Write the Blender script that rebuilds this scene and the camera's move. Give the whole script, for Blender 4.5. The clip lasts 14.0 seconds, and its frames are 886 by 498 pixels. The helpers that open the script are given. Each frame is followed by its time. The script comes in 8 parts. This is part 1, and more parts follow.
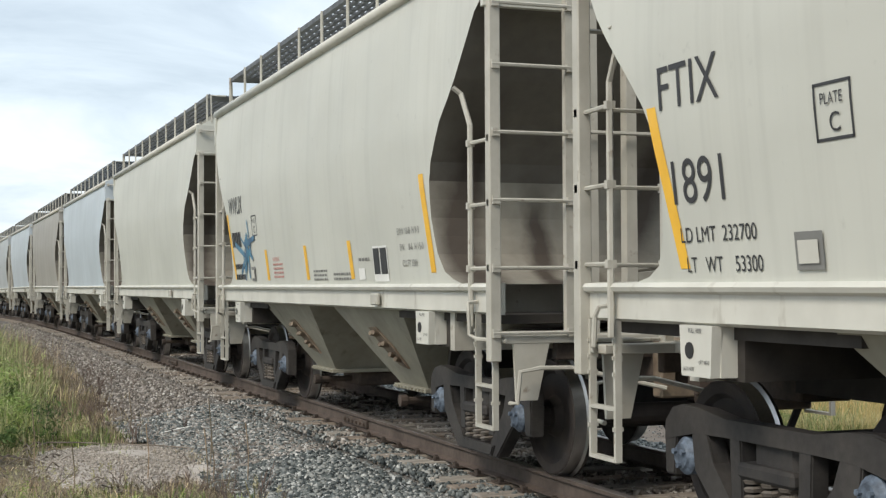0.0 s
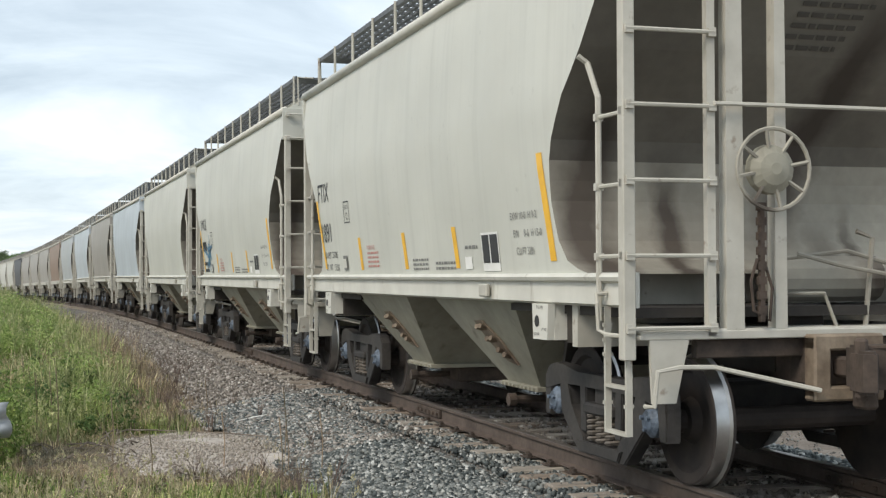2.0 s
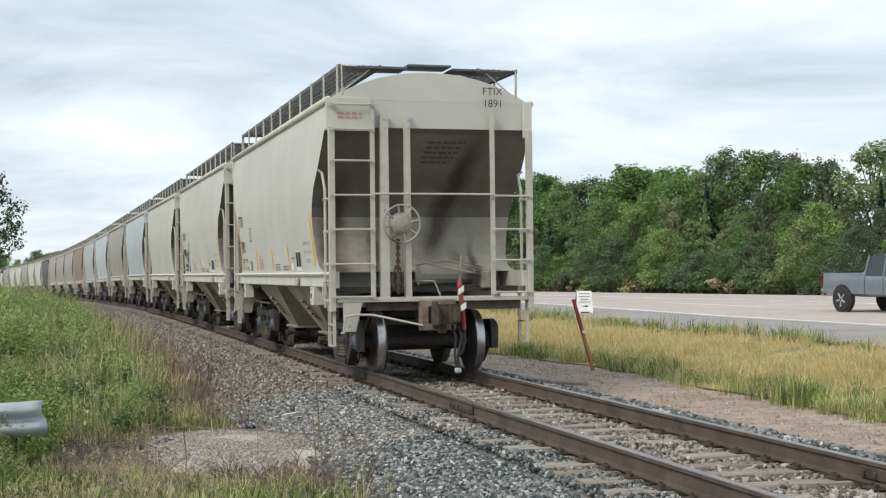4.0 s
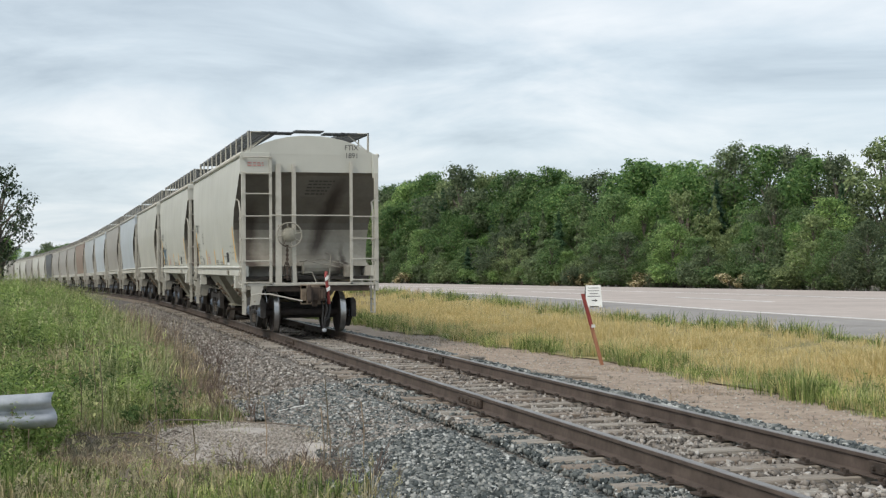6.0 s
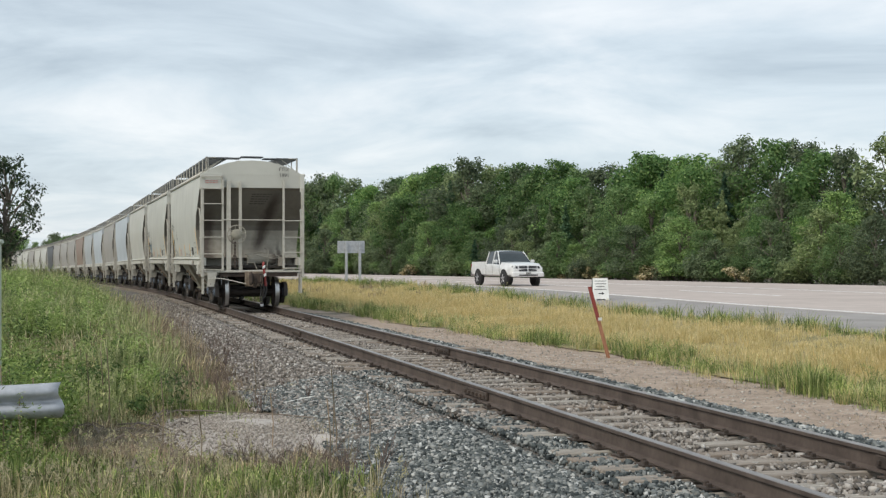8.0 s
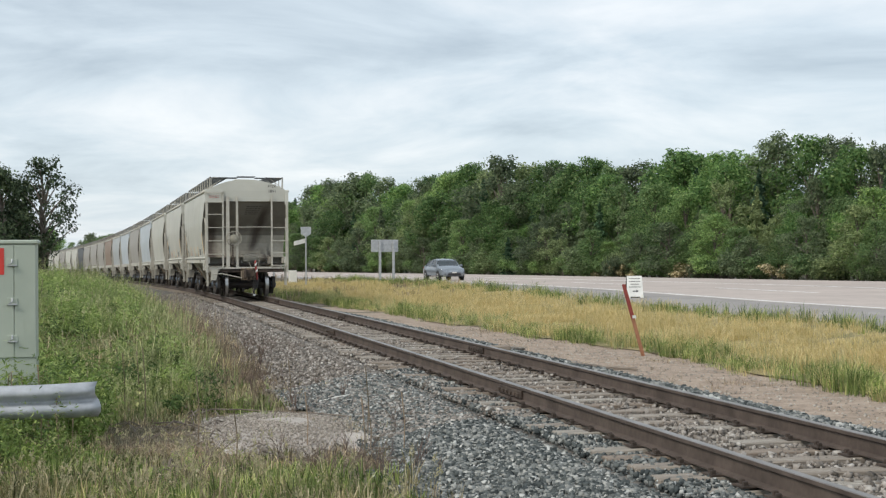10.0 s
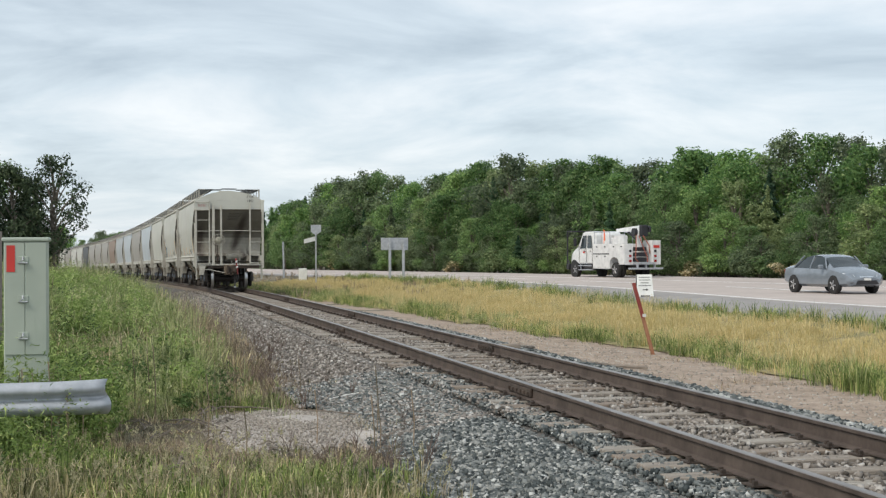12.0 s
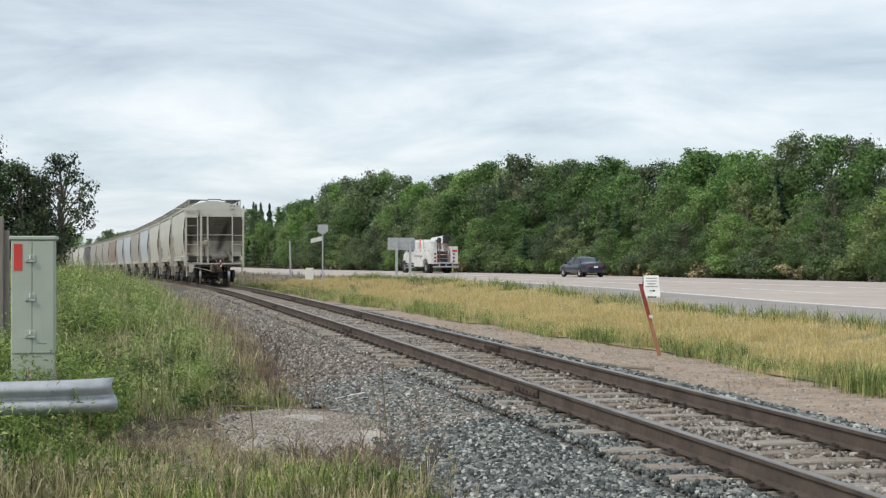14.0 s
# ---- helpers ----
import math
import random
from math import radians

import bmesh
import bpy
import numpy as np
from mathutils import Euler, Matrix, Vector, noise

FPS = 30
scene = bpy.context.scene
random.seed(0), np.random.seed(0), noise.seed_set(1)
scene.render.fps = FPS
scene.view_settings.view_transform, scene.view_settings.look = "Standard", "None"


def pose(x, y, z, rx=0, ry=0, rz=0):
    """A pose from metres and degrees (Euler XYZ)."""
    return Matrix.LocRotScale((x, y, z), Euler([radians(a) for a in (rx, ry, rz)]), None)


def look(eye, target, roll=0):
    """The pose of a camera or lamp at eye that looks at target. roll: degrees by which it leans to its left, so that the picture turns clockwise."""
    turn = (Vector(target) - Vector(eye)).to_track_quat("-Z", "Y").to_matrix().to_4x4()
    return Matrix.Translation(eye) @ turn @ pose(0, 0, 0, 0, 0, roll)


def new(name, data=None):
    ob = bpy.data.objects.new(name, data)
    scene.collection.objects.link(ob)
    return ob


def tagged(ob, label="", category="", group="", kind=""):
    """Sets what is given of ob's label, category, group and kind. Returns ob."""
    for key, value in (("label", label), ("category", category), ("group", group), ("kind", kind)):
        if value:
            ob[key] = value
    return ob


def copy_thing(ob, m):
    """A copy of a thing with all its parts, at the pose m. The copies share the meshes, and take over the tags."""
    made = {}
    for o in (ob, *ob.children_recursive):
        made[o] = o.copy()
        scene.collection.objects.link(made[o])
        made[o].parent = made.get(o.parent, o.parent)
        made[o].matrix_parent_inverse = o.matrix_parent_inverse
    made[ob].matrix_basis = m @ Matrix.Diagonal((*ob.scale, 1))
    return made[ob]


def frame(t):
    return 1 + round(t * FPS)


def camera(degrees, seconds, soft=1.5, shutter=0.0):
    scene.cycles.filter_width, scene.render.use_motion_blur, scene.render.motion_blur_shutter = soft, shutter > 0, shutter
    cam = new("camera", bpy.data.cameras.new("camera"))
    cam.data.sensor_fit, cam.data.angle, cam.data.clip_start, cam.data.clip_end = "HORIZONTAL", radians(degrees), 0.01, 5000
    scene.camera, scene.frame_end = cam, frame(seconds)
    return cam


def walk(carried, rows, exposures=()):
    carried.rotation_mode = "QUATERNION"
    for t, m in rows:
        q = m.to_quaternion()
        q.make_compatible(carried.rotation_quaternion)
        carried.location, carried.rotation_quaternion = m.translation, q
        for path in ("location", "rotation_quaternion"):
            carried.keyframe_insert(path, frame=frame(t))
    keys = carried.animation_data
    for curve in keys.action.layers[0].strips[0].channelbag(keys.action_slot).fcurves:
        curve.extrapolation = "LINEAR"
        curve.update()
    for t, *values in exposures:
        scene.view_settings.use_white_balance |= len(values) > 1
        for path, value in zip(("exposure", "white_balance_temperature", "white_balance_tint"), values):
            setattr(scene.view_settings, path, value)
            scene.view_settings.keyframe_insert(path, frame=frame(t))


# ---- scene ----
EYE = 1.501
cam = camera(36.09, 14.0, soft=1.3)
PATH = [
    (0, pose(0, 0, EYE, 91.491, 0.267, -20.365)),
    (0.5, pose(0, 0, EYE, 91.324, 0.262, -19.506)),
    (1, pose(0, 0, EYE, 91.179, 0.367, -18.880)),
    (1.5, pose(0, 0, EYE, 91.117, 0.224, -18.167)),
    (2, pose(0, 0, EYE, 91.081, 0.246, -17.296)),
    (2.5, pose(0, 0, EYE, 91.035, 0.317, -16.647)),
    (3, pose(0, 0, EYE, 91.002, 0.457, -16.352)),
    (5.5, pose(0, 0, EYE, 90.786, 0.504, -15.624)),
    (6, pose(0, 0, EYE, 90.677, 0.397, -15.587)),
    (6.5, pose(0, 0, EYE, 90.560, 0.319, -15.494)),
    (7, pose(0, 0, EYE, 90.450, 0.226, -15.436)),
    (7.5, pose(0, 0, EYE, 90.377, 0.190, -15.361)),
    (8, pose(0, 0, EYE, 90.352, 0.122, -15.295)),
    (10.5, pose(0, 0, EYE, 90.271, 0.385, -13.681)),
    (11, pose(0, 0, EYE, 90.242, 0.301, -13.654)),
    (11.5, pose(0, 0, EYE, 90.248, 0.283, -13.573)),
    (12, pose(0, 0, EYE, 90.217, 0.281, -13.467)),
    (12.5, pose(0, 0, EYE, 90.149, 0.296, -13.410)),
    (13, pose(0, 0, EYE, 90.112, 0.200, -13.319)),
    (13.5, pose(0, 0, EYE, 90.182, 0.061, -13.197)),
    (14, pose(0, 0, EYE, 90.225, 0.052, -13.183)),
]
walk(cam, PATH, [(0.0, 0.66), (3.2, 0.64), (5.5, 0.38), (8.2, 0.38), (10.4, 0.41), (14.0, 0.41)])

# ---- world and sun: a bright overcast sky ----
world = bpy.data.worlds.new("overcast_sky")
scene.world = world
world.use_nodes = True
wn, wl = world.node_tree.nodes, world.node_tree.links
wn.clear()
w_out = wn.new("ShaderNodeOutputWorld")
w_bg = wn.new("ShaderNodeBackground")
w_sky = wn.new("ShaderNodeTexSky")
w_sky.sky_type = "NISHITA"
w_sky.sun_disc = False
w_sky.sun_elevation, w_sky.sun_rotation = radians(42), radians(240)
w_tc = wn.new("ShaderNodeTexCoord")
w_sep = wn.new("ShaderNodeSeparateXYZ")
wl.new(w_tc.outputs["Generated"], w_sep.inputs[0])


def wmath(op, a, b):
    n = wn.new("ShaderNodeMath")
    n.operation = op
    for k, v in ((0, a), (1, b)):
        if isinstance(v, (int, float)):
            n.inputs[k].default_value = v
        else:
            wl.new(v, n.inputs[k])
    return n.outputs[0]


# cloud sheet seen in perspective: direction divided by its height
w_den = wmath("ADD", wmath("MAXIMUM", w_sep.outputs["Z"], 0.0), 0.14)
w_u, w_v = wmath("DIVIDE", w_sep.outputs["X"], w_den), wmath("DIVIDE", w_sep.outputs["Y"], w_den)
w_com = wn.new("ShaderNodeCombineXYZ")
wl.new(w_u, w_com.inputs[0])
wl.new(w_v, w_com.inputs[1])
w_noise = wn.new("ShaderNodeTexNoise")
w_noise.inputs["Scale"].default_value = 1.15
w_noise.inputs["Detail"].default_value = 7
w_noise.inputs["Roughness"].default_value = 0.58
w_noise.inputs["Distortion"].default_value = 0.5
wl.new(w_com.outputs[0], w_noise.inputs["Vector"])
w_ramp = wn.new("ShaderNodeValToRGB")
w_el = w_ramp.color_ramp.elements
w_el[0].position, w_el[0].color = 0.40, (0.375, 0.44, 0.50, 1)
w_el[1].position, w_el[1].color = 0.63, (0.74, 0.765, 0.785, 1)
w_mid = w_el.new(0.505)
w_mid.color = (0.53, 0.60, 0.655, 1)
# broad cloud banks under the finer streaks
w_broad = wn.new("ShaderNodeTexNoise")
w_broad.inputs["Scale"].default_value = 0.42
w_broad.inputs["Detail"].default_value = 3
w_shift = wn.new("ShaderNodeVectorMath")
w_shift.operation = "ADD"
wl.new(w_com.outputs[0], w_shift.inputs[0])
w_shift.inputs[1].default_value = (11.0, 2.0, 0.0)
wl.new(w_shift.outputs[0], w_broad.inputs["Vector"])
w_sum = wmath("ADD", wmath("MULTIPLY", w_noise.outputs["Fac"], 0.55), wmath("MULTIPLY", w_broad.outputs["Fac"], 0.47))
wl.new(w_sum, w_ramp.inputs["Fac"])
w_scale = wn.new("ShaderNodeVectorMath")
w_scale.operation = "SCALE"
wl.new(w_sky.outputs[0], w_scale.inputs[0])
w_scale.inputs["Scale"].default_value = 0.12
w_mix = wn.new("ShaderNodeMix")
w_mix.data_type = "RGBA"
w_mix.inputs["Factor"].default_value = 0.88
wl.new(w_scale.outputs[0], w_mix.inputs["A"])
wl.new(w_ramp.outputs[0], w_mix.inputs["B"])
wl.new(w_mix.outputs["Result"], w_bg.inputs["Color"])
w_bg.inputs["Strength"].default_value = 1.0
wl.new(w_bg.outputs[0], w_out.inputs[0])

sun_data = bpy.data.lights.new("sun", "SUN")
sun_data.energy, sun_data.angle, sun_data.color = 1.5, radians(20), (1.0, 0.91, 0.78)
sun = new("sun", sun_data)
sun.matrix_world = look((-52, -30, 55), (0, 0, 0))
scene.view_settings.exposure = 0.42

# ---- materials ----
def material(name, build):
    m = bpy.data.materials.new(name)
    m.use_nodes = True
    n, l = m.node_tree.nodes, m.node_tree.links
    build(n, l, n["Principled BSDF"])
    return m


def ramp(n, l, fac, stops):
    r = n.new("ShaderNodeValToRGB")
    e = r.color_ramp.elements
    e[0].position, e[0].color = stops[0][0], (*stops[0][1], 1)
    e[1].position, e[1].color = stops[-1][0], (*stops[-1][1], 1)
    for p, c in stops[1:-1]:
        e.new(p).color = (*c, 1)
    l.new(fac, r.inputs["Fac"])
    return r.outputs[0]


def tex_noise(n, l, scale, detail=4, vec=None, rough=0.55):
    t = n.new("ShaderNodeTexNoise")
    t.inputs["Scale"].default_value, t.inputs["Detail"].default_value = scale, detail
    t.inputs["Roughness"].default_value = rough
    if vec is not None:
        l.new(vec, t.inputs["Vector"])
    return t.outputs["Fac"]


def coords(n, l, scale=(1, 1, 1), space="Object"):
    tc, mp = n.new("ShaderNodeTexCoord"), n.new("ShaderNodeMapping")
    mp.inputs["Scale"].default_value = scale
    l.new(tc.outputs[space], mp.inputs["Vector"])
    return mp.outputs[0]


def mix(n, l, fac, a, b, blend="MIX"):
    x = n.new("ShaderNodeMix")
    x.data_type, x.blend_type = "RGBA", blend
    for key, v in (("Factor", fac), ("A", a), ("B", b)):
        if isinstance(v, float):
            x.inputs[key].default_value = v
        elif isinstance(v, tuple):
            x.inputs[key].default_value = (*v, 1)
        else:
            l.new(v, x.inputs[key])
    return x.outputs["Result"]


def bump(n, l, height, strength, distance, bsdf):
    b = n.new("ShaderNodeBump")
    b.inputs["Strength"].default_value, b.inputs["Distance"].default_value = strength, distance
    l.new(height, b.inputs["Height"])
    l.new(b.outputs[0], bsdf.inputs["Normal"])


def surface(name, stops, scale, rough=0.8, metal=0.0, detail=5, stretch=(1, 1, 1), relief=0.0, fine=0.0, space="Object", dirt=None):
    """Noise-varied surface: colours over noise at one scale, second noise at six times the scale for grain, relief in metres."""
    def build(n, l, p):
        v = coords(n, l, stretch, space)
        a = tex_noise(n, l, scale, detail, v)
        col = ramp(n, l, a, stops)
        b = tex_noise(n, l, scale * 6.3, 3, v)
        if fine:
            col = mix(n, l, fine, col, ramp(n, l, b, [(0.3, (0.25, 0.25, 0.25)), (0.7, (1, 1, 1))]), "MULTIPLY")
        if dirt:
            d = tex_noise(n, l, dirt[1], 4, coords(n, l, dirt[2], space))
            f = ramp(n, l, d, [(dirt[3], (0, 0, 0)), (dirt[4], (1, 1, 1))])
            col = mix(n, l, f, col, dirt[0])
        l.new(col, p.inputs["Base Color"])
        p.inputs["Roughness"].default_value, p.inputs["Metallic"].default_value = rough, metal
        if relief:
            bump(n, l, b, 0.6, relief, p)
    return material(name, build)


def plain(name, colour, rough=0.5, metal=0.0, emit=0.0):
    lo = tuple(c * 0.85 for c in colour)
    hi = tuple(min(1, c * 1.1) for c in colour)
    m = surface(name, [(0.3, lo), (0.7, hi)], 3.0, rough, metal)
    if emit:
        p = m.node_tree.nodes["Principled BSDF"]
        p.inputs["Emission Color"].default_value, p.inputs["Emission Strength"].default_value = (*colour, 1), emit
    return m


def car_paint(name, base, streak=0.35):
    """Weathered freight paint: rain streaks down the sides, dust near the sill, faint panel seams."""
    dark = tuple(c * 0.72 for c in base)
    light = tuple(min(1, c * 1.08) for c in base)

    def build(n, l, p):
        big = tex_noise(n, l, 0.7, 4, coords(n, l, (1, 0.6, 1)))
        col = ramp(n, l, big, [(0.3, tuple(c * 0.92 for c in base)), (0.7, light)])
        st = tex_noise(n, l, 3.0, 6, coords(n, l, (0.3, 2.6, 0.14)))
        f = ramp(n, l, st, [(0.5, (0, 0, 0)), (0.8, (streak, streak, streak))])
        col = mix(n, l, f, col, dark)
        spots = tex_noise(n, l, 9.0, 5, coords(n, l, (1, 1, 1)))
        f2 = ramp(n, l, spots, [(0.66, (0, 0, 0)), (0.78, (0.35, 0.35, 0.35))])
        col = mix(n, l, f2, col, tuple(c * 0.6 for c in base))
        l.new(col, p.inputs["Base Color"])
        p.inputs["Roughness"].default_value = 0.5
        wave = n.new("ShaderNodeTexWave")
        wave.wave_type, wave.bands_direction = "BANDS", "Y"
        wave.inputs["Scale"].default_value, wave.inputs["Distortion"].default_value = 0.28, 0.6
        l.new(coords(n, l), wave.inputs["Vector"])
        dents = tex_noise(n, l, 1.6, 2, coords(n, l, (1, 1.6, 0.5)))
        add = n.new("ShaderNodeMath")
        add.operation = "ADD"
        l.new(wave.outputs["Fac"], add.inputs[0])
        l.new(dents, add.inputs[1])
        bump(n, l, add.outputs[0], 0.35, 0.03, p)
    return material(name, build)


PAINT_PALE = car_paint("pale_grey_paint", (0.549, 0.552, 0.499))
# blue, beige and white liveries darkened: shade on the far cars' sides is included
PAINT_BLUE = car_paint("bluish_grey_paint", (0.42, 0.45, 0.46))
PAINT_BEIGE = car_paint("beige_paint", (0.355, 0.34, 0.31), 0.5)
PAINT_WHITE = car_paint("white_blue_paint", (0.49, 0.545, 0.585))
PAINT_ORANGE = car_paint("rust_orange_paint", (0.27, 0.195, 0.145), 0.5)
PAINT_DARK = car_paint("dark_grey_paint", (0.07, 0.075, 0.08), 0.3)


def streaked(name, stops, stain, streaks, rough=0.7):
    """End sheet paint with noise and a few long rust-brown runs, each (x, half width, lean, from z, to z)."""
    def build(n, l, p):
        v = coords(n, l)
        col = ramp(n, l, tex_noise(n, l, 1.3, 5, v), stops)
        col = mix(n, l, 0.2, col, ramp(n, l, tex_noise(n, l, 11.0, 4, v), [(0.3, (0.4, 0.4, 0.4)), (0.7, (1, 1, 1))]), "MULTIPLY")
        sep = n.new("ShaderNodeSeparateXYZ")
        l.new(v, sep.inputs[0])
        wob = tex_noise(n, l, 2.3, 5, v)

        def op(kind, a, b):
            q = n.new("ShaderNodeMath")
            q.operation = kind
            for k, u in ((0, a), (1, b)):
                if isinstance(u, (int, float)):
                    q.inputs[k].default_value = u
                else:
                    l.new(u, q.inputs[k])
            return q.outputs[0]
        for x0, w, lean, z0, z1 in streaks:
            c = op("ADD", op("MULTIPLY", op("SUBTRACT", sep.outputs["Z"], z1), lean), x0)
            d = op("ABSOLUTE", op("SUBTRACT", op("ADD", sep.outputs["X"], op("MULTIPLY", op("SUBTRACT", wob, 0.5), 0.35)), c), 0)
            f = n.new("ShaderNodeMapRange")
            f.inputs["From Min"].default_value, f.inputs["From Max"].default_value = w * 1.6, w * 0.4
            l.new(d, f.inputs["Value"])
            lo, hi = n.new("ShaderNodeMapRange"), n.new("ShaderNodeMapRange")
            lo.inputs["From Min"].default_value, lo.inputs["From Max"].default_value = z0 - 0.15, z0 + 0.25
            hi.inputs["From Min"].default_value, hi.inputs["From Max"].default_value = z1 + 0.2, z1 - 0.3
            l.new(sep.outputs["Z"], lo.inputs["Value"])
            l.new(sep.outputs["Z"], hi.inputs["Value"])
            mask = op("MULTIPLY", op("MULTIPLY", f.outputs[0], op("MULTIPLY", lo.outputs[0], hi.outputs[0])), 0.85)
            col = mix(n, l, mask, col, stain)
        l.new(col, p.inputs["Base Color"])
        p.inputs["Roughness"].default_value = rough
    return material(name, build)


STREAKS = [(-1.24, 0.19, 0.03, 1.2, 2.9), (0.78, 0.16, 0.28, 1.7, 3.45), (0.72, 0.10, 0.0, 1.2, 1.75), (0.95, 0.05, 0.0, 1.3, 1.9), (-0.2, 0.06, 0.0, 1.2, 1.6), (-0.62, 0.1, 0.0, 1.2, 2.3)]
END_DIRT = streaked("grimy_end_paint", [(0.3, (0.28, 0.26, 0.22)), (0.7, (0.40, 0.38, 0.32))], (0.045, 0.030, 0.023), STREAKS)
# darker colour for the sloping sheet above the grimy lower one
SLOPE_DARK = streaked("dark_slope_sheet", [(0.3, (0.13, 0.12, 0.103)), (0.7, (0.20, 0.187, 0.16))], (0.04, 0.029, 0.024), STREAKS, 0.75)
SPRING_STEEL = surface("dusty_spring_steel", [(0.3, (0.10, 0.085, 0.07)), (0.7, (0.20, 0.175, 0.15))], 8.0, 0.7, 0.2)
SILL_PAINT = surface("sill_paint", [(0.3, (0.528, 0.519, 0.466)), (0.7, (0.651, 0.642, 0.581))], 2.0, 0.55, dirt=((0.264, 0.229, 0.176), 5.0, (1, 1, 0.4), 0.62, 0.8))
LADDER_PAINT = surface("ladder_paint", [(0.3, (0.412, 0.395, 0.344)), (0.7, (0.529, 0.512, 0.454))], 4.0, 0.55, dirt=((0.185, 0.126, 0.084), 9.0, (1, 1, 1), 0.64, 0.8))
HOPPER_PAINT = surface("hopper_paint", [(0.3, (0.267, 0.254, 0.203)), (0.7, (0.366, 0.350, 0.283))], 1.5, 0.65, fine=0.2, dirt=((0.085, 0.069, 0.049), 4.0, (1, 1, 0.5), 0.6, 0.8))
STRIKER_PAINT = surface("grimy_tan_casting", [(0.3, (0.12, 0.085, 0.06)), (0.7, (0.30, 0.24, 0.175))], 4.0, 0.75, relief=0.004, fine=0.3)
GRATING = surface("grating_steel", [(0.3, (0.10, 0.11, 0.12)), (0.7, (0.17, 0.18, 0.19))], 12.0, 0.7, 0.3)
CAST_IRON = surface("grimy_cast_iron", [(0.3, (0.030, 0.029, 0.030)), (0.7, (0.075, 0.068, 0.062))], 3.0, 0.75, 0.2, relief=0.004, fine=0.3)
RUSTY_IRON = surface("rusty_iron", [(0.3, (0.045, 0.035, 0.029)), (0.7, (0.115, 0.085, 0.067))], 5.0, 0.85, 0.1, relief=0.003, fine=0.3)
# rusty wheel steel, made darker so the shade behind the frames is in it
WHEEL_RUST = surface("wheel_steel", [(0.3, (0.022, 0.019, 0.018)), (0.7, (0.055, 0.043, 0.037))], 5.0, 0.8, 0.1)
TREAD = surface("polished_tread", [(0.3, (0.36, 0.36, 0.36)), (0.7, (0.55, 0.55, 0.54))], 6.0, 0.35, 1.0)
CAP_BLUE = surface("blue_bearing_cap", [(0.35, (0.06, 0.075, 0.10)), (0.65, (0.17, 0.22, 0.29))], 14.0, 0.6, fine=0.3)
YELLOW = surface("yellow_reflector", [(0.3, (0.78, 0.43, 0.03)), (0.7, (0.90, 0.52, 0.05))], 5.0, 0.45)
BLACK_INK = plain("black_lettering", (0.035, 0.035, 0.038), 0.55)
FADED_INK = plain("faded_lettering", (0.20, 0.20, 0.19), 0.6)
PINK_INK = plain("faded_red_lettering", (0.52, 0.25, 0.22), 0.6)
WHITE_INK = plain("white_plate", (0.78, 0.78, 0.75), 0.5)
GRAFFITI = surface("blue_spray_paint", [(0.35, (0.06, 0.13, 0.22)), (0.65, (0.10, 0.28, 0.42))], 6.0, 0.5)
RED_FLAG = plain("red_reflective_tape", (0.30, 0.05, 0.045), 0.6)
GHOST_INK = plain("grimy_lettering", (0.075, 0.07, 0.062), 0.7)
RUBBER = surface("rubber", [(0.3, (0.018, 0.018, 0.019)), (0.7, (0.035, 0.034, 0.033))], 8.0, 0.8)
RAIL_SIDE = surface("rusty_rail", [(0.3, (0.075, 0.056, 0.046)), (0.7, (0.15, 0.115, 0.095))], 3.0, 0.8, 0.1, relief=0.002, fine=0.3)
RAIL_TOP = surface("worn_rail_head", [(0.3, (0.22, 0.19, 0.17)), (0.7, (0.40, 0.36, 0.33))], 1.3, 0.4, 0.8)
GALVANISED = surface("galvanised_steel", [(0.3, (0.40, 0.42, 0.45)), (0.7, (0.55, 0.57, 0.60))], 7.0, 0.5, 0.35, fine=0.1)
GREEN_BOX = surface("grey_green_enamel", [(0.3, (0.36, 0.41, 0.35)), (0.7, (0.42, 0.47, 0.40))], 2.0, 0.5, dirt=((0.26, 0.28, 0.22), 4.0, (1, 1, 0.2), 0.62, 0.85))
ASPHALT = surface("sun_bleached_asphalt", [(0.3, (0.468, 0.402, 0.364)), (0.7, (0.572, 0.495, 0.451))], 0.25, 0.95, fine=0.2, relief=0.004)
SHOULDER = surface("grey_shoulder_asphalt", [(0.3, (0.30, 0.28, 0.265)), (0.7, (0.39, 0.365, 0.345))], 0.4, 0.95, fine=0.25, relief=0.004)
ROAD_WHITE = surface("road_line_paint", [(0.3, (0.70, 0.69, 0.67)), (0.7, (0.86, 0.85, 0.83))], 1.5, 0.7)


def tie_wood():
    def build(n, l, p):
        v = coords(n, l, (0.5, 9, 9))
        a = tex_noise(n, l, 3.0, 6, v)
        info = n.new("ShaderNodeObjectInfo")
        c1 = ramp(n, l, a, [(0.3, (0.12, 0.09, 0.07)), (0.7, (0.36, 0.30, 0.24))])
        c2 = ramp(n, l, a, [(0.3, (0.16, 0.145, 0.125)), (0.7, (0.50, 0.46, 0.40))])
        l.new(mix(n, l, info.outputs["Random"], c1, c2), p.inputs["Base Color"])
        p.inputs["Roughness"].default_value = 0.9
        bump(n, l, a, 0.8, 0.012, p)
    return material("weathered_tie_wood", build)


TIE_WOOD = tie_wood()


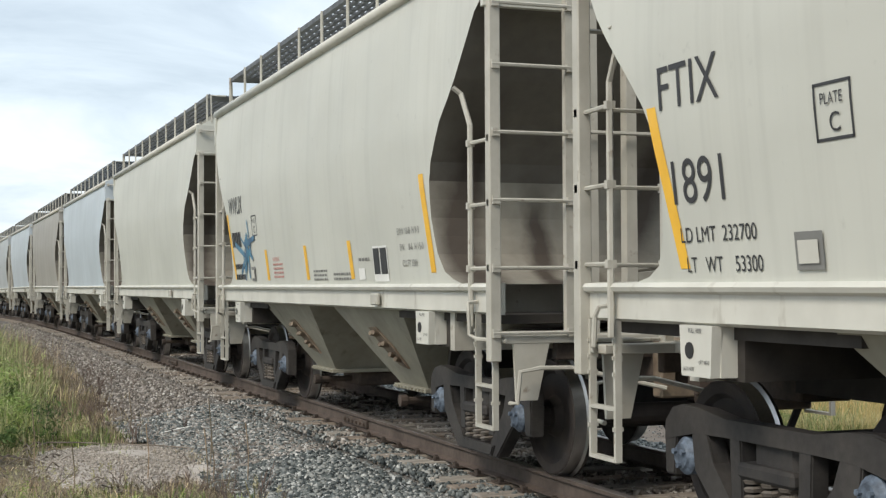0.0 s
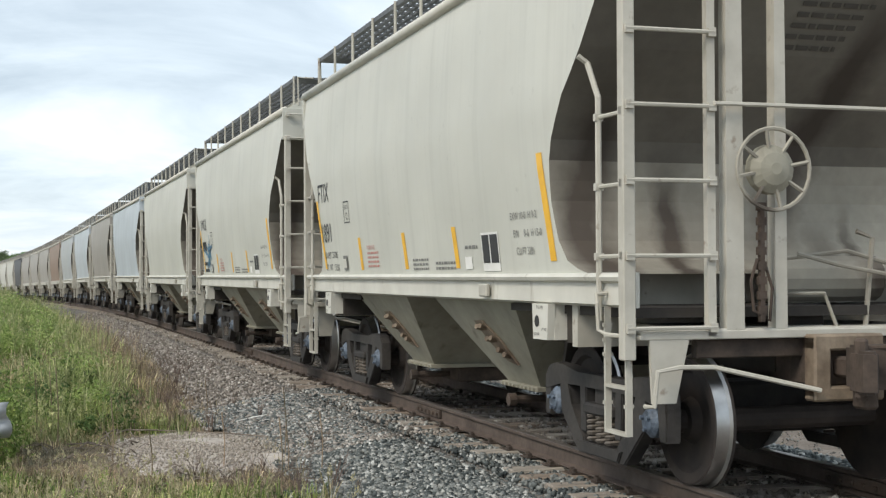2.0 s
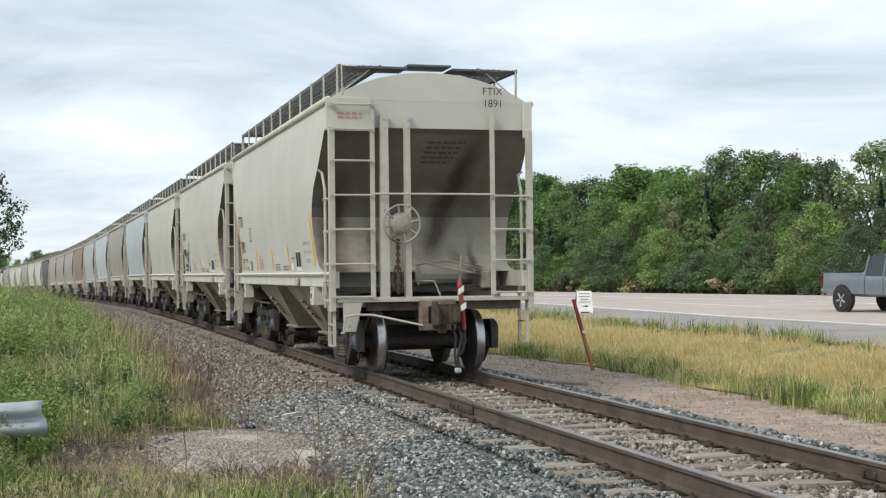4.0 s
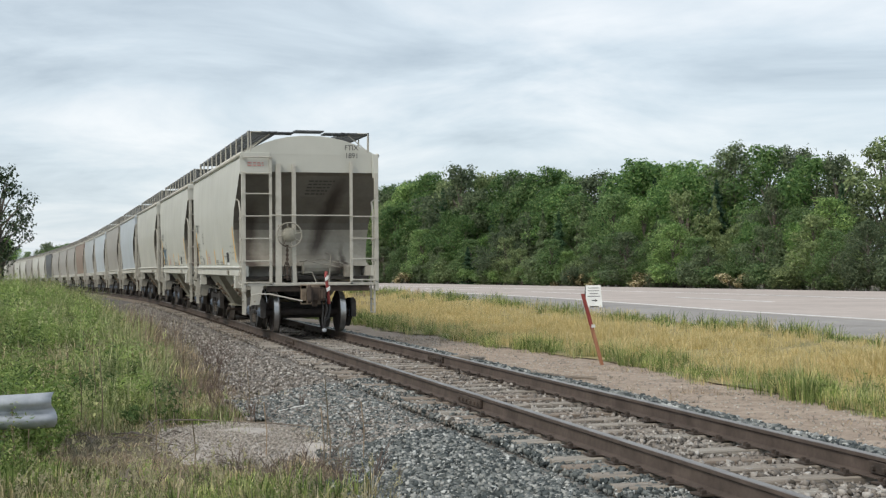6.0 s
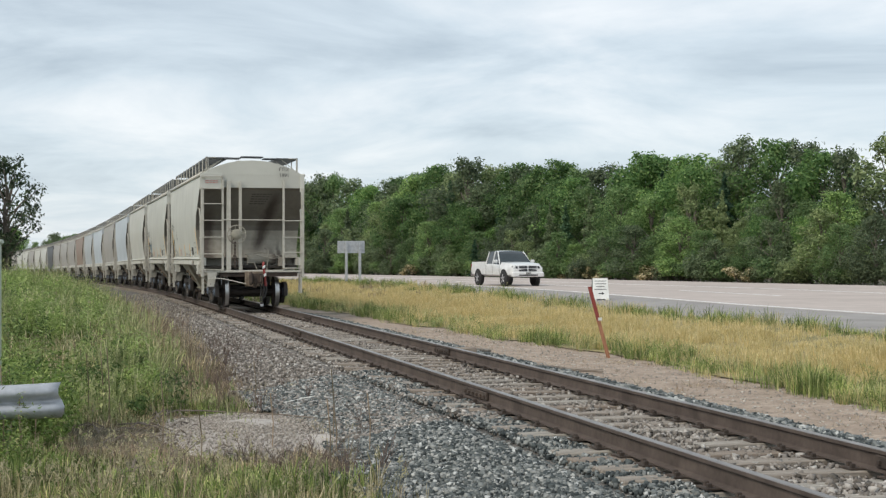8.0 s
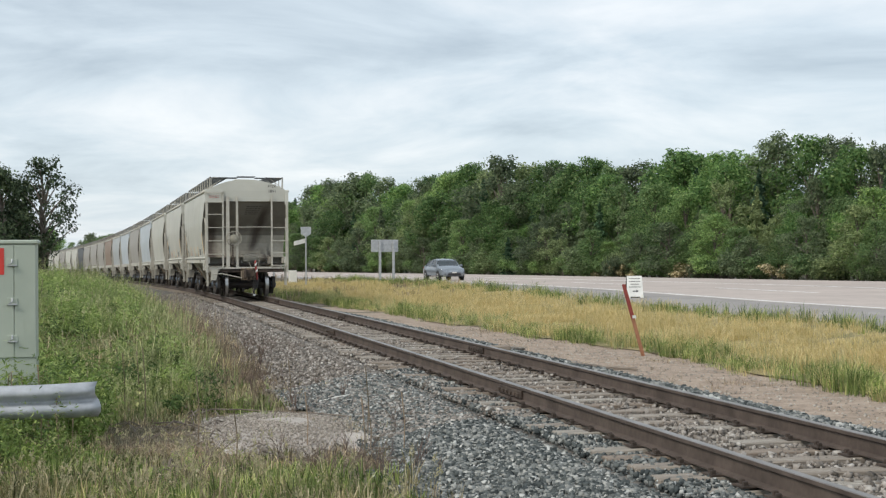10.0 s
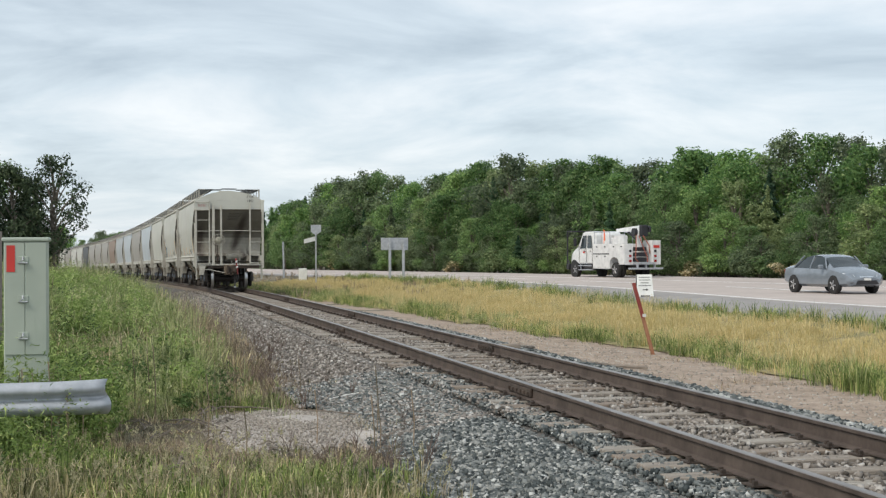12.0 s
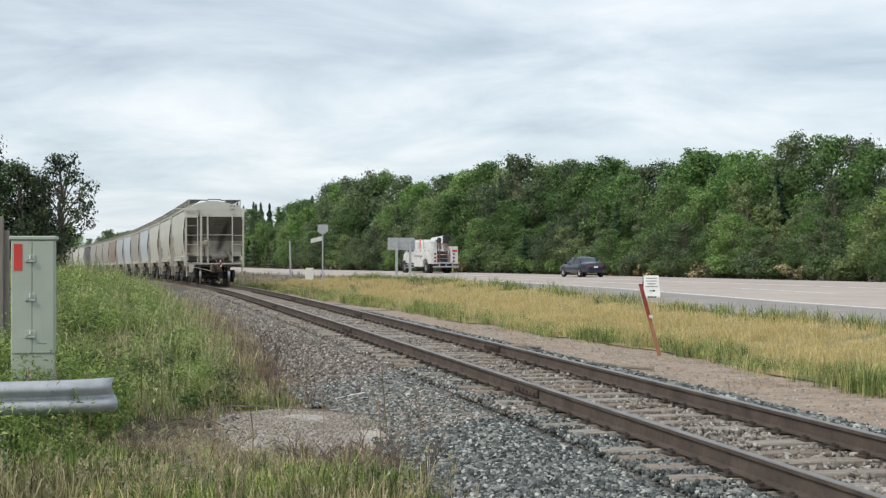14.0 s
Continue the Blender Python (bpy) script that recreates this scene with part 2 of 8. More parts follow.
def island(name, stops, rough=0.85, trans=0.0, grain=30.0, each=0.0, drift=0.0):
    """Colour picked per loose piece (stone, blade, leaf), with fine grain."""
    def build(n, l, p):
        g = n.new("ShaderNodeNewGeometry")
        col = ramp(n, l, g.outputs["Random Per Island"], stops)
        f = tex_noise(n, l, grain, 2, coords(n, l))
        col = mix(n, l, 0.35, col, ramp(n, l, f, [(0.3, (0.45, 0.45, 0.45)), (0.7, (1.1, 1.1, 1.1))]), "MULTIPLY")
        if drift:
            d = tex_noise(n, l, 2.1, 3, coords(n, l), 0.6)
            col = mix(n, l, drift, col, ramp(n, l, d, [(0.36, (0.34, 0.38, 0.32)), (0.5, (0.95, 0.93, 0.9)), (0.64, (1.55, 1.42, 1.35))]), "MULTIPLY")
        if each:
            info = n.new("ShaderNodeObjectInfo")
            tone = ramp(n, l, info.outputs["Random"], [(0.0, (1 - each, 1 - each, 1 - each * 0.8)), (0.6, (1.0, 1.0, 1.0)), (1.0, (1 + each * 1.2, 1 + each, 1 + each * 0.4))])
            col = mix(n, l, 1.0, col, tone, "MULTIPLY")
        l.new(col, p.inputs["Base Color"])
        p.inputs["Roughness"].default_value = rough
        p.inputs["Specular IOR Level"].default_value = 0.2
        if trans:
            p.inputs["Transmission Weight"].default_value = 0.0
            t = n.new("ShaderNodeBsdfTranslucent")
            l.new(col, t.inputs["Color"])
            m = n.new("ShaderNodeMixShader")
            m.inputs[0].default_value = trans
            l.new(p.outputs[0], m.inputs[1])
            l.new(t.outputs[0], m.inputs[2])
            l.new(m.outputs[0], n["Material Output"].inputs[0])
    return material(name, build)


STONE = island("ballast_stone", [(0.0, (0.035, 0.043, 0.045)), (0.3, (0.10, 0.115, 0.115)), (0.65, (0.22, 0.235, 0.228)), (0.9, (0.37, 0.375, 0.355)), (1.0, (0.62, 0.63, 0.61))])
FINE_GRAVEL = island("fine_gravel", [(0.0, (0.26, 0.231, 0.201)), (0.5, (0.39, 0.35, 0.307)), (1.0, (0.572, 0.525, 0.46))])
STONE_PALE = island("dusty_ballast_stone", [(0.0, (0.10, 0.09, 0.078)), (0.4, (0.24, 0.215, 0.19)), (0.8, (0.38, 0.345, 0.31)), (1.0, (0.60, 0.57, 0.53))])
GRASS_GREEN = island("green_grass", [(0.0, (0.069, 0.118, 0.034)), (0.4, (0.207, 0.291, 0.09)), (0.75, (0.381, 0.459, 0.162)), (1.0, (0.672, 0.672, 0.347))], 0.7, 0.3, drift=0.8)
GRASS_MIXED = island("mixed_dry_grass", [(0.0, (0.086, 0.096, 0.042)), (0.3, (0.241, 0.237, 0.11)), (0.65, (0.494, 0.429, 0.259)), (1.0, (0.805, 0.712, 0.506))], 0.8, 0.25, drift=0.8)
GRASS_GOLD = island("golden_grass", [(0.0, (0.52, 0.43, 0.19)), (0.5, (0.71, 0.59, 0.29)), (1.0, (0.83, 0.72, 0.43))], 0.8, 0.3, drift=0.2)
STRAW = island("pale_seed_straw", [(0.0, (0.33, 0.32, 0.17)), (0.5, (0.48, 0.44, 0.27)), (1.0, (0.62, 0.56, 0.38))], 0.8, 0.3)
GRASS_PALE = island("pale_flowering_grass", [(0.0, (0.25, 0.31, 0.13)), (0.5, (0.40, 0.46, 0.21)), (1.0, (0.58, 0.59, 0.36))], 0.8, 0.35, drift=0.8)
STEM_BROWN = island("dead_stems", [(0.0, (0.193, 0.154, 0.113)), (0.5, (0.352, 0.287, 0.21)), (1.0, (0.581, 0.503, 0.355))], 0.9, 0.1, drift=0.8)
LEAF = island("maple_leaves", [(0.0, (0.083, 0.172, 0.06)), (0.5, (0.172, 0.308, 0.103)), (0.9, (0.287, 0.448, 0.149)), (1.0, (0.414, 0.529, 0.218))], 0.6, 0.48, 4.0, 0.35)
LEAF_LIGHT = island("poplar_leaves", [(0.0, (0.106, 0.19, 0.076)), (0.5, (0.218, 0.351, 0.136)), (1.0, (0.38, 0.506, 0.213))], 0.6, 0.48, 4.0, 0.35)
LEAF_DULL = island("dull_leaves", [(0.0, (0.109, 0.155, 0.086)), (0.5, (0.201, 0.27, 0.144)), (1.0, (0.333, 0.402, 0.218))], 0.7, 0.42, 4.0, 0.35)
# LEAF's green darkened to under half, for the bank trees; no known species
DARK_LEAF = island("darkened_leaves", [(0.0, (0.035, 0.055, 0.033)), (0.6, (0.07, 0.105, 0.058)), (1.0, (0.14, 0.18, 0.105))], 0.7, 0.2, 4.0, 0.2)
NEEDLES = island("spruce_needles", [(0.0, (0.039, 0.087, 0.051)), (0.6, (0.076, 0.147, 0.081)), (1.0, (0.127, 0.213, 0.121))], 0.7, 0.15, 4.0, 0.35)
BARK = surface("bark", [(0.3, (0.10, 0.085, 0.07)), (0.7, (0.22, 0.19, 0.16))], 4.0, 0.95, stretch=(3, 3, 0.6), relief=0.01)


def ground_soil():
    def build(n, l, p):
        v = coords(n, l, (1, 1, 1))
        a = tex_noise(n, l, 0.35, 6, v)
        col = ramp(n, l, a, [(0.3, (0.105, 0.098, 0.056)), (0.5, (0.20, 0.168, 0.112)), (0.7, (0.31, 0.255, 0.185))])
        b = tex_noise(n, l, 14.0, 4, v)
        col = mix(n, l, 0.5, col, ramp(n, l, b, [(0.3, (0.35, 0.35, 0.35)), (0.7, (1.1, 1.1, 1.1))]), "MULTIPLY")
        l.new(col, p.inputs["Base Color"])
        p.inputs["Roughness"].default_value = 0.95
        bump(n, l, b, 0.8, 0.03, p)
    return material("soil_and_thatch", build)


UNDERFRAME = surface("dark_underframe", [(0.3, (0.025, 0.022, 0.02)), (0.7, (0.06, 0.052, 0.045))], 3.0, 0.85, fine=0.2)
WEED_BRIGHT = island("bright_weed_leaves", [(0.0, (0.15, 0.235, 0.06)), (0.5, (0.30, 0.42, 0.13)), (1.0, (0.48, 0.58, 0.24))], 0.6, 0.35, drift=0.5)
WEED_DARK = island("dark_weed_leaves", [(0.0, (0.045, 0.085, 0.028)), (0.6, (0.10, 0.17, 0.055)), (1.0, (0.19, 0.27, 0.10))], 0.6, 0.3, drift=0.4)
WEED_LEAF = island("weed_leaves", [(0.0, (0.116, 0.196, 0.050)), (0.5, (0.220, 0.329, 0.090)), (1.0, (0.393, 0.488, 0.171))], 0.6, 0.35, drift=0.8)
SOIL = ground_soil()
# bed stone colour, darkened to carry the shadows in gaps between loose stones
BALLAST_BED = surface("ballast_bed", [(0.3, (0.10, 0.094, 0.085)), (0.7, (0.28, 0.26, 0.235))], 9.0, 0.95, fine=0.6, relief=0.04, dirt=((0.310, 0.276, 0.241), 0.6, (1, 1, 1), 0.5, 0.7))
DIRT = surface("dry_dirt", [(0.3, (0.312, 0.238, 0.18)), (0.7, (0.5, 0.397, 0.312))], 3.0, 0.95, fine=0.4, relief=0.02)
THATCH = surface("straw_thatch", [(0.3, (0.16, 0.17, 0.07)), (0.5, (0.36, 0.30, 0.14)), (0.7, (0.48, 0.39, 0.20))], 1.2, 0.95, fine=0.45, relief=0.02)
CHALK = surface("pale_crushed_rock", [(0.3, (0.389, 0.349, 0.312)), (0.7, (0.606, 0.552, 0.5))], 6.0, 0.95, fine=0.4, relief=0.02)

# ---- mesh helpers ----
def mesh_from(name, verts, faces, mat=None, smooth=False):
    me = bpy.data.meshes.new(name)
    me.from_pydata([tuple(v) for v in verts], [], faces)
    if mat:
        me.materials.append(mat)
    if smooth:
        me.polygons.foreach_set("use_smooth", [True] * len(me.polygons))
    me.update()
    return me


def part(name, bm, mat, parent=None, label="", smooth=False):
    """Links a bmesh (or a mesh) as one mesh object under a thing or a part."""
    if isinstance(bm, bpy.types.Mesh):
        me = bm
    else:
        me = bpy.data.meshes.new(name)
        bmesh.ops.recalc_face_normals(bm, faces=bm.faces)
        bm.to_mesh(me)
        bm.free()
        if smooth:
            me.polygons.foreach_set("use_smooth", [True] * len(me.polygons))
    if mat and not me.materials:
        me.materials.append(mat)
    ob = new(name, me)
    ob.parent = parent
    if label:
        ob["label"] = label
    return ob


def empty(name, m=None, **tags):
    ob = new(name)
    ob.empty_display_size = 0.2
    if m:
        ob.matrix_basis = m
    return tagged(ob, **tags)


def box(bm, x0, x1, y0, y1, z0, z1, bevel=0.0):
    vs = [bm.verts.new((x, y, z)) for x in (x0, x1) for y in (y0, y1) for z in (z0, z1)]
    fs = [bm.faces.new([vs[i] for i in f]) for f in ((0, 1, 3, 2), (4, 6, 7, 5), (0, 4, 5, 1), (2, 3, 7, 6), (0, 2, 6, 4), (1, 5, 7, 3))]
    if bevel:
        es = list({e for f in fs for e in f.edges})
        bmesh.ops.bevel(bm, geom=es, offset=bevel, segments=1, affect="EDGES")
    return bm


def hexa(bm, bottom, top):
    """A solid between two quads given as four corner points each."""
    b, t = [bm.verts.new(v) for v in bottom], [bm.verts.new(v) for v in top]
    bm.faces.new(b[::-1])
    bm.faces.new(t)
    for i in range(4):
        j = (i + 1) % 4
        bm.faces.new((b[i], b[j], t[j], t[i]))
    return bm


def bar(bm, pts, r, sides=6):
    """A round bar along a polyline."""
    pts = [Vector(p) for p in pts]
    rings = []
    for i, p in enumerate(pts):
        d = (pts[min(i + 1, len(pts) - 1)] - pts[max(i - 1, 0)]).normalized()
        u = d.orthogonal().normalized() if not rings else (ref - d * ref.dot(d)).normalized()
        ref = u
        v = d.cross(u)
        rings.append([bm.verts.new(p + r * (math.cos(a) * u + math.sin(a) * v)) for a in [2 * math.pi * k / sides for k in range(sides)]])
    for a, b in zip(rings, rings[1:]):
        for k in range(sides):
            bm.faces.new((a[k], a[(k + 1) % sides], b[(k + 1) % sides], b[k]))
    bm.faces.new(rings[0][::-1])
    bm.faces.new(rings[-1])
    return bm


def lathe(bm, profile, axis="x", centre=(0, 0, 0), n=24):
    """A solid of revolution: profile of (along the axis, radius)."""
    rings = []
    for h, r in profile:
        ring = []
        for k in range(n):
            a = 2 * math.pi * k / n
            c, s = r * math.cos(a), r * math.sin(a)
            p = {"x": (h, c, s), "y": (c, h, s), "z": (c, s, h)}[axis]
            ring.append(bm.verts.new(Vector(p) + Vector(centre)))
        rings.append(ring)
    for a, b in zip(rings, rings[1:]):
        for k in range(n):
            bm.faces.new((a[k], a[(k + 1) % n], b[(k + 1) % n], b[k]))
    bm.faces.new(rings[0][::-1])
    bm.faces.new(rings[-1])
    return bm


def prism(bm, outline, x0, x1, bevel=0.0):
    """A side outline of (y, z) points pulled from x0 to x1."""
    a = [bm.verts.new((x0, y, z)) for y, z in outline]
    b = [bm.verts.new((x1, y, z)) for y, z in outline]
    fs = [bm.faces.new(a), bm.faces.new(b[::-1])]
    for i in range(len(outline)):
        j = (i + 1) % len(outline)
        fs.append(bm.faces.new((a[j], a[i], b[i], b[j])))
    if bevel:
        es = list({e for f in fs[:2] for e in f.edges})
        bmesh.ops.bevel(bm, geom=es, offset=bevel, segments=2, affect="EDGES")
    return bm


def B():
    return bmesh.new()


# ---- the lie of the land ----
def track_x(y):
    """Centre line of the track, a wide curve to the left."""
    k = y / 100
    return 5.256 + 1.14 * k - 2.56 * k * k


def track_yaw(y):
    return math.degrees(-math.atan((1.14 - 5.12 * y / 100) / 100))


def grade(y):
    """The line runs gently downhill beyond the first stretch."""
    y = min(y, 360)
    return 0.0 if y < 50 else -0.0095 * ((y - 50) ** 2 / 60 if y < 80 else y - 65)


def table(y, rows):
    return float(np.interp(y, [r[0] for r in rows], [r[1] for r in rows]))


ROAD_NEAR = [(-60, 20.0), (20, 15.8), (40, 16.0), (60, 17.8), (80, 18.4), (90, 17.6), (100, 16.2), (120, 13.0), (140, 10.0), (180, 5.5), (250, -2.5), (400, -24)]
ROAD_FAR = [(-60, 57.0), (20, 46.0), (60, 40.4), (80, 37.6), (100, 34.8), (120, 32.0), (140, 28.0), (180, 20.0), (250, 9), (400, -10)]


def smooth_step(a, b, v):
    t = min(1, max(0, (v - a) / (b - a)))
    return t * t * (3 - 2 * t)


def ground_z(x, y):
    d = x - track_x(y)
    z = -0.275
    if d < 0:
        z += grade(y)
        z += -0.22 * smooth_step(1.5, 3.0, -d)
        z += 0.8 * smooth_step(3.4, 6.5, -d) * smooth_step(15, 36, y)
        z += 0.25 * smooth_step(3.0, 6.0, -d) * smooth_step(12, 0, y)
    else:
        z += -0.19 * smooth_step(1.5, 3.0, d)
        near = table(y, ROAD_NEAR)
        z += grade(y) * (1 - smooth_step(1.6, max(2.2, near - 1 - track_x(y)), d))
        z += 0.36 * smooth_step(near - 4.5, near - 0.5, x)
        far = table(y, ROAD_FAR)
        z -= 0.0033 * min(120, max(0, y - 58)) * smooth_step(near - 6, near, x)
        z += 0.05 * smooth_step(near, far, x) - 0.25 * smooth_step(far + 1, far + 5, x)
    return z + 0.03 * noise.noise((x * 0.5, y * 0.5, 0)) * smooth_step(2.2, 3.5, abs(d))


def road_height(x, y):
    """The carriageway sinks gently into the distance and leans up towards its far edge."""
    a, b = table(y, ROAD_NEAR), table(y, ROAD_FAR)
    return -0.07 - 0.0033 * min(120, max(0, y - 58)) + 0.08 * min(1, max(0, (x - a) / (b - a)))


def strip(name, left, right, ys, lift, mat, across=2, **tags):
    """A sheet between two lines x(y) that lies on the ground."""
    verts, faces = [], []
    for y in ys:
        for k in range(across):
            x = left(y) + (right(y) - left(y)) * k / (across - 1)
            verts.append((x, y, lift(x, y)))
    for i in range(len(ys) - 1):
        for k in range(across - 1):
            a = i * across + k
            faces.append((a, a + 1, a + across + 1, a + across))
    return tagged(new(name, mesh_from(name, verts, faces, mat, True)), **tags)


def build_ground():
    xs = np.concatenate([[-3000, -800, -250, -100, -50, -30], np.arange(-20, -3, 1.0), np.arange(-3, 10, 0.25), np.arange(10, 30, 1.0), [34, 40, 46, 52, 60, 75, 100, 250, 800, 3000]])
    ys = np.concatenate([[-1500, -300, -80, -30, -10], np.arange(-4, 40, 0.5), np.arange(40, 80, 2.0), np.arange(80, 260, 6), [300, 400, 700, 1500, 4000]])
    verts = [(x, y, ground_z(x, y)) for y in ys for x in xs]
    w = len(xs)
    faces = [(j * w + i, j * w + i + 1, (j + 1) * w + i + 1, (j + 1) * w + i) for j in range(len(ys) - 1) for i in range(w - 1)]
    tagged(new("ground", mesh_from("ground", verts, faces, SOIL, True)), "grassy ground with dry thatch and bare soil", "ground", kind="structure")
    ty = list(np.arange(-6, 60, 0.5)) + list(np.arange(60, 330, 5.0))
    strip("ballast_bed", lambda y: track_x(y) - 2.9 - 0.25 * noise.noise((y * 0.4, 3, 0)), lambda y: track_x(y) + 2.7 + 0.2 * noise.noise((y * 0.5, 9, 0)), ty,
          lambda x, y: ground_z(x, y) + 0.015, BALLAST_BED, 24, label="grey crushed stone bed under the railway track", category="ballast", kind="structure")
    strip("dirt_shoulder", lambda y: track_x(y) + 2.7, lambda y: track_x(y) + 5.1 + 0.5 * noise.noise((y * 0.35, 1.5, 0)) - 1.7 * smooth_step(25, 60, y), list(np.arange(4, 90, 0.5)),
          lambda x, y: ground_z(x, y) + 0.008 + 0.012 * noise.noise((x * 3, y * 3, 1)), DIRT, 8, label="bare brown dirt beside the ballast", category="dirt", kind="structure")
    road_z = road_height
    ry = [-60, -20, 20, 30, 40, 50, 60, 70, 80, 90, 100, 110, 120, 130, 140, 160, 180, 215, 250, 320, 400]
    strip("road", lambda y: table(y, ROAD_NEAR), lambda y: table(y, ROAD_FAR), ry, road_z, ASPHALT, 12, label="pale sun-bleached asphalt highway with white lines", category="road", kind="structure")
    strip("road_shoulder", lambda y: table(y, ROAD_NEAR) - 0.3, lambda y: table(y, ROAD_NEAR) + 0.17 * (table(y, ROAD_FAR) - table(y, ROAD_NEAR)), ry, lambda x, y: road_height(x, y) + 0.005, SHOULDER, 6, label="grey asphalt road shoulder", category="road shoulder", kind="structure")


build_ground()


def road_line(name, share, width, y0, y1, dash=0.0, gap=0.0):
    """A painted line that lies at a share of the road's width."""
    def at(y, off):
        return table(y, ROAD_NEAR) + share * (table(y, ROAD_FAR) - table(y, ROAD_NEAR)) + off
    spans, y = [], y0
    while y < y1:
        spans.append((y, min(y1, y + (dash or y1 - y0))))
        y += (dash or y1 - y0) + gap
    verts, faces = [], []
    for a, b in spans:
        n = max(2, int((b - a) / 3))
        for i in range(n + 1):
            yy = a + (b - a) * i / n
            verts += [(at(yy, o), yy, road_height(at(yy, o), yy) + 0.006) for o in (-width / 2, width / 2)]
            if i:
                k = len(verts) - 4
                faces.append((k, k + 1, k + 3, k + 2))
    tagged(new(name, mesh_from(name, verts, faces, ROAD_WHITE)), "worn white painted road line", "road line", kind="structure")


road_line("road_line_edge", 0.185, 0.3, 10, 200)
road_line("road_line_centre", 0.62, 0.35, 10, 200)
road_line("road_line_dashes", 0.40, 0.3, 12, 180, 9, 9)


# ---- the railway track ----
TRACK = empty("railway_track", label="rusty railway track on weathered wooden ties in stone ballast", category="railway track")
RAIL_OUT = [(-0.07, -0.172), (0.07, -0.172), (0.07, -0.162), (0.012, -0.145), (0.010, -0.045), (0.036, -0.034), (0.037, -0.006), (0.030, 0.0), (-0.030, 0.0), (-0.037, -0.006), (-0.036, -0.034), (-0.010, -0.045), (-0.012, -0.145), (-0.07, -0.162)]


def rail(side):
    ys = list(np.arange(-8, 70, 1.0)) + list(np.arange(70, 340, 5.0))
    k = len(RAIL_OUT)
    verts, faces, mats = [], [], []
    for y in ys:
        c, a = track_x(y) + side * 0.755, radians(track_yaw(y))
        verts += [(c + u * math.cos(a), y + u * math.sin(a), w + grade(y)) for u, w in RAIL_OUT]
    for i in range(len(ys) - 1):
        for j in range(k):
            faces.append((i * k + j, i * k + (j + 1) % k, (i + 1) * k + (j + 1) % k, (i + 1) * k + j))
            mats.append(1 if j in (6, 7, 8) else 0)
    me = mesh_from("rail", verts, faces, RAIL_SIDE)
    me.materials.append(RAIL_TOP)
    me.polygons.foreach_set("material_index", mats)
    ob = part("rail", me, None, TRACK, "rust-brown steel rail with a worn bright head")
    return ob


for s in (-1, 1):
    rail(s)


def joint_bar(y, side):
    bm = B()
    c = track_x(y) + side * 0.755
    for o in (-1, 1):
        box(bm, c + o * 0.03 - 0.016, c + o * 0.03 + 0.016, y - 0.45, y + 0.45, -0.14, -0.045, 0.006)
        for k in range(6):
            yy = y - 0.38 + k * 0.152
            box(bm, c + o * 0.055 - 0.014, c + o * 0.055 + 0.014, yy - 0.018, yy + 0.018, -0.115, -0.078, 0.004)
    part("joint_bar", bm, RUSTY_IRON, TRACK, "bolted rusty rail joint bar")


for y, s in ((15.3, -1), (28.5, -1), (42, -1), (8.9, 1), (22.4, 1), (35.8, 1), (49, 1)):
    joint_bar(y, s)


def tie_meshes():
    out = []
    for v in range(6):
        bm = B()
        box(bm, -1.28, 1.28, -0.112, 0.112, -0.17, 0.0, 0.012)
        bmesh.ops.subdivide_edges(bm, edges=[e for e in bm.edges if abs(e.verts[0].co.x - e.verts[1].co.x) > 1], cuts=7)
        for p in bm.verts:
            n = noise.noise_vector((p.co.x * 2.2 + v * 9, p.co.y * 6, p.co.z * 6))
            p.co += Vector((0.03 if abs(p.co.x) > 1.2 else 0, 0.012, 0.010)) * n
        me = bpy.data.meshes.new("tie")
        bmesh.ops.recalc_face_normals(bm, faces=bm.faces)
        bm.to_mesh(me)
        bm.free()
        me.materials.append(TIE_WOOD)
        out.append(me)
    return out


def tie_plate_mesh():
    bm = B()
    box(bm, -0.17, 0.17, -0.09, 0.09, 0.0, 0.012)
    for u, w in ((-0.10, 0.06), (0.10, -0.06), (-0.13, -0.05), (0.13, 0.05)):
        box(bm, u - 0.02, u + 0.02, w - 0.016, w + 0.016, 0.0, 0.045, 0.005)
    me = bpy.data.meshes.new("tie_plate")
    bm.to_mesh(me)
    bm.free()
    me.materials.append(RUSTY_IRON)
    return me


TIE_MESHES, PLATE_MESH = tie_meshes(), tie_plate_mesh()
rng = random.Random(5)
y = 3.0
while y < 135:
    tilt = rng.uniform(-2.2, 2.2)
    m = pose(track_x(y) + rng.uniform(-0.06, 0.06), y, grade(y) - 0.184 - rng.uniform(0, 0.018), 0, rng.uniform(-0.5, 0.5), track_yaw(y) + tilt)
    t = part("tie", rng.choice(TIE_MESHES), None, TRACK)
    t.matrix_basis = m
    if y < 62:
        for s in (-1, 1):
            p = part("tie_plate", PLATE_MESH, None, TRACK)
            p.matrix_basis = pose(track_x(y) + s * 0.755, y, grade(y) - 0.183, 0, 0, track_yaw(y) + rng.uniform(-2, 2))
    y += 0.555 + rng.uniform(-0.05, 0.05)


# ---- loose stone ----
def bare(x, y):
    """Scraped soil: round the crushed rock, and two trampled spots beside it."""
    def spot(cx, cy, rx, ry, soft):
        return math.exp(-((max(0, abs(x - cx) - rx) / soft) ** 2 + (max(0, abs(y - cy) - ry) / (soft * 1.4)) ** 2))
    return max(spot(1.95, 15.4, 0.75, 1.6, 0.4), spot(0.72, 15.7, 0.62, 1.3, 0.35), 0.9 * spot(1.9, 12.9, 0.4, 0.35, 0.3))


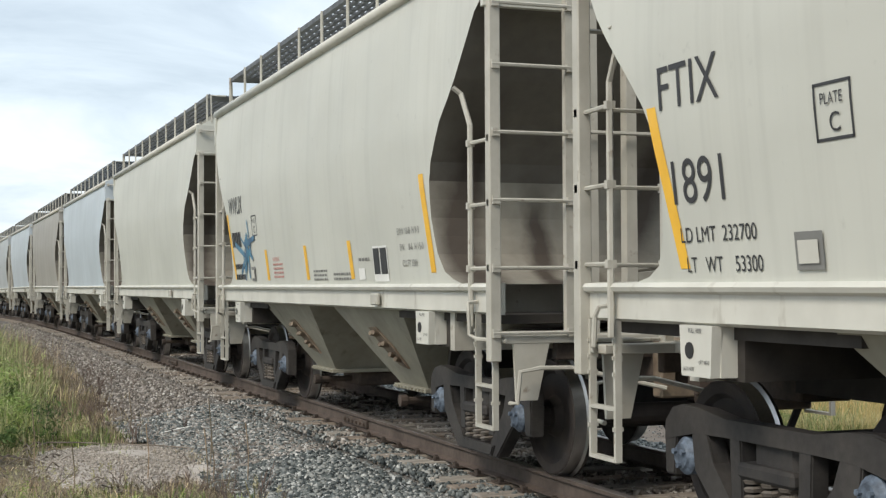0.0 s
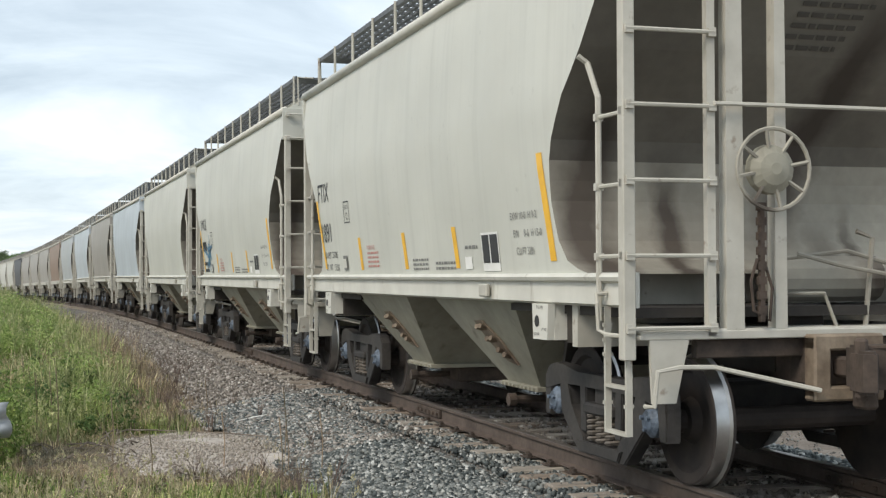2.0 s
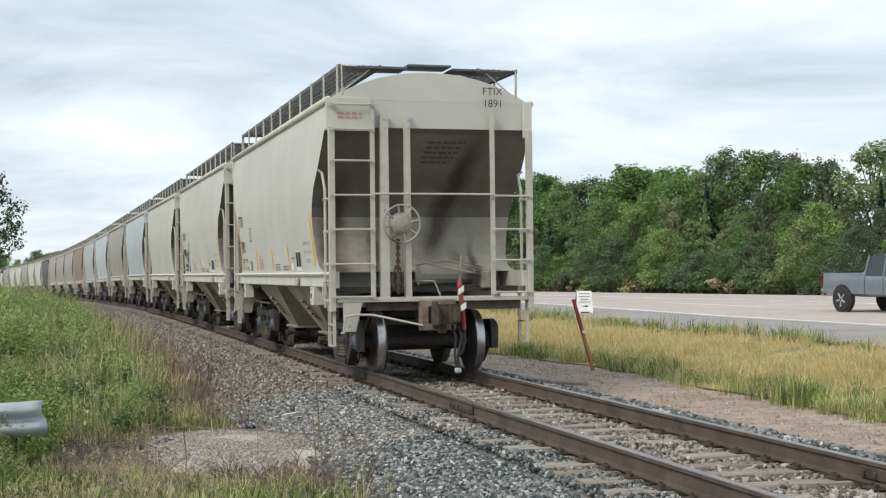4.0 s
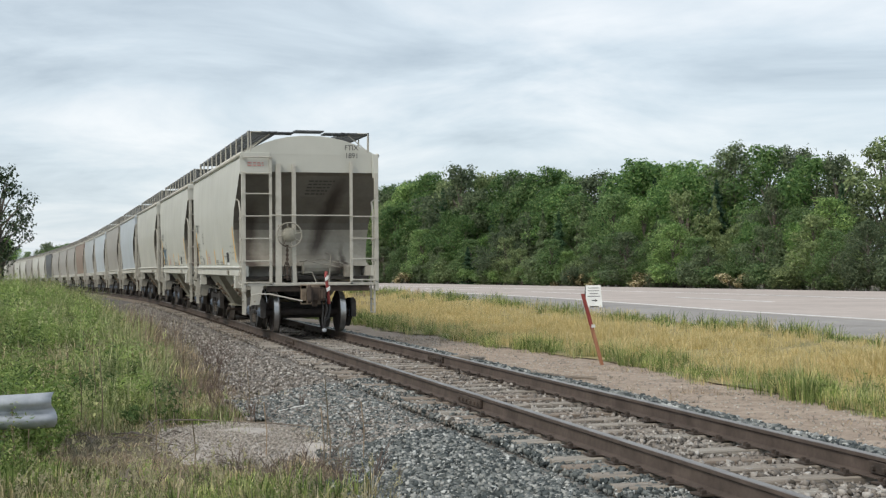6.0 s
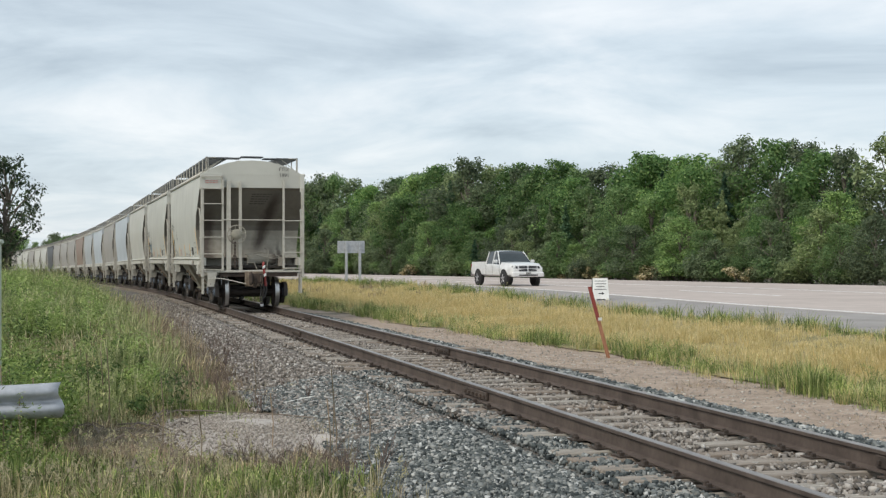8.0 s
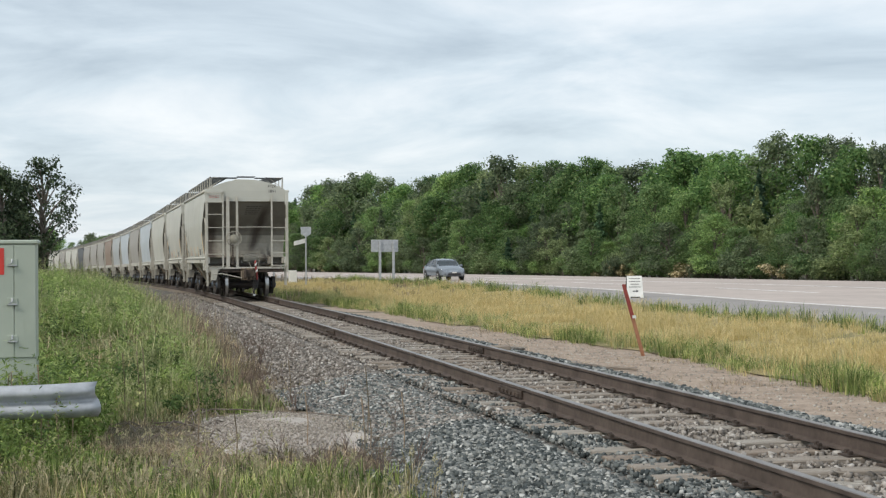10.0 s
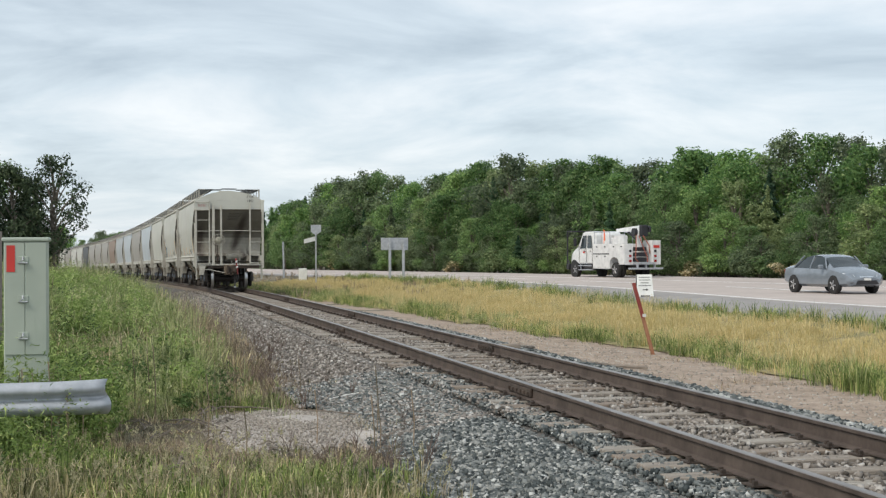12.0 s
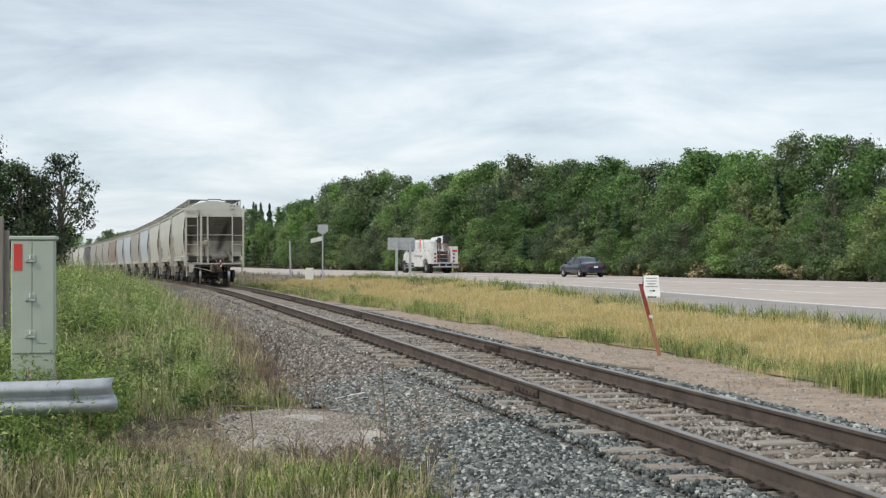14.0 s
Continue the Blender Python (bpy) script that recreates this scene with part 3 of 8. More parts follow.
def scatter_stones(name, mat, count, place, size, seed, **tags):
    """Angular stones, each a squashed and jittered cube, joined into one heap."""
    r = np.random.RandomState(seed)
    base = np.array([(x, y, z) for x in (-1, 1) for y in (-1, 1) for z in (-1, 1)], float) * 0.5
    quads = np.array([(0, 1, 3, 2), (4, 6, 7, 5), (0, 4, 5, 1), (2, 3, 7, 6), (0, 2, 6, 4), (1, 5, 7, 3)])
    spots = place(r, count)
    n = len(spots)
    v = base[None] * (1 + r.uniform(-0.55, 0.35, (n, 8, 3)))
    v *= (size[0] + (size[1] - size[0]) * r.rand(n, 1, 1) ** 1.6) * r.uniform(0.7, 1.25, (n, 1, 3))
    a, b = r.rand(n) * 6.28, r.uniform(-0.9, 0.9, n)
    ca, sa, cb, sb = np.cos(a), np.sin(a), np.cos(b), np.sin(b)
    y2, z2 = v[:, :, 1] * cb[:, None] - v[:, :, 2] * sb[:, None], v[:, :, 1] * sb[:, None] + v[:, :, 2] * cb[:, None]
    x3, y3 = v[:, :, 0] * ca[:, None] - y2 * sa[:, None], v[:, :, 0] * sa[:, None] + y2 * ca[:, None]
    pts = np.stack([x3, y3, z2], -1) + spots[:, None, :]
    faces = (quads[None] + 8 * np.arange(n)[:, None, None]).reshape(-1, 4)
    me = bpy.data.meshes.new(name)
    me.vertices.add(n * 8)
    me.vertices.foreach_set("co", pts.reshape(-1).astype(np.float32))
    me.loops.add(n * 24)
    me.loops.foreach_set("vertex_index", faces.reshape(-1).astype(np.int32))
    me.polygons.add(n * 6)
    me.polygons.foreach_set("loop_start", np.arange(0, n * 24, 4, dtype=np.int32))
    me.materials.append(mat)
    me.update(calc_edges=True)
    me.validate()
    return tagged(new(name, me), kind="stuff", **tags)


def on_ballast(d0, d1, y0, y1, power=1.0, skip_rails=True):
    def place(r, count):
        out = []
        ys = y0 + (y1 - y0) * r.rand(count) ** power
        ds = r.uniform(d0, d1, count)
        for y, d in zip(ys, ds):
            if skip_rails and 0.68 < abs(d) < 0.84:
                continue
            x = track_x(y) + d
            if d < -2.85 and bare(x, y) > 0.55:
                continue
            z = ground_z(x, y) + 0.03 * smooth_step(1.36, 1.7, abs(d))
            if abs(d) < 1.36:
                z = grade(y) - 0.228 + 0.035 * noise.noise((x * 1.4, y * 1.4, 5)) + r.uniform(-0.02, 0.03)
            out.append((x, y, z))
        return np.array(out)
    return place


STUFF_B = dict(label="loose angular grey crushed stone of the trackbed", category="gravel")
scatter_stones("ballast_stones", STONE, 44000, on_ballast(-3.05, -0.86, 7.0, 20.0, 1.2), (0.014, 0.044), 1, **STUFF_B)
scatter_stones("ballast_stones", STONE_PALE, 34000, on_ballast(-3.1, -0.86, 14.0, 70.0, 1.7), (0.015, 0.045), 2, **STUFF_B)
scatter_stones("ballast_stones", STONE_PALE, 19000, on_ballast(-0.7, 0.7, 7.0, 44.0, 1.6), (0.014, 0.05), 3, **STUFF_B)
scatter_stones("ballast_stones", STONE, 12000, on_ballast(0.84, 2.6, 9.0, 44.0, 1.5), (0.02, 0.066), 4, **STUFF_B)


def rock_patch():
    """A flat pale heap of crushed rock between the weeds and the ballast."""
    verts, faces = [], []
    nu, nv = 26, 18
    for j in range(nv):
        for i in range(nu):
            u, v = i / (nu - 1) * 2 - 1, j / (nv - 1) * 2 - 1
            x, y = 1.9 + 0.9 * u - 0.12 * v, 15.4 + 1.9 * v
            edge = max(0, 1 - u * u) * max(0, 1 - v * v)
            verts.append((x, y, ground_z(x, y) - 0.05 + 0.15 * edge ** 0.5 + 0.05 * noise.noise((x * 1.7, y * 1.3, 2)) + 0.02 * noise.noise((x * 6, y * 6, 2))))
    for j in range(nv - 1):
        for i in range(nu - 1):
            a = j * nu + i
            faces.append((a, a + 1, a + nu + 1, a + nu))
    tagged(new("rock_patch", mesh_from("rock_patch", verts, faces, CHALK, True)), "pale flat heap of fine crushed rock", "rock", kind="structure")



rock_patch()


def on_patch(cx, cy, rx, ry, lift):
    def place(r, count):
        out = []
        for _ in range(count):
            a, q = r.rand() * 6.283, r.rand() ** 0.6 * 1.15
            x, y = cx + rx * q * math.cos(a), cy + ry * q * math.sin(a)
            out.append((x, y, ground_z(x, y) + lift * max(0, 1 - q * q) ** 0.5 - 0.03))
        return np.array(out)
    return place


scatter_stones("gravel", FINE_GRAVEL, 9000, on_patch(1.9, 15.4, 1.0, 2.1, 0.145), (0.006, 0.022), 7, label="fine pale gravel over the crushed rock", category="gravel")
scatter_stones("gravel", FINE_GRAVEL, 5000, lambda r, c: np.array([(track_x(y) + d, y, ground_z(track_x(y) + d, y) + 0.01) for y, d in zip(7 + 30 * r.rand(c) ** 1.4, r.uniform(2.5, 4.6, c))]), (0.006, 0.035), 8, label="small stones scattered on bare dirt", category="gravel")

# ---- the covered hopper cars ----
HALF, PITCH = 5.32, 12.15
TRUCK, AXLE, WHEEL_R = 3.9, 0.889, 0.457
SIDE_W = [(1.50, 1.50), (1.8, 1.53), (2.3, 1.585), (2.8, 1.615), (3.2, 1.60), (3.6, 1.58), (3.87, 1.555), (4.02, 1.535)]
END_Y = [(1.50, 4.66), (1.54, 4.46), (1.60, 4.34), (1.75, 4.27), (2.0, 4.22), (2.3, 4.24), (2.5, 4.36), (2.75, 4.57), (3.05, 4.88), (3.3, 5.05), (3.55, 5.18), (3.60, 5.24), (4.02, 5.26)]

END_REAR = [(1.50, 4.66), (1.54, 4.46), (1.60, 4.28), (1.75, 4.15), (2.0, 4.08), (2.3, 4.10), (2.5, 4.18), (2.75, 4.38), (3.05, 4.72), (3.3, 4.93), (3.55, 5.13), (3.60, 5.24), (4.02, 5.26)]


def side_w(z):
    return table(z, SIDE_W)


def hopper_body():
    """The tank: rings at many heights, each as wide and long as the tank is there."""
    bm = B()
    zs = [1.5, 1.54, 1.6, 1.75, 1.9, 2.05, 2.2, 2.35, 2.5, 2.65, 2.8, 2.95, 3.1, 3.25, 3.4, 3.55, 3.62, 3.75, 3.89, 4.02]
    cuts, rings = 22, []
    for z in zs:
        w, e, q = side_w(z), table(z, END_Y), table(z, END_REAR)
        ring = []
        for k in range(cuts + 1):
            y = -q + (e + q) * k / cuts
            ring.append(bm.verts.new((-w, y, z)))
        inset = 0.03 if z < 3.6 else 0.0
        for k in range(1, 4):
            ring.append(bm.verts.new((-w + 2 * w * k / 4, e - inset, z)))
        for k in range(cuts + 1):
            y = e - (e + q) * k / cuts
            ring.append(bm.verts.new((w, y, z)))
        for k in range(1, 4):
            ring.append(bm.verts.new((w - 2 * w * k / 4, -q + inset, z)))
        rings.append(ring)
    n = len(rings[0])
    for a, b in zip(rings, rings[1:]):
        for k in range(n):
            bm.faces.new((a[k], a[(k + 1) % n], b[(k + 1) % n], b[k]))
    bm.faces.new(rings[0][::-1])
    bm.faces.new(rings[-1])
    return bm


def sharpen(me, turn=0.6):
    """Smooth shading that stops at edges where faces turn by more than this."""
    bm = bmesh.new()
    bm.from_mesh(me)
    for e in bm.edges:
        if len(e.link_faces) == 2 and e.calc_face_angle(0) > turn:
            e.smooth = False
    bm.to_mesh(me)
    bm.free()


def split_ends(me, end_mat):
    """The sheets below the end panels get colours of their own: grimy low down, darker on the overhanging slope."""
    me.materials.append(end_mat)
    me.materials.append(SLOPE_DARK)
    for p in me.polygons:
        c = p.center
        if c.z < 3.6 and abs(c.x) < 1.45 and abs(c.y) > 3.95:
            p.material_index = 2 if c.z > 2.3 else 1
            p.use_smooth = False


def roof_mesh():
    bm = B()
    rows = []
    for y in np.linspace(-5.262, 5.262, 15):
        row = []
        for k in range(13):
            u = -1 + 2 * k / 12
            x = 1.535 * u
            row.append(bm.verts.new((x, y, 4.025 + 0.42 * (1 - abs(u) ** 2.2))))
        rows.append(row)
    for a, b in zip(rows, rows[1:]):
        for k in range(12):
            bm.faces.new((a[k], a[k + 1], b[k + 1], b[k]))
    for row in (rows[0], rows[-1]):
        base = [bm.verts.new((v.co.x, v.co.y, 4.02)) for v in row]
        for k in range(12):
            bm.faces.new((row[k], row[k + 1], base[k + 1], base[k]))
    return bm


def eave(side):
    bm = B()
    bar(bm, [(side * 1.55, -5.3, 4.01), (side * 1.55, 5.3, 4.01)], 0.055, 8)
    return bm


def running_board(side):
    """A steel grating walkway: side bars with many cross slats."""
    bm = B()
    x0, x1 = sorted((side * 0.75, side * 1.36))
    for x in (x0, x1):
        box(bm, x - 0.012, x + 0.012, -5.25, 5.25, 4.485, 4.54)
    for k in range(6):
        x = x0 + (x1 - x0) * (k + 0.5) / 6
        box(bm, x - 0.022, x + 0.022, -5.25, 5.25, 4.50, 4.53)
    for k in range(44):
        y = -5.16 + k * 0.24
        box(bm, x0, x1, y - 0.02, y + 0.02, 4.505, 4.535)
    return bm


def board_post(side, y):
    bm = B()
    bar(bm, [(side * 1.38, y, 4.06), (side * 1.38, y, 4.545)], 0.017, 6)
    bar(bm, [(side * 1.38, y, 4.10), (side * 0.9, y, 4.485)], 0.012, 5)
    return bm


def hatch(y):
    bm = B()
    box(bm, -0.32, 0.32, y - 0.6, y + 0.6, 4.42, 4.53, 0.03)
    return bm


def sill(side):
    bm = B()
    a, b = side * 1.50, side * 1.40
    outline = [(a * 0.97, 1.272), (a * 0.995, 1.29), (a * 0.995, 1.44), (a * 1.022, 1.455), (a * 1.03, 1.48), (a * 1.015, 1.505), (b, 1.512), (b, 1.272)]
    vs = [[bm.verts.new((x, y, z)) for x, z in outline] for y in (-HALF + 0.05, -2, 2, HALF - 0.05)]
    k = len(outline)
    for p, q in zip(vs, vs[1:]):
        for i in range(k):
            bm.faces.new((p[i], p[(i + 1) % k], q[(i + 1) % k], q[i]))
    bm.faces.new(vs[0])
    bm.faces.new(vs[-1][::-1])
    return bm


def jack_pad(side, y):
    bm = B()
    x = side * 1.49
    hexa(bm, [(x - 0.03, y - 0.15, 1.0), (x + 0.03, y - 0.15, 1.0), (x + 0.03, y + 0.15, 1.0), (x - 0.03, y + 0.15, 1.0)],
         [(x - 0.03, y - 0.17, 1.275), (x + 0.03, y - 0.17, 1.275), (x + 0.03, y + 0.17, 1.275), (x - 0.03, y + 0.17, 1.275)])
    box(bm, side * 1.2 - 0.26, side * 1.2 + 0.26, y - 0.16, y + 0.16, 1.0, 1.06)
    box(bm, side * 1.3 - 0.16, side * 1.3 + 0.16, y + 0.13, y + 0.16, 1.06, 1.27)
    box(bm, side * 1.3 - 0.16, side * 1.3 + 0.16, y - 0.16, y - 0.13, 1.06, 1.27)
    return bm


def pad_hole(side, y):
    bm = B()
    # nothing is cut: a flat black disc paints the dark inside the pad's opening
    lathe(bm, [(side * 1.522, 0.001), (side * 1.522, 0.045), (side * 1.526, 0.045), (side * 1.526, 0.001)], "x", (0, y, 1.14), 12)
    return bm


def discharge_hopper(y):
    bm = B()
    hexa(bm, [(-0.86, y - 0.42, 0.48), (0.86, y - 0.42, 0.48), (0.86, y + 0.42, 0.48), (-0.86, y + 0.42, 0.48)],
         [(-1.42, y - 1.2, 1.32), (1.42, y - 1.2, 1.32), (1.42, y + 1.2, 1.32), (-1.42, y + 1.2, 1.32)])
    return bm


def hopper_flange(y):
    bm = B()
    box(bm, -0.92, 0.92, y - 0.48, y + 0.48, 0.44, 0.485, 0.006)
    for k in range(9):
        for s in (-1, 1):
            yy = y - 0.42 + k * 0.105
            box(bm, s * 0.93 - 0.012, s * 0.93 + 0.012, yy - 0.015, yy + 0.015, 0.45, 0.475)
    return bm


def hopper_gate(y):
    bm = B()
    box(bm, -0.55, 0.55, y - 0.36, y + 0.36, 0.27, 0.44, 0.02)
    bar(bm, [(-0.95, y, 0.34), (0.95, y, 0.34)], 0.035, 8)
    for s in (-1, 1):
        lathe(bm, [(s * 0.95, 0.06), (s * 1.02, 0.06)], "x", (0, y, 0.34), 10)
    return bm


def hopper_door(side, y):
    """Skewed bolted inspection plate with clamps on the sloping hopper side."""
    bm = B()

    def at(u, v, lift):
        return (side * (1.12 + 0.667 * v + lift), y + u, 0.87 + v)
    outline = [(0.21, 0.2), (0.0, 0.21), (-0.19, 0.02), (-0.26, -0.2), (-0.04, -0.17), (0.15, 0.0)]
    lo, hi = [bm.verts.new(at(u, v, 0.004)) for u, v in outline], [bm.verts.new(at(u, v, 0.03)) for u, v in outline]
    bm.faces.new(hi)
    for k in range(6):
        bm.faces.new((lo[k], lo[(k + 1) % 6], hi[(k + 1) % 6], hi[k]))
    for u, v in ((0.12, 0.13), (0.0, 0.14), (0.05, 0.02), (-0.08, 0.03), (-0.08, -0.08), (-0.17, -0.12)):
        bar(bm, [at(u, v, 0.01), at(u - 0.04, v + 0.02, 0.085)], 0.026, 6)
    return bm


def side_frame_mesh():
    """Cast truck side frame: arched top, pedestal jaws, windows beside a spring pocket. Centred on the truck, facing -x."""
    bm = B()
    t0, t1 = -1.10, -0.98
    top = [(-1.14, 0.52), (-1.13, 0.66), (-1.05, 0.74), (-0.92, 0.77), (-0.70, 0.76), (-0.42, 0.72), (0.42, 0.72), (0.70, 0.76), (0.92, 0.77), (1.05, 0.74), (1.13, 0.66), (1.14, 0.52)]
    prism(bm, top + [(1.02, 0.56), (0.76, 0.62), (0.42, 0.615), (-0.42, 0.615), (-0.76, 0.62), (-1.02, 0.56)], t0, t1, 0.012)
    for s in (-1, 1):
        prism(bm, [(s * 1.14, 0.57), (s * 1.13, 0.33), (s * 1.02, 0.33), (s * 0.99, 0.57)], t0 + 0.004, t1, 0.01)
        prism(bm, [(s * 0.82, 0.64), (s * 0.78, 0.38), (s * 0.44, 0.09), (s * 0.28, 0.09), (s * 0.32, 0.22), (s * 0.58, 0.45), (s * 0.64, 0.64)], t0 + 0.003, t1, 0.01)
        prism(bm, [(s * 0.40, 0.64), (s * 0.38, 0.26), (s * 0.26, 0.26), (s * 0.28, 0.64)], t0 + 0.006, t1, 0.01)
    prism(bm, [(-0.42, 0.19), (0.42, 0.19), (0.36, 0.10), (-0.36, 0.10)], t0 - 0.02, t1 + 0.05, 0.01)
    box(bm, t0 - 0.03, t1 + 0.05, -0.27, 0.27, 0.41, 0.50, 0.02)
    return bm


def spring_mesh(c):
    pts = []
    for k in range(25):
        a = k * math.pi / 2.5
        pts.append((-1.045 + 0.07 * math.cos(a), c + 0.07 * math.sin(a), 0.20 + 0.215 * k / 24))
    return bar(B(), pts, 0.016, 4)


def wheelset_mesh():
    bm = B()
    bar(bm, [(-1.06, 0, 0), (1.06, 0, 0)], 0.085, 12)
    for s in (-1, 1):
        prof = [(s * 0.69, 0.02), (s * 0.69, 0.40), (s * 0.688, 0.483), (s * 0.712, 0.486), (s * 0.726, 0.462), (s * 0.82, WHEEL_R - 0.004), (s * 0.828, 0.44), (s * 0.825, 0.37), (s * 0.79, 0.34), (s * 0.775, 0.17), (s * 0.84, 0.13), (s * 0.85, 0.02)]
        lathe(bm, prof, "x", (0, 0, 0), 36)
    return bm


def wheel_tread(me):
    me.materials.append(TREAD)
    for p in me.polygons:
        r, x = math.hypot(p.center.y, p.center.z), abs(p.center.x)
        if r > 0.43 and 0.70 < x < 0.822:
            p.material_index = 1


def bearing_cap(y):
    bm = B()
    lathe(bm, [(-0.97, 0.115), (-1.09, 0.115), (-1.105, 0.10), (-1.115, 0.085), (-1.13, 0.075), (-1.133, 0.02)], "x", (0, y, 0.46), 18)
    for k in range(3):
        a = k * 2.094 + 0.5
        lathe(bm, [(-1.13, 0.018), (-1.155, 0.018)], "x", (0, y + 0.055 * math.cos(a), 0.46 + 0.055 * math.sin(a)), 6)
    return bm


def corner_post(sx, sy):
    bm = B()
    x, y = sx * 1.515, sy * HALF
    box(bm, x - 0.045, x + 0.045, y - 0.045, y + 0.045, 0.93, 3.62, 0.008)
    return bm


def side_ladder(sx, sy):
    """Bent inner rail and the rungs that join it to the corner post."""
    bm = B()
    x, yi = sx * 1.53, sy * (HALF - 0.42)
    bar(bm, [(x, yi, 1.18), (x, yi, 2.72), (x + sx * 0.01, yi - sy * 0.16, 2.98), (sx * side_w(3.0), yi - sy * 0.17, 3.03)], 0.022, 6)
    for z in (1.62, 2.10, 2.58):
        bar(bm, [(x, yi, z), (x - sx * 0.02, sy * HALF, z + 0.0)], 0.015, 6)
        for yy in (yi, sy * HALF):
            box(bm, x - 0.03, x + 0.03, yy - 0.02, yy + 0.02, z - 0.025, z + 0.025)
    return bm


def stirrup(sx, sy):
    """Steps that hang below the corner, and the bent grab iron beside them."""
    bm = B()
    x, y0, y1 = sx * 1.48, sy * (HALF - 0.06), sy * (HALF - 0.40)
    for y in (y0, y1):
        box(bm, x - 0.022, x + 0.022, y - 0.013, y + 0.013, 0.42, 1.28)
    for z in (0.43, 0.74):
        box(bm, x - 0.026, x + 0.026, min(y0, y1), max(y0, y1), z - 0.011, z + 0.011)
    for z in (0.62, 0.95, 1.05, 1.15):
        for y in (y0, y1):
            box(bm, x - 0.034, x + 0.034, y - 0.009, y + 0.009, z - 0.012, z + 0.012)
    return bm


def corner_grab(sx, sy):
    bm = B()
    x, y = sx * 1.55, sy * (HALF - 0.30)
    bar(bm, [(sx * 1.50, y - sy * 0.06, 1.37), (x + sx * 0.03, y - sy * 0.06, 1.36), (x + sx * 0.04, y - sy * 0.02, 1.30), (x + sx * 0.04, y, 1.12), (x, y + sy * 0.05, 1.09), (sx * 1.44, sy * (HALF + 0.06), 1.08)], 0.016, 6)
    return bm


def end_ladder(sx, sy, high):
    bm = B()
    y = sy * (HALF + 0.01)
    xi, xo = (-0.91 if sx < 0 else 0.93), sx * 1.515
    box(bm, xi - 0.03, xi + 0.03, y - 0.03, y + 0.03, 1.08, 3.96 if high else 3.86)
    for z in ((1.14, 1.62, 2.12, 2.62, 3.12, 3.58, 3.94) if high else (1.18, 1.66, 2.12, 2.62)):
        bar(bm, [(xi - sx * 0.02, y + sy * 0.05, z), (xo + sx * 0.03, y + sy * 0.05, z)], 0.015, 6)
        for x in (xi, xo):
            box(bm, x - 0.028, x + 0.028, y, y + sy * 0.06, z - 0.03, z + 0.03) if sy > 0 else box(bm, x - 0.028, x + 0.028, y + sy * 0.06, y, z - 0.03, z + 0.03)
    return bm


def end_post(x, sy):
    bm = B()
    y = sy * (HALF - 0.02)
    w = 0.068 if x < -0.5 else 0.046
    hexa(bm, [(x - w, y - 0.05, 1.12), (x + w, y - 0.05, 1.12), (x + w, y + 0.05, 1.12), (x - w, y + 0.05, 1.12)],
         [(x - w * 0.85, y - 0.05, 3.80), (x + w * 0.85, y - 0.05, 3.80), (x + w * 0.85, y + 0.05, 3.80), (x - w * 0.85, y + 0.05, 3.80)])
    for z in (3.62, 3.74):
        lathe(bm, [(y + sy * 0.04, 0.018), (y + sy * 0.065, 0.018)], "y", (x, 0, z), 8)
    return bm


def end_platform(sy):
    bm = B()
    y0, y1 = sorted((sy * 4.2, sy * (HALF + 0.03)))
    box(bm, -0.95, 0.95, y0, y1, 1.06, 1.13, 0.006)
    box(bm, -1.44, 1.44, min(sy * 5.16, sy * 5.36), max(sy * 5.16, sy * 5.36), 1.06, 1.12, 0.006)
    box(bm, -1.4, 1.4, min(sy * 4.1, sy * 4.2), max(sy * 4.1, sy * 4.2), 0.96, 1.5)
    return bm


def end_panel(sx, sy):
    """Vertical plate at the head of the ladder and the roofline."""
    bm = B()
    y0, y1 = sorted((sy * 5.26, sy * 5.31))
    if sx < 0:
        box(bm, -1.585, -0.92, y0, y1, 3.56, 4.04, 0.004)
    else:
        box(bm, 1.44, 1.575, y0, y1, 3.50, 4.04, 0.004)
    return bm


def draft_sill(sy):
    bm = B()
    y0, y1 = sorted((sy * 4.9, sy * 5.5))
    box(bm, -0.19, 0.19, y0, y1, 0.74, 1.06, 0.01)
    return bm


def striker(sy):
    """Flared casting round the coupler's shank, its lip bent forward."""
    bm = B()
    y0, y1 = sy * 5.44, sy * 5.58
    for x0, x1, z0, z1 in ((-0.27, -0.14, 0.66, 1.08), (0.14, 0.27, 0.66, 1.08), (-0.27, 0.27, 0.98, 1.09), (-0.27, 0.27, 0.64, 0.74)):
        box(bm, x0, x1, min(y0, y1), max(y0, y1), z0, z1, 0.015)
    return bm


def end_beam(sy):
    """Rust-brown cross beam under the platform's lip."""
    bm = B()
    box(bm, -1.0, 1.36, min(sy * 5.22, sy * 5.3), max(sy * 5.22, sy * 5.3), 0.93, 1.058, 0.008)
    return bm


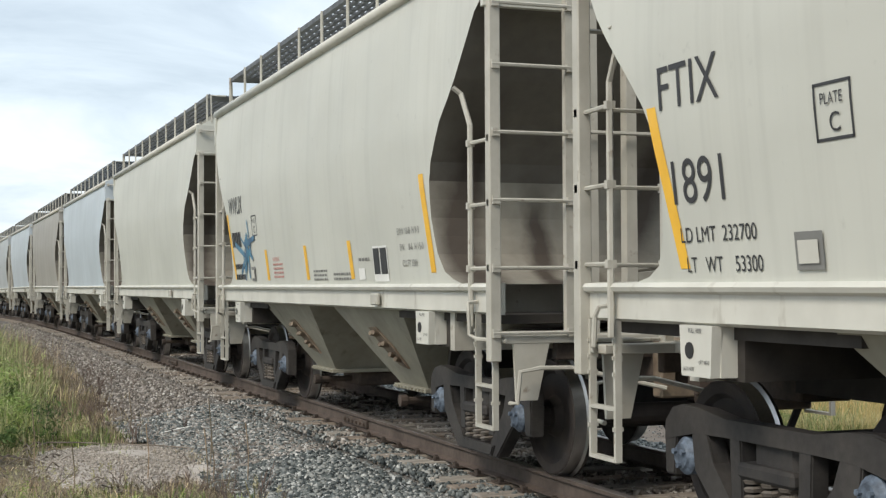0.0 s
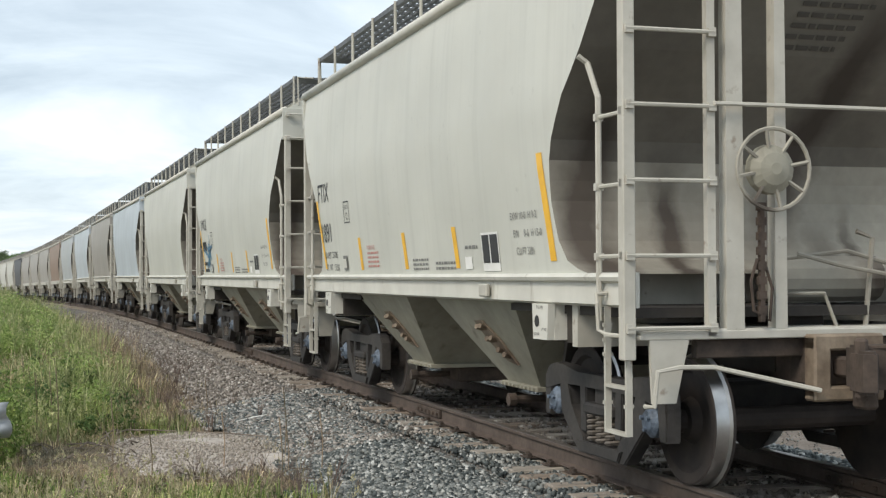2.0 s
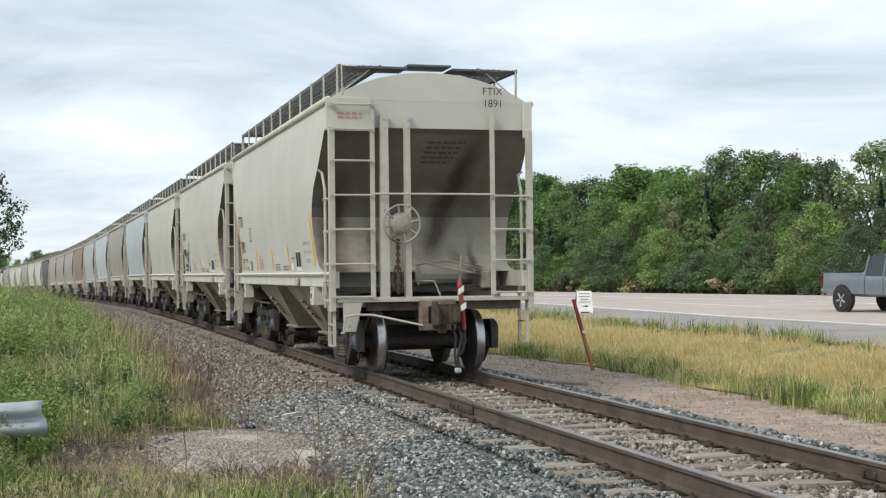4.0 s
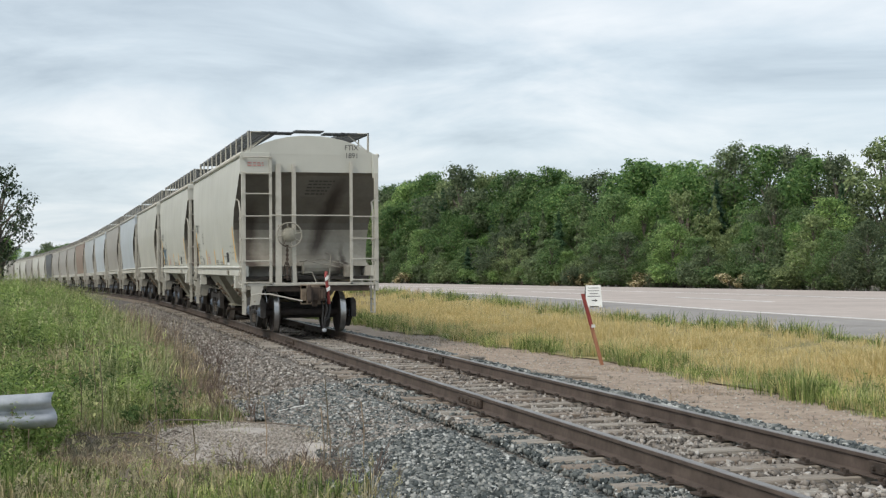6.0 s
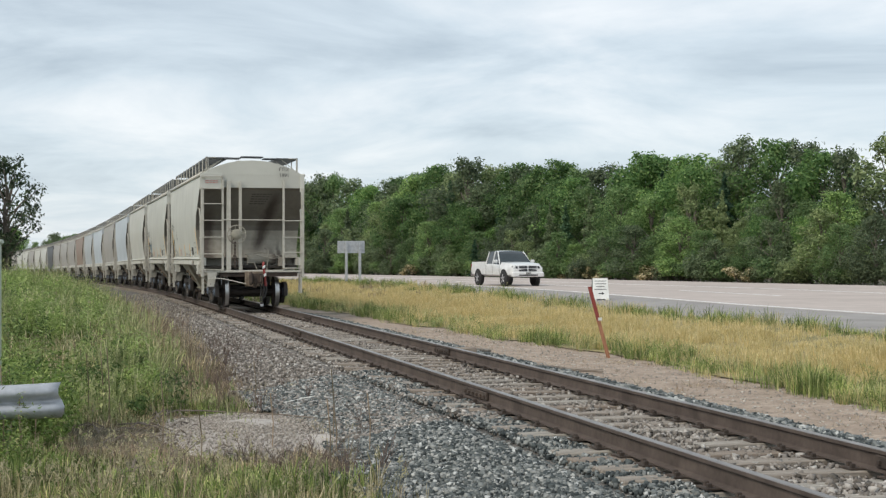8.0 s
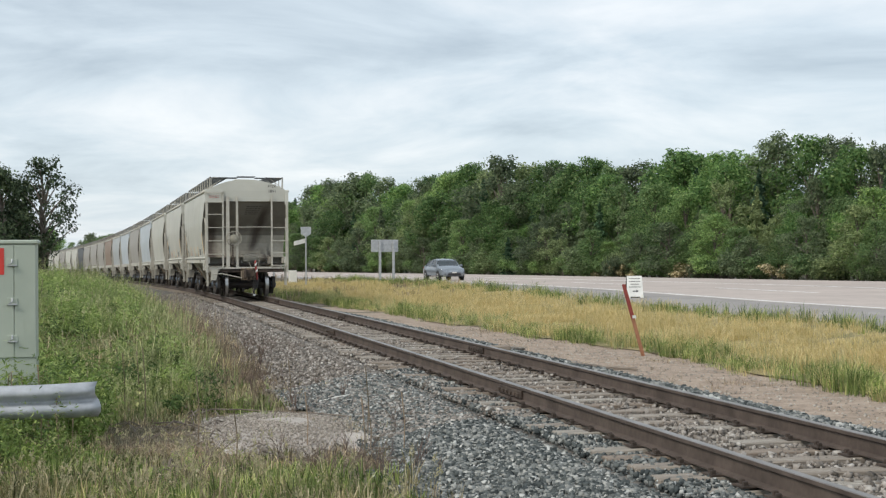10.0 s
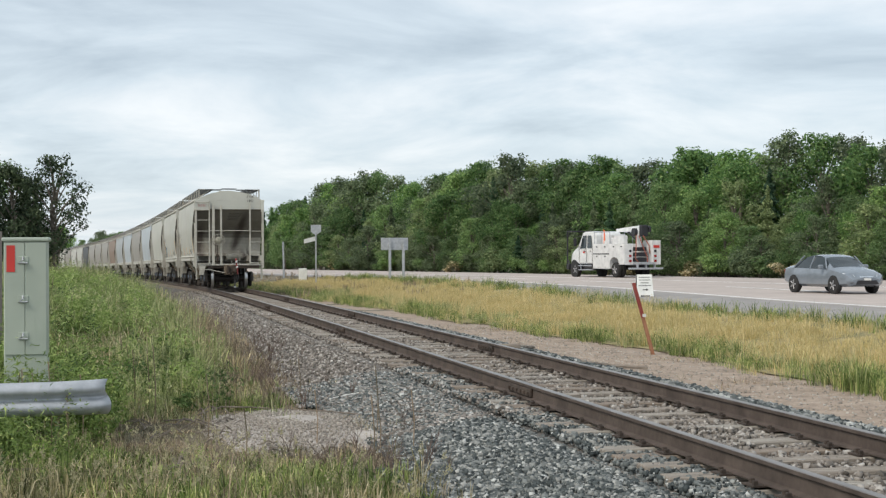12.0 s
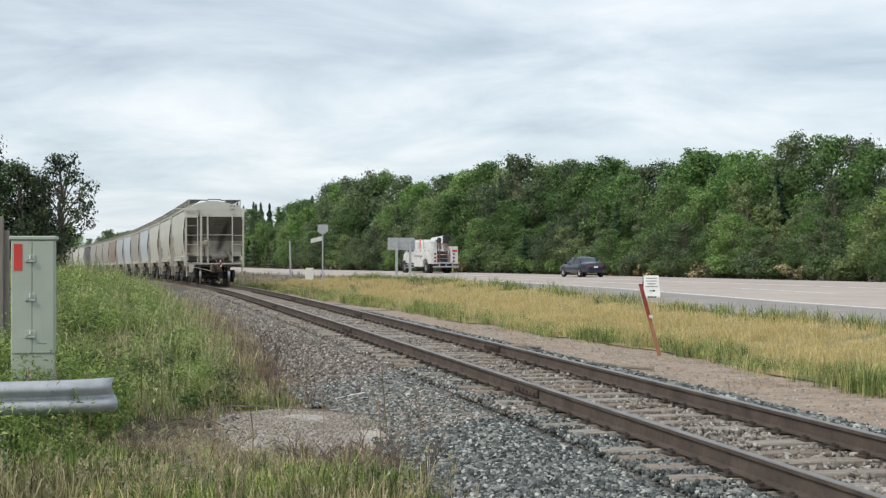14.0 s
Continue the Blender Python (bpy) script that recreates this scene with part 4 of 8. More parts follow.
def coupler(sy):
    bm = B()
    box(bm, -0.08, 0.08, min(sy * 5.4, sy * 5.86), max(sy * 5.4, sy * 5.86), 0.80, 0.94, 0.02)

    def block(outline, z0, z1):
        lo = [bm.verts.new((x * -sy, sy * y, z0)) for x, y in outline]
        hi = [bm.verts.new((x * -sy, sy * y, z1)) for x, y in outline]
        fs = [bm.faces.new(lo), bm.faces.new(hi)]
        for i in range(len(outline)):
            j = (i + 1) % len(outline)
            fs.append(bm.faces.new((lo[i], lo[j], hi[j], hi[i])))
        bmesh.ops.bevel(bm, geom=list({e for f in fs[:2] for e in f.edges}), offset=0.018, segments=2, affect="EDGES")
    block([(-0.15, 5.76), (0.13, 5.76), (0.19, 5.86), (0.20, 5.95), (0.08, 5.97), (0.05, 5.93), (-0.07, 5.92), (-0.17, 5.88)], 0.74, 1.03)
    block([(-0.19, 5.86), (-0.08, 5.92), (-0.09, 6.03), (-0.14, 6.09), (-0.22, 6.05)], 0.72, 1.0)
    block([(0.09, 5.93), (0.21, 5.93), (0.19, 6.06), (0.13, 6.08)], 0.77, 0.99)
    lathe(bm, [(0.68, 0.03), (0.70, 0.045), (1.06, 0.045), (1.08, 0.03)], "z", (0.15 * sy, sy * 5.93, 0), 8)
    box(bm, -0.05, 0.05, min(sy * 5.66, sy * 5.84), max(sy * 5.66, sy * 5.84), 0.60, 0.78, 0.02)
    return bm


def uncoupling_lever(sy):
    bm = B()
    bar(bm, [(-1.38, sy * 5.30, 0.62), (-1.38, sy * 5.44, 0.63), (-1.36, sy * 5.45, 0.86), (-1.2, sy * 5.45, 0.885), (-0.95, sy * 5.45, 0.88), (-0.25, sy * 5.62, 0.72)], 0.017, 6)
    return bm


def air_hose(sy):
    bm = B()
    pts = [(0.33, sy * 5.5, 0.80), (0.35, sy * 5.66, 0.72), (0.33, sy * 5.78, 0.50), (0.28, sy * 5.84, 0.34), (0.2, sy * 5.86, 0.27)]
    bar(bm, pts, 0.028, 7)
    return bm


def brake_gear(sy):
    """Air reservoir, pipes, lever and valve box on the platform, each a mesh of its own."""
    out = [("reservoir", lathe(B(), [(-0.1, 0.02), (-0.08, 0.17), (0.75, 0.17), (0.78, 0.02)], "x", (0, sy * 4.75, 1.46), 14))]
    for pts, r in (([(-0.2, sy * 5.0, 1.60), (0.3, sy * 5.1, 1.66), (0.9, sy * 5.12, 1.50)], 0.016), ([(-0.1, sy * 5.1, 1.64), (0.2, sy * 5.15, 1.56), (0.85, sy * 5.2, 1.44)], 0.016),
                   ([(-0.3, sy * 5.2, 1.12), (-0.3, sy * 5.2, 1.36), (0.05, sy * 5.2, 1.36), (0.15, sy * 5.2, 1.12)], 0.014)):
        out.append(("brake_pipe", bar(B(), pts, r, 6)))
    out.append(("brake_lever", bar(B(), [(0.45, sy * 5.1, 1.12), (0.5, sy * 5.12, 1.75), (0.38, sy * 5.1, 1.8)], 0.02, 6)))
    out.append(("valve_box", box(B(), 0.78, 0.95, min(sy * 5.1, sy * 5.26), max(sy * 5.1, sy * 5.26), 1.24, 1.5, 0.02)))
    return out


def brake_wheel(sy):
    bm = B()
    y, c = sy * (HALF + 0.16), (-0.51, 2.20)
    n = 28
    pts = [(c[0] + 0.275 * math.cos(2 * math.pi * k / n), y, c[1] + 0.275 * math.sin(2 * math.pi * k / n)) for k in range(n + 1)]
    bar(bm, pts, 0.015, 6)
    return bm


def brake_spoke(sy, k):
    y, c, a = sy * (HALF + 0.16), (-0.51, 2.20), 2 * math.pi * k / 8 + 0.2
    return bar(B(), [(c[0] + 0.06 * math.cos(a), y - sy * 0.02, c[1] + 0.06 * math.sin(a)), (c[0] + 0.27 * math.cos(a), y, c[1] + 0.27 * math.sin(a))], 0.014, 5)


def brake_housing(sy):
    bm = B()
    y = sy * (HALF + 0.08)
    lathe(bm, [(y - 0.06, 0.16), (y, 0.17), (y + sy * 0.06, 0.165), (y + sy * 0.10, 0.11), (y + sy * 0.12, 0.04)], "y", (-0.51, 0, 2.20), 18)
    return bm


def brake_chain(sy):
    bm = B()
    y = sy * (HALF + 0.06)
    z = 1.98
    k = 0
    while z > 1.22:
        w = 0.016 if k % 2 else 0.03
        box(bm, -0.55 - w, -0.55 + w, y - 0.02, y + 0.02, z - 0.055, z)
        z -= 0.05
        k += 1
    bar(bm, [(-0.58, y, 1.6), (-0.63, y, 1.45), (-0.61, y, 1.25), (-0.49, y, 1.18), (-0.47, y, 1.4), (-0.53, y, 1.58)], 0.012, 5)
    return bm


def cross_grab(sy):
    bm = B()
    y = sy * (HALF + 0.08)
    bar(bm, [(-0.91, y - sy * 0.06, 2.64), (-0.90, y, 2.64), (0.92, y, 2.64), (0.93, y - sy * 0.06, 2.62)], 0.016, 6)
    return bm


def ladder_bracket(sx, sy):
    """Wide plate under the corner that carries the steps."""
    bm = B()
    x, y0, y1 = sx * 1.28, sy * 5.0, sy * 5.34
    hexa(bm, [(x - 0.07, y1 - 0.015, 0.64), (x + 0.10, y1 - 0.015, 0.64), (x + 0.10, y1 + 0.015, 0.64), (x - 0.07, y1 + 0.015, 0.64)],
         [(x - 0.09, y1 - 0.015, 1.07), (x + 0.20, y1 - 0.015, 1.07), (x + 0.20, y1 + 0.015, 1.07), (x - 0.09, y1 + 0.015, 1.07)])
    return bm


def cross_over(sy):
    """Cross walk on the roof end with its hand rail."""
    bm = B()
    y0, y1 = sorted((sy * 4.75, sy * 5.25))
    for a, b, z in ((-1.36, -0.35, 0.0), (-0.33, 0.33, 0.045), (0.35, 1.36, 0.0)):
        box(bm, a, b, y0, y1, 4.497 + z, 4.525 + z)
    return bm


def cross_over_rail(sx, sy):
    bm = B()
    y = sy * 5.26
    bar(bm, [(sx * 1.33, y, 4.09), (sx * 1.34, y, 4.515), (sx * 1.1, y, 4.515)], 0.014, 5)
    return bm


def hopper_car(paint, label):
    """One two-bay covered hopper car, long axis on y, resting on the rail heads at z 0."""
    car = empty("hopper_car", label=label, category="freight car", group="hopper cars of the train")
    body = part("body", hopper_body(), paint, car, smooth=True)
    sharpen(body.data)
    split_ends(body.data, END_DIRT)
    sharpen(part("roof", roof_mesh(), paint, car, smooth=True).data)
    for s in (-1, 1):
        part("eave", eave(s), SILL_PAINT, car, smooth=True)
        board = part("running_board", running_board(s), GRATING, car, "dark steel grating walkway")
        for k in range(11):
            part("post", board_post(s, -5.15 + k * 1.03), LADDER_PAINT, board)
        part("sill", sill(s), SILL_PAINT, car, "cream side sill")
        for y in (-3.74, 3.93):
            pad = part("jacking_pad", jack_pad(s, y), SILL_PAINT, car)
            part("hole", pad_hole(s, y + 0.06), RUBBER, pad)
        bm = B()
        box(bm, s * 1.53 - 0.02, s * 1.53 + 0.02, -2.54, -2.34, 1.31, 1.42, 0.01)
        part("bracket", bm, LADDER_PAINT, car)
    for y in (-3.3, -1.1, 1.1, 3.3):
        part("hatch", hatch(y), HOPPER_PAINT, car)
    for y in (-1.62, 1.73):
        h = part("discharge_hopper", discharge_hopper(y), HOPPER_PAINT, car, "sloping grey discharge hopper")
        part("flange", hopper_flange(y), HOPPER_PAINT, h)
        part("gate", hopper_gate(y), RUSTY_IRON, h)
        for s in (-1, 1):
            part("inspection_plate", hopper_door(s, y), STRIKER_PAINT, h, "rusty bolted inspection plate")
    bm = B()
    box(bm, -0.2, 0.2, -4.95, 4.95, 0.80, 1.28)
    part("centre_sill", bm, UNDERFRAME, car)
    for sy in (-1, 1):
        bm = B()
        y0, y1 = sorted((sy * 2.7, sy * 5.12))
        box(bm, -1.38, 1.38, y0, y1, 1.20, 1.27)
        part("shear_plate", bm, UNDERFRAME, car)
        bm = B()
        box(bm, -1.36, 1.36, sy * 3.9 - 0.2, sy * 3.9 + 0.2, 0.98, 1.21)
        part("body_bolster", bm, UNDERFRAME, car)
        # added near-black plate, no car part: stands for the dark beside the truck
        bm = B()
        hexa(bm, [(-0.85, sy * 2.55 - 0.03, 0.70), (0.85, sy * 2.55 - 0.03, 0.70), (0.85, sy * 2.55 + 0.03, 0.70), (-0.85, sy * 2.55 + 0.03, 0.70)],
             [(-0.95, sy * 3.0 - 0.03, 1.27), (0.95, sy * 3.0 - 0.03, 1.27), (0.95, sy * 3.0 + 0.03, 1.27), (-0.95, sy * 3.0 + 0.03, 1.27)])
        part("slope_plate", bm, UNDERFRAME, car)
        for a in (-0.45, 0.45):
            bm = B()
            box(bm, -0.9, 0.9, sy * 3.9 + a - 0.05, sy * 3.9 + a + 0.05, 0.30, 0.46, 0.02)
            part("brake_beam", bm, CAST_IRON, car)
    for sy in (-1, 1):
        for sx in (-1, 1):
            part("corner_post", corner_post(sx, sy), LADDER_PAINT, car)
            part("side_ladder", side_ladder(sx, sy), LADDER_PAINT, car)
            part("stirrup", stirrup(sx, sy), LADDER_PAINT, car)
            part("grab_iron", corner_grab(sx, sy), LADDER_PAINT, car)
            part("end_ladder", end_ladder(sx, sy, sx < 0), LADDER_PAINT, car)
            if sx < 0:
                part("step_bracket", ladder_bracket(sx, sy), LADDER_PAINT, car)
            part("end_panel", end_panel(sx, sy), paint, car)
            part("hand_rail", cross_over_rail(sx, sy), LADDER_PAINT, car)
        for x in (-0.73, -0.38):
            part("end_post", end_post(x, sy), LADDER_PAINT, car)
        part("platform", end_platform(sy), LADDER_PAINT, car)
        part("draft_sill", draft_sill(sy), RUSTY_IRON, car)
        part("striker", striker(sy), STRIKER_PAINT, car, "tan grimy striker casting")
        part("end_beam", end_beam(sy), RUSTY_IRON, car)
        part("coupler", coupler(sy), RUSTY_IRON, car, "rusty knuckle coupler")
        part("uncoupling_lever", uncoupling_lever(sy), LADDER_PAINT, car)
        part("air_hose", air_hose(sy), RUBBER, car)
        for name, bm in brake_gear(sy):
            part(name, bm, END_DIRT, car)
        part("grab_iron", cross_grab(sy), LADDER_PAINT, car)
        part("cross_walk", cross_over(sy), GRATING, car)
        bm = B()
        lathe(bm, [(-0.12, 0.16), (0.12, 0.16)], "x", (0, sy * 2.6, 0.9), 10)
        part("brake_cylinder", bm, CAST_IRON, car)
    fr = side_frame_mesh()
    me_f = bpy.data.meshes.new("side_frame")
    bmesh.ops.recalc_face_normals(fr, faces=fr.faces)
    fr.to_mesh(me_f)
    fr.free()
    me_f.materials.append(CAST_IRON)
    ws = wheelset_mesh()
    me_w = bpy.data.meshes.new("wheelset")
    bmesh.ops.recalc_face_normals(ws, faces=ws.faces)
    ws.to_mesh(me_w)
    ws.free()
    me_w.materials.append(WHEEL_RUST)
    wheel_tread(me_w)
    me_w.polygons.foreach_set("use_smooth", [True] * len(me_w.polygons))
    sharpen(me_w, 0.45)
    for ty in (-TRUCK, TRUCK):
        bm = B()
        box(bm, -1.06, 1.06, ty - 0.2, ty + 0.2, 0.44, 0.66, 0.03)
        part("bolster", bm, CAST_IRON, car)
        for s in (-1, 1):
            f = part("side_frame", me_f, None, car, "black cast truck side frame")
            f.matrix_basis = pose(0, ty, 0, 0, 0, 0 if s < 0 else 180)
            for c in (-0.17, 0.0, 0.17):
                part("spring", spring_mesh(c), SPRING_STEEL, f)
            for a in (-AXLE, AXLE):
                part("bearing_cap", bearing_cap(a), CAP_BLUE, f, "blue bearing cap")
        for a in (-AXLE, AXLE):
            w = part("wheelset", me_w, None, car, "steel wheels with bright treads on one axle")
            w.matrix_basis = pose(0, ty + a, WHEEL_R)
    return car


def car_letters(car, text, y, z, height, mat, side=-1, squeeze=1.0, name="lettering"):
    """Block letters that follow the curve of the tank's near side; y is where the line begins, reading away to the rear."""
    cu = bpy.data.curves.new("lettering", "FONT")
    cu.body, cu.size = text, height * 1.38
    ob = bpy.data.objects.new("lettering", cu)
    scene.collection.objects.link(ob)
    dg = bpy.context.evaluated_depsgraph_get()
    me = bpy.data.meshes.new_from_object(ob.evaluated_get(dg))
    bpy.data.objects.remove(ob)
    for v in me.vertices:
        zz = z + v.co.y
        v.co = Vector((side * (side_w(zz) + 0.006), y - v.co.x * squeeze, zz))
    me.materials.clear()
    me.materials.append(mat)
    if height < 0.2:
        return part(name, me, None, car)
    for k, piece in enumerate(loose_pieces(me)):
        part("letter", piece, mat, car)


def loose_pieces(me):
    """The separate letters of a line of lettering, each as a bmesh."""
    bm = bmesh.new()
    bm.from_mesh(me)
    left, out = set(bm.verts), []
    while left:
        found, stack = set(), [next(iter(left))]
        while stack:
            v = stack.pop()
            if v not in found:
                found.add(v)
                stack += [e.other_vert(v) for e in v.link_edges]
        left -= found
        one = bmesh.new()
        to = {v: one.verts.new(v.co) for v in found}
        for f in {f for v in found for f in v.link_faces}:
            one.faces.new([to[v] for v in f.verts])
        out.append(one)
    bm.free()
    return out


def car_patch(car, name, y0, y1, z0, z1, mat, lean=0.0, lift=0.004, label=""):
    """A painted panel that follows the curve of the tank's side; lean shifts its top."""
    verts, faces = [], []
    n = max(2, int((z1 - z0) / 0.12) + 1)
    for i in range(n + 1):
        z = z0 + (z1 - z0) * i / n
        s = lean * i / n
        x = -(side_w(z) + lift)
        verts += [(x, y0 + s, z), (x, y1 + s, z)]
        if i:
            faces.append((2 * i - 2, 2 * i - 1, 2 * i + 1, 2 * i))
    return part(name, mesh_from(name, verts, faces, mat), None, car, label)


def ink_bars(car, y, z, width, rows, pitch, mat, seed=0):
    """Small writing that cannot be read: plain bars."""
    r = random.Random(seed)
    verts, faces = [], []
    for k in range(rows):
        a = y
        while a > y - width:
            w = r.uniform(0.04, 0.12)
            zz = z - k * pitch
            b = max(y - width, a - w)
            i = len(verts)
            for q in (zz, zz + pitch * 0.5):
                x = -(side_w(q) + 0.005)
                verts += [(x, a, q), (x, b, q)]
            faces.append((i, i + 1, i + 3, i + 2))
            a = b - 0.025
    return part("small_print", mesh_from("small_print", verts, faces, mat), None, car)


def decorate_end_car(car, first):
    """Marks on the near side: reporting marks, dimension data, reflectors, consolidated stencil."""
    car_patch(car, "reflector", 3.99, 4.09, 1.58, 2.48, YELLOW, 0.22, label="yellow reflector strip")
    car_patch(car, "reflector", -4.08, -3.96, 1.60, 2.42, YELLOW, 0.10, label="yellow reflector strip")
    for y in (2.05, 0.1, -1.65):
        car_patch(car, "reflector", y - 0.06, y + 0.06, 1.56, 1.94, YELLOW, 0.05)
    for y in (-3.74, 3.93):
        pad_letters(car, "PULL HERE", y, 1.235, 0.026)
        pad_letters(car, "LIFT HERE", y - 0.09, 1.07, 0.022)
        pad_letters(car, "JACK HERE", y + 0.07, 1.03, 0.022)
    if first:
        car_letters(car, "FTIX", 4.185, 2.45, 0.25, BLACK_INK, squeeze=0.92)
        car_letters(car, "1891", 4.15, 1.93, 0.25, BLACK_INK, squeeze=0.94)
        car_letters(car, "LD LMT  232700", 4.06, 1.72, 0.085, BLACK_INK, squeeze=0.92)
        car_letters(car, "LT   WT    53300", 4.02, 1.56, 0.085, BLACK_INK, squeeze=0.88)
    else:
        car_letters(car, "WWUX", 4.14, 2.46, 0.25, BLACK_INK, squeeze=0.72)
        ink_bars(car, 4.05, 2.02, 0.55, 1, 0.4, BLACK_INK, 3)
        ink_bars(car, 4.02, 1.72, 0.62, 2, 0.14, BLACK_INK, 4)
        graffiti(car)
    for y0, y1, z0, z1 in ((2.47, 2.75, 2.385, 2.40), (2.47, 2.75, 2.135, 2.15), (2.47, 2.485, 2.135, 2.395), (2.735, 2.75, 2.135, 2.395)):
        car_patch(car, "plate_border", y0, y1, z0, z1, BLACK_INK)
    car_letters(car, "PLATE", 2.70, 2.30, 0.055, BLACK_INK, squeeze=0.8)
    car_letters(car, "C", 2.645, 2.175, 0.09, BLACK_INK)
    car_patch(car, "card_holder", 2.77, 2.99, 1.56, 1.74, FADED_INK, 0, 0.012)
    car_patch(car, "card", 2.80, 2.96, 1.59, 1.70, SILL_PAINT, 0, 0.02)
    car_letters(car, "WARNING", 1.76, 1.79, 0.055, PINK_INK)
    ink_bars(car, 1.75, 1.74, 0.5, 4, 0.05, PINK_INK, 7)
    ink_bars(car, -0.15, 1.64, 0.55, 3, 0.045, FADED_INK, 8)
    ink_bars(car, -0.95, 1.60, 0.62, 2, 0.05, FADED_INK, 9)
    car_patch(car, "data_plate", -2.08, -1.88, 1.55, 1.66, WHITE_INK, 0, 0.006)
    ink_bars(car, -1.90, 1.73, 0.35, 1, 0.06, FADED_INK, 10)
    pl = car_patch(car, "stencil_plate", -2.82, -2.38, 1.53, 1.86, WHITE_INK, 0, 0.006, "black and white stencil plate")
    car_patch(car, "stencil_field", -2.58, -2.40, 1.60, 1.84, BLACK_INK, 0, 0.009)
    car_patch(car, "stencil_field", -2.80, -2.61, 1.60, 1.84, BLACK_INK, 0, 0.009)
    ink_bars(car, -2.42, 1.55, 0.36, 1, 0.05, BLACK_INK, 11)
    car_letters(car, "EXW 10-8  H 9-3", -3.16, 1.94, 0.06, FADED_INK)
    car_letters(car, "EW     8-6  H 15-0", -3.20, 1.80, 0.06, FADED_INK)
    car_letters(car, "CU.FT 3281", -3.24, 1.66, 0.06, FADED_INK)


def pad_letters(car, text, y, z, height):
    """Small black words on the jacking pads' outer face."""
    cu = bpy.data.curves.new("lettering", "FONT")
    cu.body, cu.size, cu.align_x = text, height * 1.38, "CENTER"
    ob = bpy.data.objects.new("lettering", cu)
    scene.collection.objects.link(ob)
    me = bpy.data.meshes.new_from_object(ob.evaluated_get(bpy.context.evaluated_depsgraph_get()))
    bpy.data.objects.remove(ob)
    for v in me.vertices:
        v.co = Vector((-1.5235, y - v.co.x * 0.8, z + v.co.y))
    me.materials.clear()
    me.materials.append(BLACK_INK)
    part("lettering", me, None, car)


def graffiti(car):
    """A loose tangle of blue spray paint strokes."""
    r = random.Random(12)
    verts, faces = [], []
    for k in range(16):
        y, z = 3.25 + r.uniform(-0.3, 0.35), 1.72 + r.uniform(-0.02, 0.5)
        a, L, w = r.uniform(0, 3.14), r.uniform(0.12, 0.34), r.uniform(0.015, 0.04)
        i = len(verts)
        for u, v in ((-1, -1), (1, -1), (1, 1), (-1, 1)):
            yy, zz = y + u * L * math.cos(a) - v * w * math.sin(a), z + u * L * math.sin(a) + v * w * math.cos(a)
            verts.append((-(side_w(zz) + 0.005 + 0.0006 * k), yy, zz))
        faces.append((i, i + 1, i + 2, i + 3))
    part("graffiti", mesh_from("graffiti", verts, faces, GRAFFITI), None, car, "blue spray-painted tangle")


def flat_letters(car, text, x, y, z, height, mat):
    """Letters on the rear end panel, facing back along the track."""
    cu = bpy.data.curves.new("lettering", "FONT")
    cu.body, cu.size = text, height * 1.38
    ob = bpy.data.objects.new("lettering", cu)
    scene.collection.objects.link(ob)
    me = bpy.data.meshes.new_from_object(ob.evaluated_get(bpy.context.evaluated_depsgraph_get()))
    bpy.data.objects.remove(ob)
    for v in me.vertices:
        v.co = Vector((x + v.co.x, y, z + v.co.y))
    me.materials.clear()
    me.materials.append(mat)
    part("lettering", me, None, car)


def rear_marker(car):
    """Red and white striped marker strapped beside the last coupler, and the hoses that hang under it."""
    bm = B()
    bar(bm, [(0.30, -5.86, 0.66), (0.27, -5.9, 0.95), (0.22, -5.92, 1.30), (0.24, -5.90, 1.37)], 0.036, 8)
    m = part("rear_marker", bm, RED_FLAG, car, "red and white striped rear marker")
    for z, x in ((0.92, 0.275), (1.16, 0.243)):
        bm = B()
        hexa(bm, [(x - 0.042, -5.962, z), (x + 0.034, -5.962, z + 0.05), (x + 0.034, -5.93, z + 0.05), (x - 0.042, -5.93, z)], [(x - 0.045, -5.962, z + 0.085), (x + 0.032, -5.962, z + 0.135), (x + 0.032, -5.93, z + 0.135), (x - 0.045, -5.93, z + 0.085)])
        part("stripe", bm, WHITE_INK, m)
    for dx in (0.0, 0.09):
        bm = B()
        bar(bm, [(0.14 + dx, -5.8, 0.72), (0.16 + dx, -5.92, 0.55), (0.13 + dx * 0.5, -5.95, 0.30), (0.15 + dx * 0.4, -5.97, 0.11)], 0.019, 7)
        part("hose", bm, RUBBER, car)
    bm = B()
    box(bm, 0.12, 0.22, -6.0, -5.94, 0.04, 0.12, 0.02)
    part("glad_hand", bm, GALVANISED, car, "bright metal hose coupling")


LAST = hopper_car(PAINT_PALE, "pale grey covered hopper car with yellow reflectors, a red marker behind")
PLAIN_CAR = copy_thing(LAST, Matrix())
decorate_end_car(LAST, True)
BRAKE_WHEEL = part("brake_wheel", brake_wheel(-1), END_DIRT, LAST, "spoked round brake wheel")
for k in range(8):
    part("spoke", brake_spoke(-1, k), END_DIRT, BRAKE_WHEEL)
part("brake_housing", brake_housing(-1), HOPPER_PAINT, LAST)
part("brake_chain", brake_chain(-1), RUSTY_IRON, LAST)
flat_letters(LAST, "FTIX", 0.78, -5.345, 4.13, 0.115, BLACK_INK)
flat_letters(LAST, "1891", 0.79, -5.345, 3.95, 0.115, BLACK_INK)
rear_marker(LAST)


